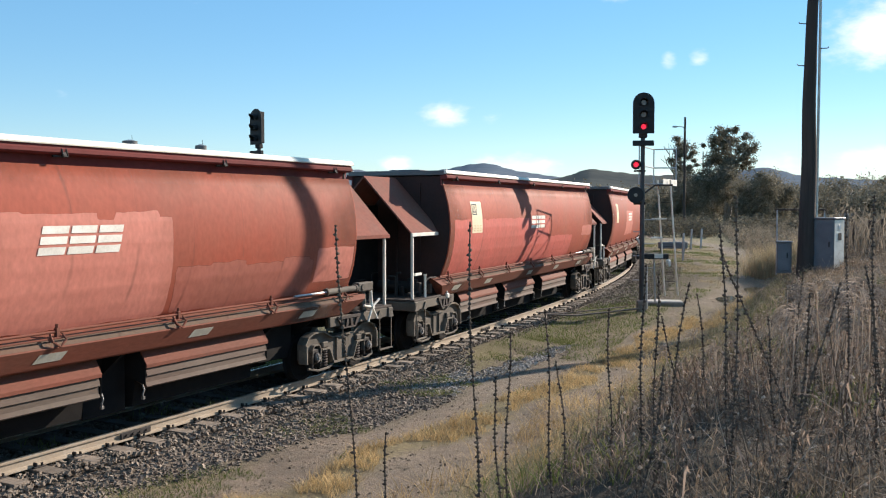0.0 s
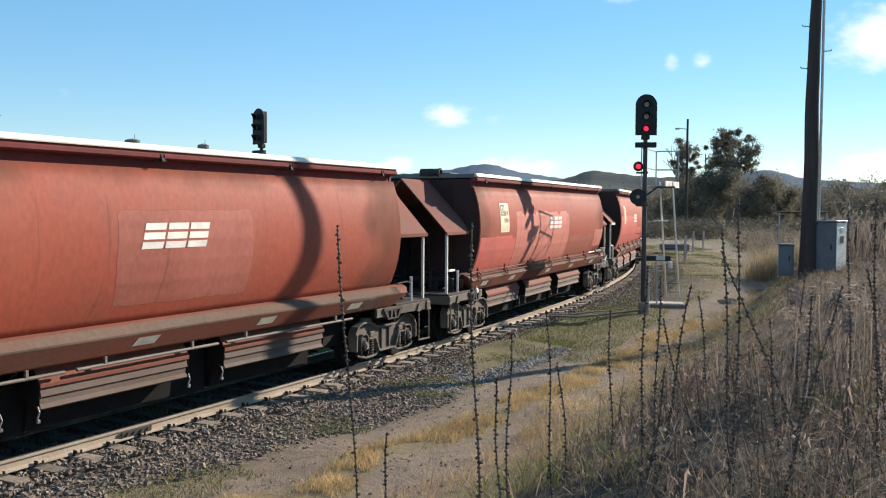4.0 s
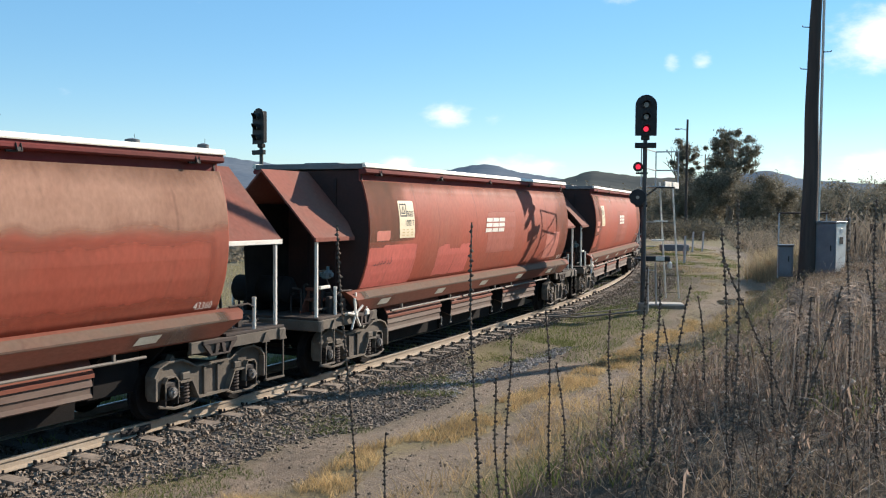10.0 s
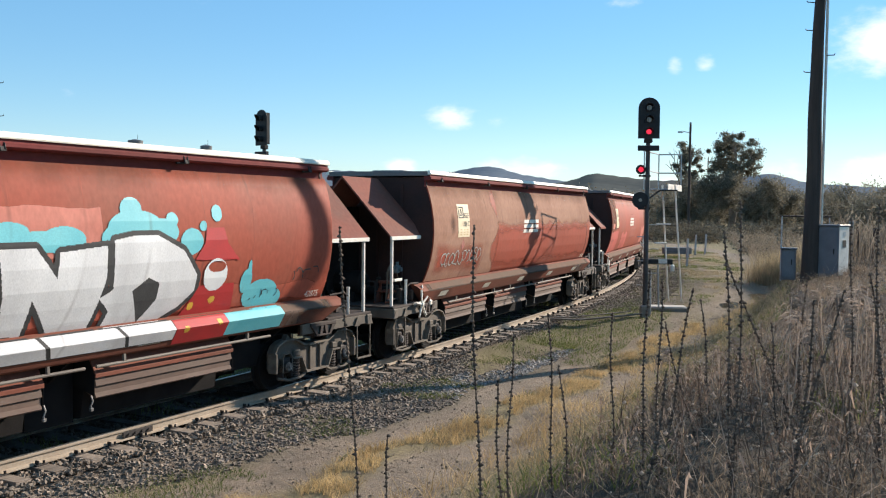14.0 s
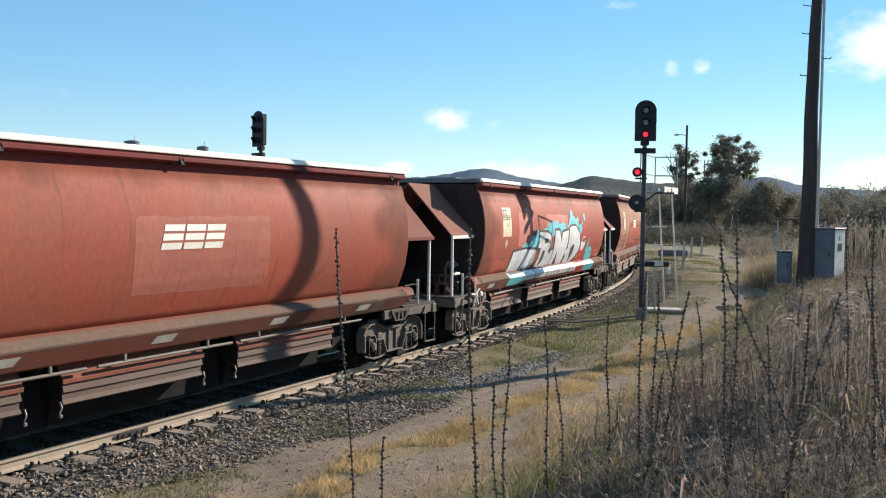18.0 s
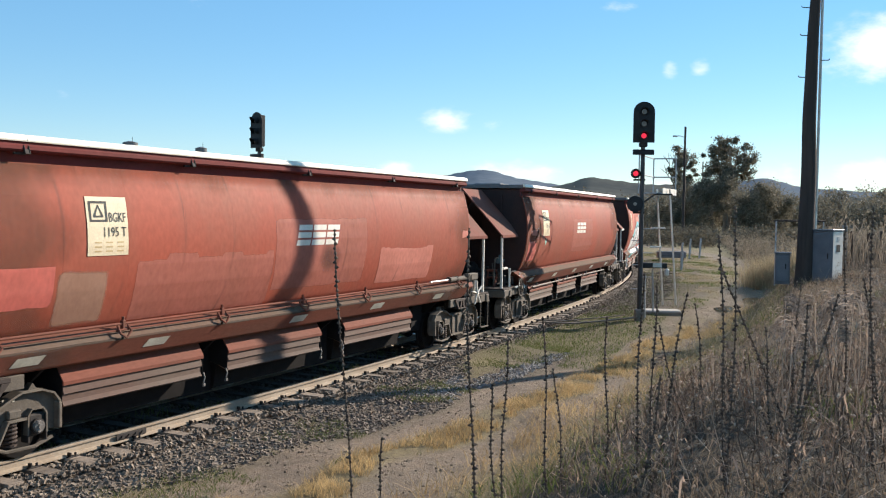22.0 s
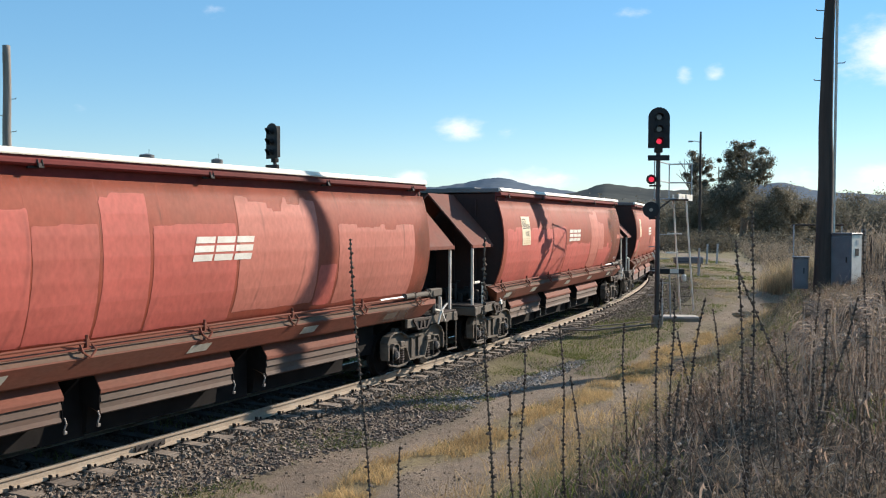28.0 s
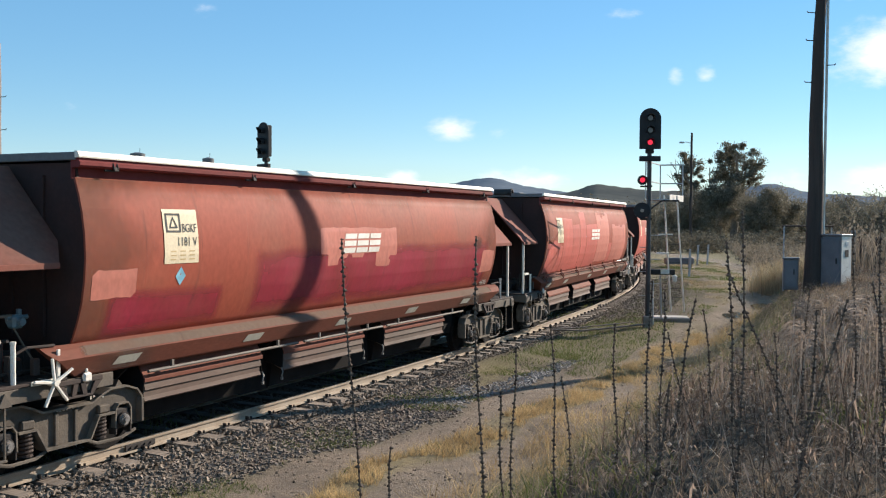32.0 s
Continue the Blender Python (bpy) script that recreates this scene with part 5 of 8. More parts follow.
def mural(w):
    """Large spray-painted mural: four fat silver letters with black edges on turquoise clouds, red shapes at one end."""
    cy = mat("turquoise spray paint", (0.10, 0.45, 0.51), (0.17, 0.55, 0.58), 0.5, scale=1.5, bump=0.03, streak=0.3)
    sil = mat("silver spray paint", (0.84, 0.83, 0.81), (0.56, 0.55, 0.54), 0.45, scale=0.9, bump=0.03, stretch=(1.2, 1, .5), streak=0.3)
    red = mat("bright red spray paint", (0.50, 0.03, 0.03), (0.40, 0.03, 0.03), 0.5, scale=2, bump=0.03)
    pale = mat("white spray paint", (0.78, 0.78, 0.76), (0.66, 0.67, 0.66), 0.5, scale=2, bump=0.03)
    yel = mat("yellow spray paint", (0.7, 0.45, 0.06), (0.6, 0.36, 0.05), 0.5, scale=2, bump=0.03)

    def blob(X, Z, cs):
        m = np.zeros(X.shape, bool)
        for cx, cz, rx, rz in cs:
            m |= ((X - cx) / rx) ** 2 + ((Z - cz) / rz) ** 2 < 1
        return m

    B1 = [(-1.9, 2.74), (-1.05, 2.72), (-.66, 2.62), (-.5, 2.42), (-.57, 2.24), (-.75, 2.13), (-.4, 1.98), (-.16, 1.66), (-1.0, 1.63), (-1.72, 1.63), (-1.64, 1.95), (-1.6, 2.24), (-1.9, 2.26)]
    I1 = [(-.46, 2.1), (-.2, 2.16), (-.08, 1.65), (-.34, 1.66)]
    N1 = [(-.18, 2.77), (.35, 2.77), (.70, 2.36), (.72, 2.70), (1.5, 2.77), (1.52, 2.32), (1.36, 1.64), (.70, 1.63), (.36, 2.1), (.30, 1.64), (-.05, 1.65), (-.08, 2.17)]
    D1 = [(1.62, 2.84), (2.0, 2.9), (2.42, 2.9), (2.97, 2.66), (3.3, 2.27), (3.3, 2.03), (3.03, 1.8), (2.65, 1.62), (1.6, 1.62), (1.66, 1.84), (1.45, 2.04), (1.66, 2.15)]
    LAST = [(-4.3, 2.2), (-3.2, 2.25), (-2.05, 2.2), (-2.12, 1.66), (-4.4, 1.62)]
    letters = (B1, I1, N1, D1, LAST)
    holes = [[(-1.32, 2.13), (-1.07, 2.1), (-1.1, 1.82), (-1.36, 1.68)], [(2.05, 2.1), (2.3, 2.26), (2.5, 2.18), (2.5, 1.95), (2.26, 1.66)], [(-1.3, 2.5), (-.95, 2.5), (-.95, 2.4), (-1.3, 2.4)]]
    clouds = ((1.95, 3.27, .2, .17), (2.73, 3.12, .12, .11), (3.14, 2.79, .24, .2), (3.39, 3.02, .08, .08), (3.71, 3.22, .12, .13), (2.03, 3.0, .52, .26), (1.7, 2.86, .3, .2), (2.5, 2.94, .36, .2),
              (-.63, 2.8, .5, .24), (-.3, 2.94, .28, .13), (-.04, 2.97, .3, .13), (.78, 2.86, .36, .18), (.4, 2.84, .5, .14), (-2.15, 2.55, .2, .28), (-2.5, 2.35, .4, .3), (-3.2, 2.1, .5, .34), (-1.2, 2.76, .4, .1),
              (4.95, 1.85, .45, .26), (5.3, 1.75, .25, .18), (4.5, 2.1, .14, .2), (4.55, 2.25, .05, .2))
    sill = lambda X, Z, a, b: (Z < 1.60) & (X > a) & (X < b)
    hole = lambda X, Z: np.any([polygon(X, Z, h) for h in holes], 0)
    solid = lambda X, Z: np.any([polygon(X, Z, p) for p in letters], 0)
    face = lambda X, Z: solid(X, Z) & ~hole(X, Z) & ~np.any([near_outline(X, Z, h, .022) for h in holes], 0)
    edge = lambda X, Z: solid(X, Z) | np.any([near_outline(X, Z, p, .075) for p in letters], 0)
    crack = lambda X: np.abs(np.mod(X + 2.02, 1.33) - .66) > .035
    obj("mural", painted("mural_cloud", lambda X, Z: (blob(X, Z, clouds) | sill(X, Z, 4.05, 5.5) | sill(X, Z, -4.6, -3.2)) & (Z > 1.24), -4.6, 6, 1.23, 3.5, cy, 0.0085), None, w, "turquoise spray-painted clouds and bubbles")
    obj("mural", painted("mural_edge", lambda X, Z: (edge(X, Z) | sill(X, Z, -3.2, 2.9)) & (Z > 1.30), -4.6, 4, 1.23, 3.1, M["black"], 0.0105), None, w, "black spray-painted edges")
    obj("mural", painted("mural_face", lambda X, Z: face(X, Z) | (sill(X, Z, -3.2, 2.86) & crack(X + .5 * Z) & (Z > 1.31)), -4.6, 4, 1.23, 3.1, sil, 0.0125), None, w, "fat silver spray-painted letters")
    obj("mural", painted("mural_red", lambda X, Z: polygon(X, Z, [(3.46, 2.99), (3.86, 2.99), (3.95, 2.75), (4.25, 2.47), (3.22, 2.5), (3.42, 2.75)]) | polygon(X, Z, [(3.4, 2.1), (4.2, 2.1), (4.3, 1.62), (3.1, 1.62)]) | sill(X, Z, 2.88, 4.04), 2.7, 4.6, 1.23, 3.1, red, 0.0125), None, w, "red spray-painted shapes")
    obj("mural", painted("mural_white", lambda X, Z: blob(X, Z, ((3.72, 2.25, .27, .26),)) & ~blob(X, Z, ((3.74, 2.38, .2, .09),)), 3.3, 4.2, 1.9, 2.6, pale, 0.0145), None, w, "plain white spray-painted oval")
    obj("mural", painted("mural_yellow", lambda X, Z: blob(X, Z, ((3.3, 1.78, .07, .06), (3.75, 1.85, .08, .06), (3.1, 1.45, .06, .05), (3.85, 1.5, .06, .05))), 2.8, 4.2, 1.3, 2.1, yel, 0.0145, 0.02), None, w, "yellow spray-painted spots")
    obj("scrawl", scrawl(5.6, 6.5, 2.12, .34, M["black"], 5), None, w, "black spray-paint scrawl")
    obj("scrawl", scrawl(4.6, 5.4, 1.85, .2, M["black"], 8), None, w, "black spray-paint scrawl")


def lettering(text, x, z, height, material, name="lettering", lift=0.014, squeeze=1.0):
    cu = bpy.data.curves.new(name, "FONT")
    cu.body, cu.size, cu.resolution_u = text, height / 0.72, 2
    tmp = bpy.data.objects.new(name, cu)
    me = bpy.data.meshes.new_from_object(tmp)
    bpy.data.objects.remove(tmp)
    for v in me.vertices:
        vx, vz = x + v.co.x * squeeze, z + v.co.y
        v.co = (vx, -(side_y(vz) + lift), vz)
    me.materials.clear()
    me.materials.append(material)
    return me


MARK_X, MARK_Z = -0.58, 2.69


def mark_stripe(i, j):
    """One plain slanted stripe of the company mark (three blocks of three stripes)."""
    lean = lambda z: z * 0.28
    z0 = j * 0.137
    x0 = MARK_X + i * 0.465
    return bars_mesh("mark_stripe", [[(x0 + x + lean(z), MARK_Z + z) for x, z in ((0, z0), (.42, z0), (.42, z0 + .1), (0, z0 + .1))]], M["white"])


W = {
    "body": shell_mesh(), "rib": end_rib_mesh(), "end": end_mesh(), "roof": roof_mesh(), "canopy": canopy_mesh(), "deck": deck_mesh(),
    "coupler": coupler_mesh(), "hose": hose_mesh(), "centre": centre_mesh(), "gear": gear_mesh(), "valve": valve_mesh(),
    "front_gear": front_gear_mesh(), "headstock": headstock_mesh(), "sheet": end_sheet_mesh(), "shade_sheet": shade_plate_mesh(), "actuator": actuator_mesh(), "piston": piston_mesh(), "lever": lever_mesh(), "gear_pipe": gear_pipe_mesh(), "grab": grab_mesh(), "cross": handbrake_cross_mesh(), "wheel": handbrake_wheel_mesh(), "vent": vent_mesh(),
    "bolster": bolster_mesh(), "spring": spring_mesh(), "wheelset": wheelset_mesh(),
    "res": {s: reservoir_mesh(s) for s in (-1, 1)}, "endco": {s: end_coaming_mesh(s) for s in (-1, 1)}, "rail": {s: small_rail_mesh(s) for s in (-1, 1)},
    "chute": {(i, s): chute_mesh(a, b, s) for i, (a, b) in enumerate(CHUTES) for s in (-1, 1)},
    "lip": {(i, s): lip_mesh(a, b, s) for i, (a, b) in enumerate(CHUTES) for s in (-1, 1)},
    "chute_end": {(i, s, e): chute_end_mesh((a, b + 0.004)[e], s) for i, (a, b) in enumerate(CHUTES) for s in (-1, 1) for e in (0, 1)},
    "hopper": {i: hopper_mesh(a, b) for i, (a, b) in enumerate(CHUTES)},
    "eave_white": {s: eave_mesh(s, M["white"]) for s in (-1, 1)}, "eave_red": {s: eave_mesh(s, M["canopy_red"]) for s in (-1, 1)},
    "mark": [mark_stripe(i, j) for i in range(3) for j in range(3)],
    "marks": {s: cast_marks_mesh(s) for s in (-1, 1)}, "tag": tag_mesh(),
    "refl": mesh("reflector", box(B(), -0.22, 0.22, -1.391, -1.384, -0.06, 0.06, 0.0, Matrix(((1, 0, 0.55, 0), (0, 1, -0.588, 0.059), (0, 0, 1, 1.35), (0, 0, 0, 1)))), M["tape"]),
}
for _key, _fn in (("seam", seam_mesh), ("coaming", coaming_mesh), ("gutter", gutter_mesh), ("latch", latch_mesh), ("sill", sill_mesh), ("handle", gauge_mesh), ("urod", under_rod_mesh),
                  ("pipe", pipe_mesh), ("hook", hook_mesh), ("post", post_mesh), ("stub", short_post_mesh), ("stirrup", stirrup_mesh),
                  ("frame", side_frame_mesh), ("rim", frame_rim_mesh), ("cap", axle_cap_mesh), ("bracket", bracket_mesh), ("beam", side_beam_mesh), ("clutter", clutter_meshes), ("tank", small_tank_mesh), ("box", axlebox_mesh), ("bar", brake_bar_mesh)):
    W[_key] = {s: _fn(s) for s in (-1, 1)}

TURNED = Matrix.Rotation(math.pi, 4, "Z")
FACED = {}
BOGIES, WHEELS, WAGONS = [], [], {}


def paint(name, base, second, rough=0.62, soft=0.25, scale=1.6, most=1.0):
    """Weathered paint that is worn through along its edges: the wear attribute against a streaky noise."""
    if name in FACED:
        return FACED[name]
    m = mat(name, base, second, rough, scale=0.7, fine=14, bump=0.04, dirt=(0.24, 0.10, 0.065), dirt_amount=0.4, dirt_scale=0.8, stretch=(1, 1, .6), spec=0.14, streak=0.4)
    nt = m.node_tree
    N, Lk = nt.nodes.new, nt.links.new
    at, no, tc, mp = N("ShaderNodeAttribute"), N("ShaderNodeTexNoise"), N("ShaderNodeTexCoord"), N("ShaderNodeMapping")
    at.attribute_name = "wear"
    mp.inputs["Scale"].default_value = (1.0, 1.0, 0.45)
    Lk(tc.outputs["Object"], mp.inputs["Vector"])
    Lk(mp.outputs[0], no.inputs["Vector"])
    no.inputs["Scale"].default_value, no.inputs["Detail"].default_value = scale, 5
    ad, rg = N("ShaderNodeMath"), N("ShaderNodeMapRange")
    ad.operation = "MULTIPLY_ADD"
    Lk(no.outputs["Fac"], ad.inputs[0])
    ad.inputs[1].default_value = 1.2
    Lk(at.outputs["Fac"], ad.inputs[2])
    rg.inputs[1].default_value, rg.inputs[2].default_value = 0.85, 0.85 + soft
    rg.inputs[4].default_value = most
    Lk(ad.outputs[0], rg.inputs[0])
    edge, both = N("ShaderNodeMath"), N("ShaderNodeMath")
    edge.operation, edge.use_clamp, both.operation = "MULTIPLY", True, "MULTIPLY"
    Lk(at.outputs["Fac"], edge.inputs[0])
    edge.inputs[1].default_value = 2.2 if soft > 0.3 else 8.0
    Lk(edge.outputs[0], both.inputs[0]), Lk(rg.outputs[0], both.inputs[1])
    Lk(both.outputs[0], nt.nodes["Principled BSDF"].inputs["Alpha"])
    FACED[name] = m
    return m


PALE = lambda: paint("faded pinkish red paint", (0.57, 0.205, 0.152), (0.50, 0.168, 0.122), soft=0.06, scale=2.2)
PINK = lambda: paint("pink faded red paint", (0.56, 0.138, 0.107), (0.49, 0.117, 0.09), soft=0.06, scale=2.2)
FRESH = lambda: paint("brighter touched-up red paint", (0.46, 0.103, 0.062), (0.40, 0.092, 0.056), soft=0.05, scale=1.5)
FADED = lambda: paint("thin pale wear on the paint", (0.50, 0.17, 0.125), (0.44, 0.14, 0.1), soft=0.12, scale=2.0, most=0.75)
MAROON = lambda: paint("purplish red paint", (0.37, 0.034, 0.06), (0.33, 0.038, 0.05), soft=0.9, scale=0.7, most=0.92)
GRIME = lambda: paint("brown grime on paint", (0.19, 0.094, 0.061), (0.145, 0.077, 0.052), 0.85, soft=0.9, most=0.5)
WORN = lambda: paint("brighter red showing through dust", (0.44, 0.1, 0.062), (0.38, 0.09, 0.056), soft=0.7, scale=1.0, most=0.85)
STAIN = lambda: paint("brown dust over the paint", (0.45, 0.26, 0.182), (0.375, 0.208, 0.142), 0.85, soft=0.5, scale=1.1, most=0.8)
DUST = lambda: paint("grey-brown dust along the sill", (0.17, 0.124, 0.093), (0.19, 0.13, 0.097), 0.95, soft=0.3, most=0.85)
SMUT = lambda: paint("dark smudge on the paint", (0.10, 0.062, 0.05), (0.075, 0.05, 0.042), 0.85, soft=0.95, scale=2.4, most=0.6)
FILM = lambda: paint("thin film of soot under the roof edge", (0.19, 0.094, 0.061), (0.145, 0.077, 0.052), 0.85, soft=0.9, most=0.35)
SILT = lambda: paint("grey-brown dust caked on the sill", (0.118, 0.087, 0.066), (0.078, 0.058, 0.045), 0.95, soft=0.5, scale=0.9, most=0.9)
SOOT = lambda: paint("grey grime on the sill", (0.12, 0.09, 0.073), (0.17, 0.11, 0.085), 0.9, soft=0.8, most=0.75)


def bogie(wagon, x):
    bg = obj("bogie", W["bolster"], None, wagon, "dusty cast-steel bogie", Matrix.Translation((x, 0, 0)))
    for sgn in (-1, 1):
        obj("side_frame", W["frame"][sgn], None, bg, "dark cast side frame")
        obj("frame_rim", W["rim"][sgn], None, bg, "pale dust on the frame's flanges")
        obj("cast_marks", W["marks"][sgn], None, bg, "worn unreadable cast characters")
        for a in (-1, 1):
            obj("keeper_bar", W["bar"][-sgn * a], None, bg, m=Matrix.Identity(4) if a < 0 else TURNED)
        for a in (-1, 1):
            obj("axle_box", W["box"][sgn], None, bg, m=Matrix.Translation((a * 0.95, 0, 0.46)))
            obj("axle_cap", W["cap"][sgn], None, bg, "worn bright axle cap", m=Matrix.Translation((a * 0.95, 0, 0.46)))
            obj("spring", W["spring"], None, bg, "dark coil spring", m=Matrix.Translation((a * 0.6, sgn * 1.03, 0.41)))
    for a in (-1, 1):
        ws = obj("wheelset", W["wheelset"], None, bg, "dark steel wheels on their axle", m=Matrix.Translation((a * 0.95, 0, 0.44)))
        WHEELS.append((ws, a * 0.95))
    BOGIES.append((bg, wagon, x))


def wagon(k, spec):
    w = tagged(new("grain_hopper_wagon"), spec["label"], "railway wagon", "wagons of the grain train")
    WAGONS[k] = w
    obj("body", W["body"], None, w, "oxide red curved side sheets")
    for x in (-5.75, -4.6, -3.45, -2.3, -1.15, 0, 1.15, 2.3, 3.45, 4.6, 5.75):
        obj("weld_seam", W["seam"][-1], None, w, m=Matrix.Translation((x, 0, 0)))
    obj("roof", W["roof"], None, w, "grey sheet roof")
    obj("centre_sill", W["centre"], None, w, "dark underframe")
    for i in range(3):
        obj("hopper_bottom", W["hopper"][i], None, w, "near-black hopper bottom added to keep the underside dark")
    for sgn in (-1, 1):
        obj("roof_coaming", W["coaming"][sgn], None, w, "white painted roof edge")
        obj("end_coaming", W["endco"][sgn], None, w)
        obj("top_chord", W["gutter"][sgn], None, w)
        obj("side_sill", W["sill"][sgn], None, w)
        turn = Matrix.Identity(4) if sgn > 0 else TURNED
        wall = obj("end_wall", W["end"], None, w, m=turn)
        for y in (-0.62, 0, 0.62):
            obj("end_rib", W["rib"], None, wall, m=Matrix.Translation((0, y, 0)))
        can = obj("canopy", W["canopy"], None, w, "gabled red steel end canopy", m=turn)
        for s2 in (-1, 1):
            white = spec.get("eaves", (0, 0))[0 if sgn < 0 else 1]
            obj("eave_angle", W["eave_white" if white else "eave_red"][s2], None, can, "white painted edge" if white else "")
            obj("canopy_post", W["post"][s2], None, w, "white painted post", m=turn)
            obj("handrail_stub", W["stub"][s2], None, w, m=turn)
            obj("step_stirrup", W["stirrup"][s2], None, w, m=turn)
        obj("platform", W["deck"], None, w, "grimy steel end platform", m=turn)
        obj("headstock", W["headstock"], None, w, m=turn)
        obj("end_sheet", W["sheet"], None, w, m=turn)
        for s2 in (-1, 1):
            obj("side_beam", W["beam"][s2], None, w, m=turn)
        for x in (-BOGIE_X, BOGIE_X):
            obj("bolster_bracket", W["bracket"][sgn], None, w, m=Matrix.Translation((x, 0, 0)))
        for piece in W["clutter"][sgn]:
            obj("air_pipe" if piece.name.startswith("air_pipe") else "bracket", piece, None, w)
        obj("small_tank", W["tank"][sgn], None, w)
        obj("coupler", W["coupler"], None, w, m=turn)
        obj("brake_hose", W["hose"], None, w, m=turn)
        obj("hand_rod", W["rail"][sgn], None, w)
        if not spec.get("pipe"):
            obj("operating_rod", W["urod"][sgn], None, w, "pale dusty operating rod")
        for i in range(3):
            ch = obj("chute", W["chute"][i, sgn], None, w, "red grain discharge chute")
            for e in (0, 1):
                obj("chute_end", W["chute_end"][i, sgn, e], None, ch, "near-black plate painting shade on the chute end")
            obj("door_lip", W["lip"][i, sgn], None, ch, "dusty ribbed chute edge")
        for x in (-2.66, -2.1, 0.72, 1.5):
            obj("door_handle", W["handle"][sgn], None, w, m=Matrix.Translation((x, 0, 0)))
        for x in (-6.25, -3.2, -0.05, 3.1, 6.25):
            obj("roof_latch", W["latch"][sgn], None, w, m=Matrix.Translation((x, 0, 0)))
        if spec.get("pipe"):
            obj("side_rod", W["pipe"][sgn], None, w)
            for x in (-6.73, -4.6, -2.46, -0.19, 2.04, 4.3, 6.5):
                obj("rod_bracket", W["hook"][sgn], None, w, m=Matrix.Translation((x, 0, 0)))
    if not spec.get("pipe"):
        obj("air_reservoir", W["res"][-1], None, w)
        obj("brake_gear", W["gear"], None, w)
        obj("brake_valve", W["valve"], None, w, "dull teal brake valve")
        obj("brake_pipe", W["gear_pipe"], None, w)
        obj("handbrake_wheel" if spec.get("wheel") else "handbrake_spokes", W["wheel" if spec.get("wheel") else "cross"], None, w)
    obj("partition_plate", W["shade_sheet"], None, w, "added black plate standing in for platform shade")
    obj("grab_bar", W["grab"], None, w)
    obj("cock_cover", W["tag"], None, w, "small white cock cover")
    if spec.get("pipe"):
        obj("door_cylinder", W["actuator"], None, w)
        obj("piston_rod", W["piston"], None, w, "bright piston rod")
        obj("handbrake_spokes", W["cross"], None, w, "white painted spokes", m=Matrix.Translation((14.85, 0, 0.08)))
    else:
        obj("brake_lever", W["lever"], None, w)
    obj("end_gear", W["front_gear"], None, w)
    if spec.get("vent"):
        obj("roof_vent", W["vent"], None, w)
    for x in (-6.2, -3.93, -0.3, 2.55, 5.4) if spec.get("pipe") else (-6.0, -3.15, -0.36, 2.45, 5.25):
        obj("reflector", W["refl"], None, w, "dusty white reflector strip", m=Matrix.Translation((x, 0, 0)))
    bogie(w, -BOGIE_X)
    bogie(w, BOGIE_X)
    # painted panel with the wagon's code
    px, pz = spec.get("panel", -5.45), 2.66
    pan = obj("code_panel", rect("code_panel", px, px + 0.73, pz, pz + 0.8, M["cream"], 0.0085), None, w, "cream painted code panel")
    obj("panel_triangle", bars_mesh("panel_triangle", [
        [(px + .05, pz + .46), (px + .05, pz + .74), (px + .08, pz + .74), (px + .08, pz + .46)], [(px + .33, pz + .46), (px + .33, pz + .74), (px + .36, pz + .74), (px + .36, pz + .46)],
        [(px + .08, pz + .46), (px + .33, pz + .46), (px + .33, pz + .49), (px + .08, pz + .49)], [(px + .08, pz + .71), (px + .33, pz + .71), (px + .33, pz + .74), (px + .08, pz + .74)],
        [(px + .12, pz + .52), (px + .29, pz + .52), (px + .29, pz + .545), (px + .12, pz + .545)],
        [(px + .12, pz + .545), (px + .15, pz + .545), (px + .215, pz + .68), (px + .2, pz + .69)], [(px + .26, pz + .545), (px + .29, pz + .545), (px + .21, pz + .69), (px + .2, pz + .68)]], M["black"], 0.014), None, pan)
    if spec.get("code"):
        obj("lettering", lettering(spec["code"][0], px + .38, pz + .46, 0.135, M["black"], squeeze=0.7), None, pan)
        obj("lettering", lettering(spec["code"][1], px + .26, pz + .26, 0.135, M["black"], squeeze=0.8), None, pan)
    small = []
    for i in range(3):
        for j in range(3):
            small.append([(px + .12 + j * .2, pz + .05 + i * .06), (px + .24 + j * .2, pz + .05 + i * .06), (px + .24 + j * .2, pz + .07 + i * .06), (px + .12 + j * .2, pz + .07 + i * .06)])
    obj("small_print", bars_mesh("small_print", small, FACED.setdefault("faint", mat("faint ochre print", (0.55, 0.40, 0.2), (0.5, 0.36, 0.18), 0.7)), 0.0105), None, pan)
    for stripe in () if spec.get("mural") else W["mark"]:
        obj("mark_stripe", stripe, None, w, "white slanted stripe of a company mark")
    if spec.get("dusty"):
        obj("paint_patch", rect("paint_patch", -7.1, 7.1, 1.462, 1.61, SILT(), 0.0008, .3, "ends"), None, w)
    soot = ((-6.86, -5.2, 1.225, 1.61, SOOT, .9, "ends"), (4.5, 6.86, 1.225, 1.61, SOOT, .9, "ends"), (-6.9, 6.9, 1.495, 1.612, DUST, .3, "ends"))
    top_grime = ((-6.85, 6.85, 3.45, 3.86, GRIME if spec.get("dusty") else FILM, -.45),)
    for i, (a, b, z0, z1, fn, rim, *rag) in enumerate(tuple(spec.get("patches", ())) + soot + top_grime):
        if fn in (GRIME, STAIN) and not rag and z1 > 3.7 and (b < 0 or a > 0):
            rag = ["rear" if b < 0 else "front"]
        obj("paint_patch", rect("paint_patch", a, b, z0, z1, fn(), 0.0012 + 0.0004 * i, rim, *rag), None, w)
    if spec.get("number"):
        obj("lettering", lettering(spec["number"], 6.28, 1.85 if spec.get("pipe") else 1.69, 0.12, M["white"]), None, w)
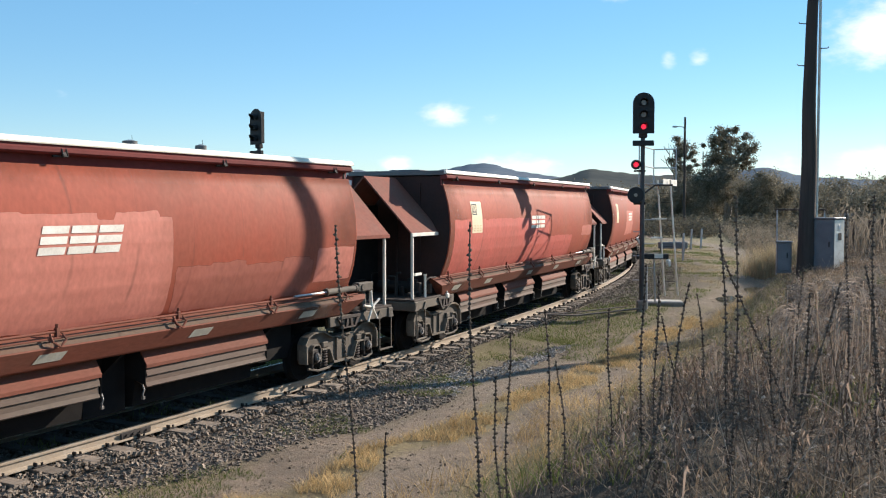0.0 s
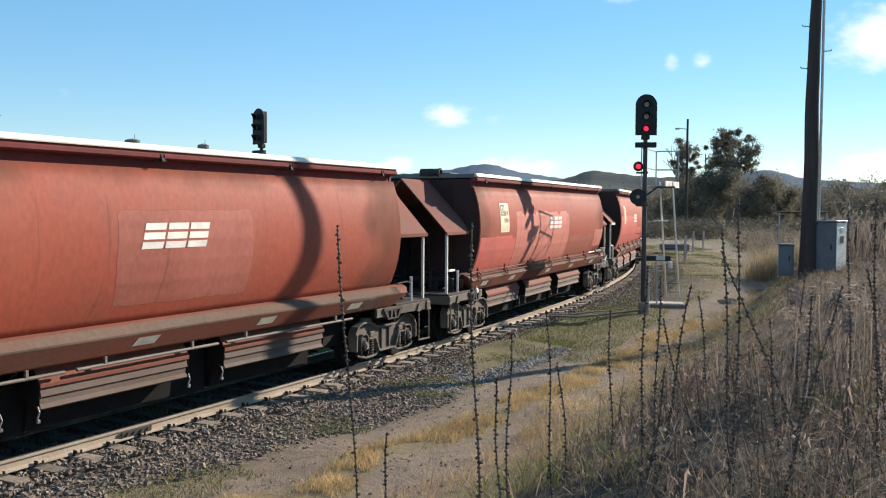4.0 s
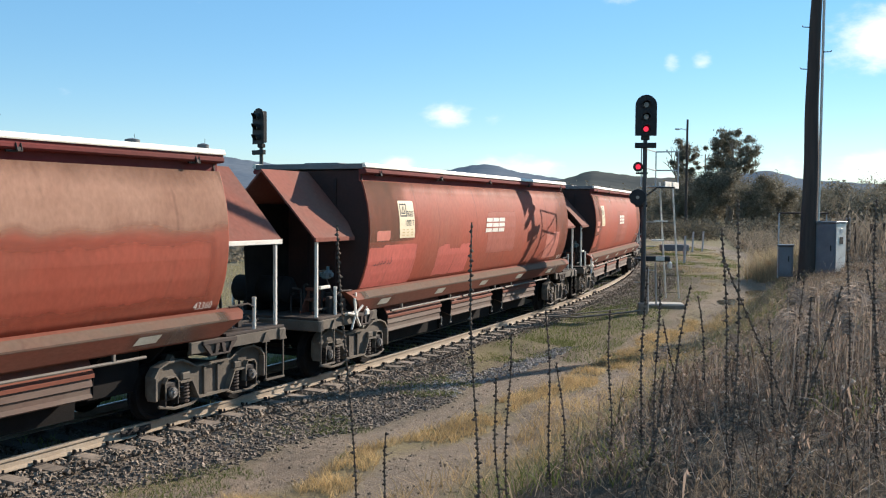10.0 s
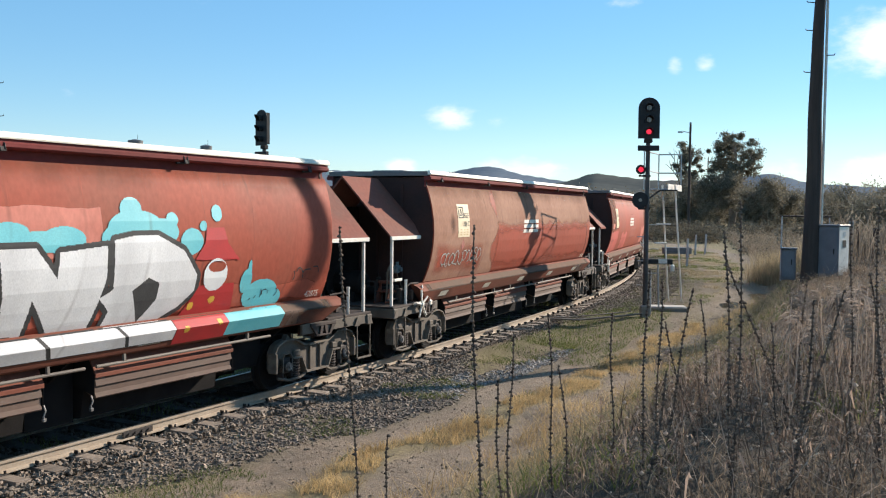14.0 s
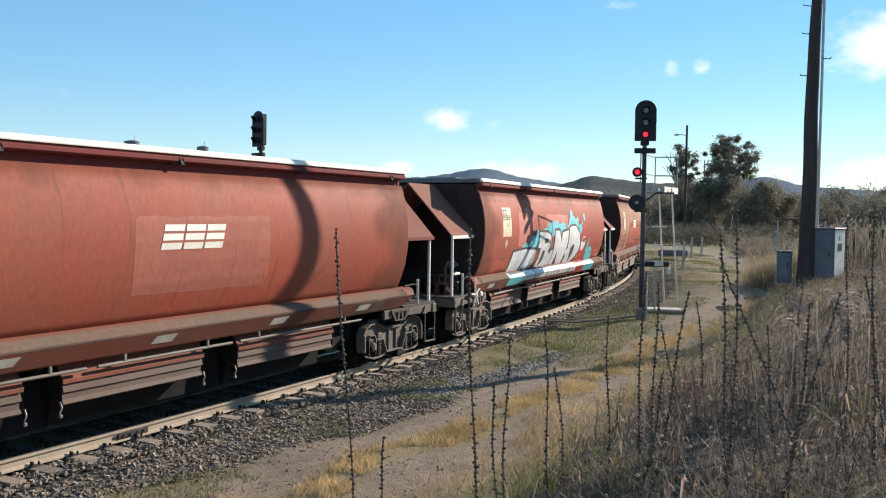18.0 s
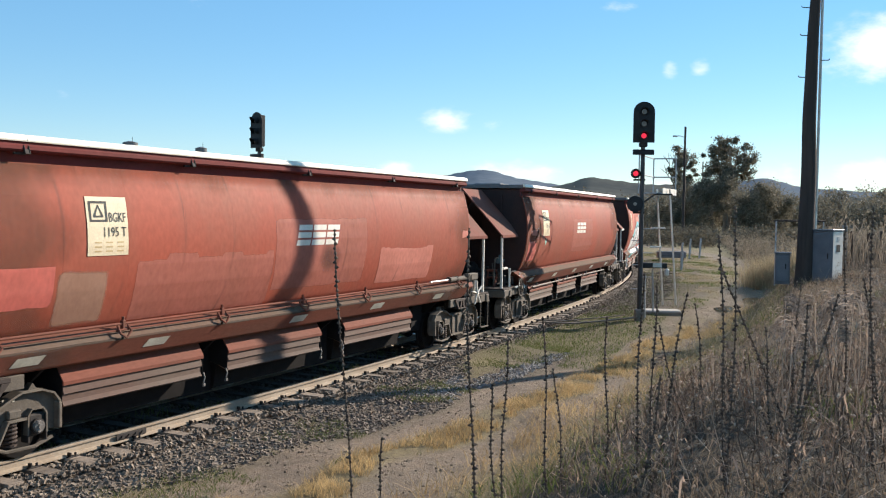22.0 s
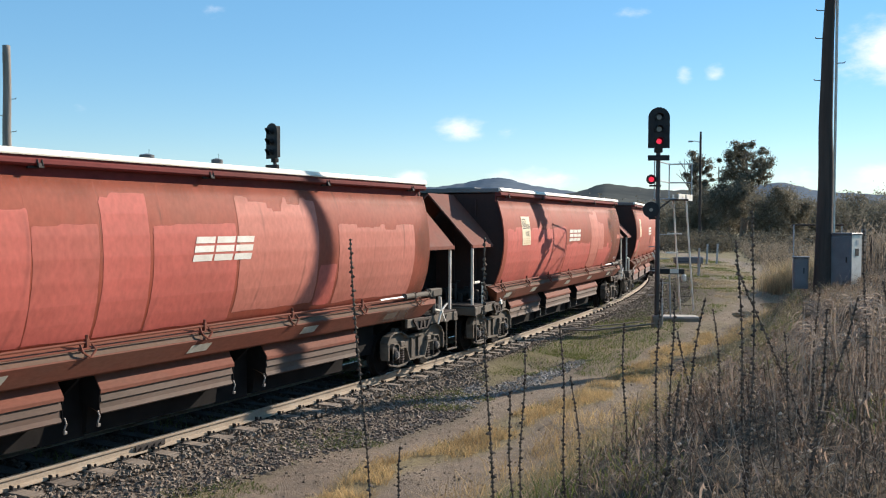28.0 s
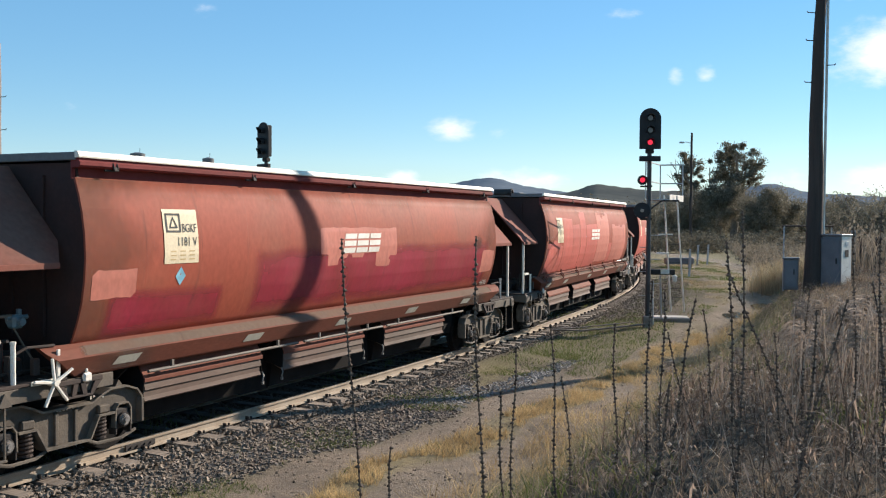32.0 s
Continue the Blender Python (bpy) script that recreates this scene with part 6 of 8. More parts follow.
    if spec.get("mural"):
        mural(w)
    for i, (a, b, z, h, m) in enumerate(spec.get("scrawls", ())):
        obj("scrawl", scrawl(a, b, z, h, M[m], k * 3 + i), None, w, "illegible spray-paint scrawl")
    if spec.get("diamond"):
        cx, cz = px + 0.36, pz - 0.19
        obj("diamond_placard", bars_mesh("diamond_placard", [[(cx, cz - .14), (cx + .11, cz), (cx, cz + .14), (cx - .11, cz)]], mat("placard paint", spec["diamond"], None, 0.5), 0.006), None, w, "small diamond-shaped placard")
    return w

RED_WAGON = "oxide red steel grain hopper wagon with a white roof edge"
SPECS = {
    -4: dict(label=RED_WAGON, pipe=1), -3: dict(label=RED_WAGON),
    -2: dict(label=RED_WAGON, pipe=1, patches=((-6.85, -5.6, 1.66, 3.85, GRIME, 1.0), (5.6, 6.85, 1.66, 3.85, GRIME, 1.0), (-1.5, 1.6, 2.0, 3.2, PALE, .12),)),
    -1: dict(label="oxide red grain hopper wagon with a white canopy edge", pipe=1, eaves=(1, 0), patches=((-6.85, -5.6, 1.66, 3.85, GRIME, 1.0), (5.6, 6.85, 1.66, 3.85, GRIME, 1.0), (-6.6, 1.35, 1.66, 3.05, PINK, .04, .08), (1.36, 4.2, 1.66, 2.45, PINK, .04, .1), (5.4, 6.8, 2.3, 2.7, PALE, .05))),
    0: dict(label="oxide red grain hopper wagon with pale faded patches on its side", pipe=1, vent=1, code=("BGKF", "1194 K"), panel=-5.3,
            patches=((-6.85, -5.6, 1.66, 3.85, GRIME, 1.0), (5.6, 6.85, 1.66, 3.85, GRIME, 1.0), (-3.9, 1.85, 1.66, 3.28, PALE, .04, .14), (-6.8, -3.9, 1.66, 2.62, PINK, .06, .12), (1.9, 5.5, 1.66, 2.5, FADED, .1, .1), (5.55, 6.8, 1.9, 2.6, PALE, .05, .1))),
    1: dict(label="oxide red grain hopper wagon, faded rectangle behind its white mark", code=("BGKF", "1203 F"), panel=-5.48, dusty=1, scrawls=((-6.7, -6.2, 2.3, .3, "black"),),
            patches=((-6.85, -4.9, 1.66, 3.85, GRIME, .9), (5.2, 6.85, 1.66, 3.85, GRIME, .9), (-6.58, -5.93, 2.66, 2.87, PALE, .03), (-6.58, -6.05, 2.45, 2.62, PALE, .03), (-6.78, -6.0, 1.83, 2.36, FRESH, .05, .1), (-1.05, 1.95, 1.85, 3.28, FADED, .02), (-6.25, -5.75, 2.95, 3.5, SMUT, 1, "oval"))),
    2: dict(label="grimy oxide red grain hopper wagon with touched-up patches", number="43355", code=("BGKF", "1202 T"), panel=-5.55, dusty=1, scrawls=((-6.6, -5.8, 2.2, .2, "black"),),
            patches=((-6.85, -4.9, 1.66, 3.85, GRIME, .9), (5.3, 6.85, 1.66, 3.85, GRIME, .9), (-6.86, -4.6, 2.6, 3.85, GRIME, .5), (-6.85, -4.62, 1.64, 2.55, PINK, .05, .06), (-6.58, -5.95, 2.6, 2.84, PALE, .03), (-3.5, -1.5, 1.7, 2.5, PINK, .1, .15), (-0.44, 1.75, 2.1, 3.25, FADED, .02), (4.66, 6.0, 1.75, 2.62, PALE, .05, .1))),
    3: dict(label="brown-stained grain hopper wagon with white canopy edges and faint scrawls", eaves=(1, 1), number="43360", dusty=1, scrawls=((-6.3, -5.0, 2.15, .42, "teal"), (-5.0, -3.8, 2.2, .42, "teal")), code=("BGKF", "1106 C"), panel=-5.44, diamond=(0.45, 0.16, 0.13),
            patches=((-6.85, -2.6, 1.66, 3.86, STAIN, -.4), (-2.7, 6.85, 2.75, 3.86, STAIN, -.4), (-2.9, 6.7, 1.66, 3.0, WORN, .35), (-6.85, -3.4, 1.6, 2.7, WORN, .6), (-5.95, -5.5, 2.6, 3.35, SMUT, 1, "oval"), (0.63, 1.03, 3.26, 3.56, SMUT, 1, "oval"))),
    4: dict(label="oxide red grain hopper wagon with a large painted side mural", eaves=(1, 1), mural=1, number="42875", code=("BGKF", "1121"), panel=-5.43, dusty=1, diamond=(0.62, 0.5, 0.36),
            patches=((-4.0, -2.7, 2.3, 3.6, PALE, .1, .3), (-1.2, 1.45, 2.6, 3.32, PALE, .03), (-6.6, 6.6, 1.64, 2.1, FRESH, .3), (-6.85, -5.6, 1.66, 3.85, GRIME, .7))),
    5: dict(label="oxide red grain hopper wagon with handbrake wheel and green placard", wheel=1, scrawls=((-6.64, -5.86, 2.15, .16, "black"), (-6.5, -6.0, 2.0, .12, "black")), code=("BGKF", "1201 K"), panel=-5.11, dusty=1, diamond=(0.35, 0.62, 0.5),
            patches=((-6.85, -5.0, 1.66, 3.85, GRIME, .9), (5.3, 6.85, 1.66, 3.85, GRIME, .9), (-6.41, -5.74, 2.67, 2.88, PALE, .03), (-6.65, -5.76, 1.9, 2.55, PINK, .08, .1), (-5.95, -5.05, 2.4, 3.2, SMUT, 1, "oval"), (-1.12, 2.05, 2.0, 3.22, FADED, .02))),
    6: dict(label="oxide red grain hopper wagon with a dark smear below its mark", pipe=1, vent=1, code=("BGKF", "1195 T"), panel=-5.36, dusty=1,
            patches=((-6.85, -5.4, 1.66, 3.85, GRIME, .9), (5.6, 6.85, 1.66, 3.85, GRIME, 1.0), (-6.85, -5.85, 2.0, 2.56, PINK, .05, .05), (-5.85, -4.9, 1.7, 2.5, STAIN, .1), (-4.45, -1.2, 1.68, 2.68, FADED, .05, .12), (-1.2, 1.9, 1.9, 3.2, FADED, .05), (0.1, 1.05, 2.05, 2.8, SMUT, .8, "oval"), (2.45, 4.9, 1.8, 2.62, PALE, .06, .1), (6.42, 6.8, 2.7, 2.92, PALE, .03))),
    7: dict(label="oxide red grain hopper wagon with streaky pale patches", pipe=1, number="43319", code=("BGKF", "1210 J"), panel=-5.36,
            patches=((-6.6, -0.85, 1.66, 3.2, PINK, .05, .14), (-0.85, 2.25, 1.66, 2.7, PINK, .15, .2), (3.4, 5.6, 1.66, 2.6, PINK, .15, .2), (4.9, 6.84, 1.7, 3.8, GRIME, .5), (2.3, 3.4, 1.7, 3.8, PALE, .08, .25), (3.4, 4.2, 2.3, 3.4, PALE, .05, .12), (4.7, 5.5, 2.9, 3.6, SMUT, 1, "oval"), (6.28, 6.8, 2.67, 2.84, PALE, .03))),
    8: dict(label="pinkish faded grain hopper wagon, scrawled code panel", pipe=1, vent=1, code=("BGKF", "1173 X"), panel=-5.53, scrawls=((-5.45, -4.85, 2.76, .14, "black"),),
            patches=((-6.85, -5.6, 1.66, 3.85, GRIME, 1.0), (5.9, 6.85, 1.66, 3.85, GRIME, .8), (-6.7, -4.75, 1.7, 2.8, PINK, .1, .2), (-4.74, -3.4, 1.7, 3.5, PINK, .05, .12), (-3.41, -2.32, 1.7, 3.3, PINK, .05, .06), (-2.3, -1.4, 1.7, 3.72, PINK, .05, .15), (-1.38, 0.45, 1.7, 3.3, PINK, .05, .06), (0.49, 2.7, 1.8, 3.75, PALE, .06, .28), (2.7, 3.3, 1.75, 2.6, PINK, .05, .1), (3.33, 6.2, 1.75, 3.3, PALE, .05, .15))),
    9: dict(label="oxide red grain hopper wagon with purplish patches and a blue placard", number="43292", code=("BGKF", "1181 V"), panel=-5.4, diamond=(0.25, 0.55, 0.68),
            patches=((-6.85, -5.5, 1.66, 3.85, GRIME, .9), (5.7, 6.85, 1.66, 3.85, GRIME, .9), (-3.4, 6.5, 1.6, 2.95, MAROON, .35), (-6.5, -3.9, 1.6, 2.4, MAROON, .25), (-1.36, 1.55, 2.3, 3.2, PALE, .03, -.4), (6.0, 6.8, 2.0, 2.6, PALE, .05), (5.45, 6.1, 2.5, 3.05, SMUT, 1, "oval"), (-6.75, -5.9, 2.2, 2.64, PALE, .05))),
    10: dict(label=RED_WAGON, pipe=1, vent=1),
}
for _k, _spec in SPECS.items():
    wagon(_k, _spec)


# ---------------------------------------------------------------- signals, poles and line-side things


def glow(name, col, strength):
    m = bpy.data.materials.new(name)
    m.use_nodes = True
    b = m.node_tree.nodes["Principled BSDF"]
    b.inputs["Base Color"].default_value = (*col, 1)
    b.inputs["Emission Color"].default_value = (*col, 1)
    b.inputs["Emission Strength"].default_value = strength
    b.inputs["Roughness"].default_value = 0.2
    return m


LENS_RED = glow("lit red lens", (0.85, 0.02, 0.06), 0.75)
LENS_OFF = mat("dark unlit lens", (0.30, 0.28, 0.25), (0.22, 0.2, 0.18), 0.12, bump=0, spec=0.6)


def hood_mesh(r, depth):
    bm = B()
    n = 18
    for j in range(n + 1):
        a = radians(-40) + radians(260) * j / n
        d = depth * (0.55 + 0.45 * max(0.0, math.sin(a)))
        for rr, y in ((r, 0), (r, -d), (r + .014, -d), (r + .014, 0)):
            bm.verts.new((rr * math.cos(a), y, rr * math.sin(a)))
    bm.verts.ensure_lookup_table()
    for j in range(n):
        v = bm.verts[4 * j:4 * j + 8]
        for e in range(4):
            bm.faces.new((v[e], v[(e + 1) % 4], v[4 + (e + 1) % 4], v[4 + e]))
    return mesh("hood", bm, M["black_paint"])


HOOD = hood_mesh(0.125, 0.3)
LENS_SHAPE = {m: mesh("lens", rod(B(), (0, 0.0, 0), (0, -0.03, 0), 0.088, 20), m) for m in (LENS_RED, LENS_OFF)}


def light_signal(name, label, place, head_z, turn, lit):
    """Colour-light signal: mast, round-topped board, three hooded lamps."""
    sg = tagged(new(name), label, "railway signal", "signals")
    sg.matrix_basis = Matrix.Translation(place) @ Matrix.Rotation(turn, 4, "Z") @ Matrix.Scale(0.955, 4)
    bm = rod(B(), (0, 0, 0), (0, 0, head_z + .2), 0.088, 14, 0.075)
    part("mast", bm, M["mast_grey"], sg, "dark grey steel mast")
    part("mast_foot", box(B(), -0.17, 0.17, -0.17, 0.17, -0.15, 0.3, 0.04), M["old_concrete"], sg, "brown concrete footing")
    bm = B()
    pts = [(-0.365, 0), (0.365, 0)] + [(0.365 * math.cos(a), 1.04 + 0.365 * math.sin(a)) for a in np.linspace(0, math.pi, 19)]
    extrude_xz(bm, [(x, head_z + z) for x, z in pts], -0.16, -0.135)
    board = part("backboard", bm, M["black_paint"], sg, "black round-topped backboard")
    part("lamp_case", box(B(), -0.17, 0.17, -0.133, 0.16, head_z + .06, head_z + 1.3, 0.03), M["black_paint"], sg)
    for i in range(3):
        z = head_z + 0.23 + i * 0.415
        on = lit and i == 0
        obj("hood", HOOD, None, board, m=Matrix.Translation((0, -.162, z)))
        obj("lens", LENS_SHAPE[LENS_RED if on else LENS_OFF], None, board, "glowing red lens" if on else "unlit lens", Matrix.Translation((0, -.162, z)))
    part("number_box", box(B(), -0.36, 0.36, -0.2, -0.05, head_z - 0.42, head_z - 0.24, 0.015), M["black_paint"], sg, "small black route box")
    part("head_bracket", box(B(), -0.14, 0.14, -0.1, 0.1, head_z - 0.14, head_z + 0.02, 0.02), M["dark_steel"], sg)
    return sg


SIG_A = Vector((6.61, 31.15, -0.05))
SIG_B = Vector((-6.95, 35.6, -1.0))
near_signal = light_signal("near_signal", "tall black colour-light signal showing red beside the track", SIG_A, 6.07, radians(-6), True)
light_signal("far_signal", "black colour-light signal beyond the train, lamps unlit", SIG_B, 7.0, radians(-42), False)


def extra_lamps(sg):
    bm = rod(B(), (-0.25, -0.2, 5.0), (-0.25, -0.17, 5.0), 0.17, 20)
    lamp = part("lower_lamp", rod(bm, (-0.25, -0.17, 5.0), (-0.25, 0.1, 5.0), 0.12, 14), M["black_paint"], sg, "small round lower lamp")
    obj("lens", LENS_SHAPE[LENS_RED], None, lamp, "glowing red lens", Matrix.Translation((-0.25, -0.201, 5.0)))
    obj("hood", HOOD, None, lamp, m=Matrix.Translation((-0.25, -0.2, 5.0)) @ Matrix.Scale(0.95, 4))
    bm = rod(B(), (-0.25, -0.2, 3.95), (-0.25, -0.16, 3.95), 0.28, 26)
    disc = part("shunt_lamp", rod(bm, (-0.25, -0.17, 3.95), (-0.25, 0.12, 3.95), 0.16, 16), M["black_paint"], sg, "round black lamp disc, unlit")
    obj("lens", LENS_SHAPE[LENS_OFF], None, disc, "unlit lens", Matrix.Translation((-0.25, -0.2, 3.95)) @ Matrix.Scale(0.7, 4))
    part("lamp_arm", box(B(), -0.3, 0.1, -0.06, 0.06, 3.62, 3.7, 0.01), M["dark_steel"], sg)
    part("lamp_arm", box(B(), -0.3, 0.1, -0.06, 0.06, 4.76, 4.82, 0.01), M["dark_steel"], sg)
    # maintenance platform with rails, and its ladder
    lie = Matrix.Translation((0.7, 0.2, 0)) @ Matrix.Rotation(radians(67.6), 4, "Z")
    part("platform", box(B(), 0.0, 1.84, 0.0, 0.83, 4.32, 4.36, 0.006, lie), M["galv"], sg)
    part("toe_board", box(B(), 0.0, 1.84, -0.035, -0.004, 4.30, 4.52, 0.006, lie), M["white"], sg, "white painted toe board")
    for z in (5.0, 5.68):
        bm = bent(B(), [tuple(lie @ Vector(p)) for p in ((0.0, 0.83, z + .02), (0.9, 0.83, z), (1.84, 0.83, z - .02), (1.84, 0.0, z - .03))], 0.024, 6)
        part("guard_rail", bm, M["galv"], sg)
    for u, v in ((0.0, 0.83), (1.84, 0.83), (1.84, 0.0)):
        part("guard_post", rod(B(), tuple(lie @ Vector((u, v, 4.34))), tuple(lie @ Vector((u, v, 5.69))), 0.024, 6), M["galv"], sg)
    part("platform_bracket", bent(B(), [(0.05, 0.05, 4.0), (0.45, 0.15, 4.3), (1.05, 0.15, 4.3)], 0.03, 6), M["dark_steel"], sg)
    for x0, x1 in ((0.60, 0.94), (1.04, 1.40)):
        part("ladder_stile", rod(B(), (x0, 0.75, 4.5), (x1, 1.15, 0.36), 0.032, 6), M["white"], sg, "pale galvanised ladder stile")
    for i in range(13):
        u = 0.04 + i * 0.076
        a = Vector((0.60, 0.75, 4.5)).lerp(Vector((0.94, 1.15, 0.36)), u)
        b = Vector((1.04, 0.75, 4.5)).lerp(Vector((1.40, 1.15, 0.36)), u)
        part("rung", rod(B(), a, b, 0.009, 6), M["dark_steel"], sg)
    for i in range(6):
        part("foot_rung", rod(B(), (0.05, 0, 1.0 + i * 0.42), (0.42 if i % 2 else -0.3, 0.02, 1.0 + i * 0.42), 0.014, 6), M["galv"], sg)
    for z, x0, x1 in ((3.1, 0.42, 0.9), (2.43, 0.36, 0.78)):
        part("step_plate", box(B(), x0, x1, 0.55, 0.85, z, z + 0.045, 0.006), M["white"], sg, "pale painted step plate")
    part("junction_box", box(B(), -0.15, 0.95, 0.2, 0.45, 1.72, 1.9, 0.02), M["black_paint"], sg, "long black cable box")
    part("notice_plate", box(B(), 0.45, 0.75, 0.185, 0.197, 1.75, 1.9, 0.004), M["white"], sg, "white notice plate")
    part("notice_plate", box(B(), 0.1, 0.16, -0.02, 0.1, 1.95, 2.25, 0.01, Matrix.Rotation(-0.5, 4, "Y") @ Matrix.Translation((0.9, 0, 0))), M["white"], sg)
    part("lamp_globe", box(B(), 0.86, 1.02, 0.2, 0.34, 1.45, 1.72, 0.05), M["white"], sg, "small white cowl")
    part("guard_stake", rod(B(), (0.17, -0.1, 0.0), (0.15, -0.1, 1.5), 0.035, 8), M["galv"], sg)
    part("guard_stake", rod(B(), (0.5, 0.3, 0.2), (0.45, 0.3, 1.7), 0.03, 8), M["galv"], sg)


extra_lamps(near_signal)

pad = tagged(new("ladder_base"), "pale concrete slab under the signal ladder", "concrete slab")
pad.matrix_basis = Matrix.Translation((7.72, 32.9, float(ground_z(7.72, 32.9)))) @ Matrix.Rotation(radians(-6), 4, "Z")
part("slab", box(B(), -0.62, 0.68, -0.35, 0.4, -0.3, 0.19, 0.03), M["concrete"], pad)
part("kerb_edge", box(B(), -0.62, 0.72, -0.42, -0.355, -0.3, 0.15, 0.02), M["old_concrete"], pad)


def conduit():
    pts = [on_line(13.6, 1.3, -0.1), on_line(14.2, 2.1, -0.16), on_line(14.9, 2.9, -0.1), Vector((6.5, 31.0, -0.03))]
    ob = tagged(new("cable_conduit", mesh("cable_conduit", bent(B(), pts, 0.03, 8), M["timber"])), "brown cable conduit running from the track to the signal", "conduit")
    ob2 = tagged(new("cable_conduit", mesh("cable_conduit", bent(B(), [p + Vector((-.3, .5, 0.02)) for p in pts], 0.02, 8), M["timber"])), "brown cable conduit running from the track to the signal", "conduit")
    return ob, ob2


conduit()
POLE = Vector((10.55, 27.3, 0))
POLE.z = float(ground_z(POLE.x, POLE.y)) - 0.1


def tapered_pole(name, label, base, height, r0, r1, lean, category="power pole", sides=16, wood="pole_wood"):
    p = tagged(new(name), label, category, "poles")
    p.matrix_basis = Matrix.Translation(base)
    bm = B()
    rows = []
    n = 28
    for i in range(n + 1):
        z = height * i / n
        r = r0 + (r1 - r0) * i / n
        c = Vector((lean * z + 0.018 * math.sin(z * 0.8) + 0.008 * math.sin(z * 2.3), 0.0, z))
        rows.append([bm.verts.new(c + Vector((r * (1 + .05 * math.sin(3 * a + z)) * math.cos(a), r * math.sin(a), 0))) for a in np.linspace(0, 2 * math.pi, sides + 1)[:-1]])
    for a, b in zip(rows, rows[1:]):
        for j in range(sides):
            bm.faces.new((a[j], a[(j + 1) % sides], b[(j + 1) % sides], b[j]))
    bm.faces.new(rows[-1])
    part("timber_shaft", bm, M[wood], p, smooth=True)
    return p


pole = tapered_pole("power_pole", "tall dark timber power pole on the weedy bank", POLE, 12.2, 0.25, 0.098, 0.013)
# cable pipe, kept white and proud to draw the pole's sunlit edge too
part("conduit_pipe", bent(B(), [(0.33, 0.06, 1.35), (0.335, 0.06, 3.3), (0.345, 0.06, 6.0), (0.35, 0.06, 9.4)], 0.042, 8), M["white"], pole, "white cable pipe that also paints the pole's sunlit edge")
for z in (6.1, 6.6, 7.3, 8.1):
    sgn = -1 if int(z * 10) % 2 else 1
    part("step_peg", bent(B(), [(0.02 * z + sgn * 0.2, 0, z), (0.02 * z + sgn * 0.42, 0, z + .01), (0.02 * z + sgn * 0.44, 0, z + .05)], 0.014, 6), M["dark_steel"], pole)


def cabinet(label, place, turn, w, d, h, pale):
    c = tagged(new("equipment_cabinet"), label, "cabinet")
    c.matrix_basis = Matrix.Translation(place) @ Matrix.Rotation(radians(turn), 4, "Z")
    part("case", box(B(), -w / 2, w / 2, -d / 2, d / 2, 0, h, 0.015), M["cabinet"], c)
    if pale:
        part("side_panel", box(B(), w / 2 + .002, w / 2 + .006, -d / 2 + .02, d / 2 - .02, 0.05, h - .02, 0.001), M["white"], c, "white side panel")
    door = part("door", box(B(), -w / 2 + .04, w / 2 - .04, -d / 2 - .022, -d / 2 - .002, 0.08, h - .08, 0.008), M["cabinet"], c)
    part("handle", box(B(), w / 2 - .14, w / 2 - .11, -d / 2 - .05, -d / 2 - .022, h * .5, h * .5 + .16, 0.006), M["dark_steel"], door)
    part("lid", box(B(), -w / 2 - .03, w / 2 + .03, -d / 2 - .04, d / 2 + .03, h + .001, h + .045, 0.01), M["cabinet"], c)
    if pale:
        part("side_label", box(B(), w / 2 + .008, w / 2 + .016, -0.1, 0.12, h * .62, h * .75, 0.002), M["dark_steel"], c)
        part("side_label", box(B(), w / 2 + .008, w / 2 + .016, -0.05, 0.1, h * .82, h * .9, 0.002), M["galv"], c)
    return c


cabinet("grey steel equipment cabinet beside the timber pole", (POLE.x + 0.60, POLE.y - 0.1, POLE.z + 0.08), -47, 0.68, 0.66, 1.6, True)
cabinet("small pale grey cabinet beside the timber pole", (POLE.x - 0.47, POLE.y + 0.4, POLE.z + 0.08), -20, 0.42, 0.34, 0.9, False)


def pipe_frame():
    f = tagged(new("pipe_frame"), "thin weathered pipe frame behind the pole", "frame")
    f.matrix_basis = Matrix.Translation((POLE.x - 0.55, POLE.y + 0.8, POLE.z))
    part("upright", rod(B(), (0, 0, 0), (0, 0, 1.95), 0.024, 8), M["galv"], f)
    part("upright", rod(B(), (1.5, 0.2, 0), (1.5, 0.2, 1.95), 0.024, 8), M["galv"], f)
    part("crossbar", rod(B(), (-0.05, 0, 1.95), (1.55, 0.2, 1.95), 0.03, 8), M["pole_wood"], f)


pipe_frame()
lp = Vector((-15.2, 31.5, -1.1))
left_pole = tapered_pole("timber_pole", "weathered timber pole beyond the train, pegs on its sides", lp, 10.3, 0.17, 0.125, 0.0, wood="grey_pole")
for i in range(7):
    sgn = -1 if i % 2 else 1
    z = 5.2 + i * 0.55
    part("step_peg", bent(B(), [(sgn * 0.1, 0, z), (sgn * 0.3, 0, z + .01), (sgn * 0.32, 0, z + .05)], 0.012, 6), M["dark_steel"], left_pole)
lamp_pole = tapered_pole("lamp_pole", "slim distant pole with a street lamp on a short arm", Vector((36.7, 143, -0.5)), 17.6, 0.24, 0.16, 0.0, "lamp post", 8)
part("lamp_arm", bent(B(), [(0, 0, 16.0), (-0.9, -0.1, 16.2), (-1.4, -0.1, 16.1)], 0.06, 6), M["galv"], lamp_pole)
part("lamp_head", box(B(), -1.9, -1.2, -0.25, 0.05, 16.0, 16.25, 0.06), M["galv"], lamp_pole)


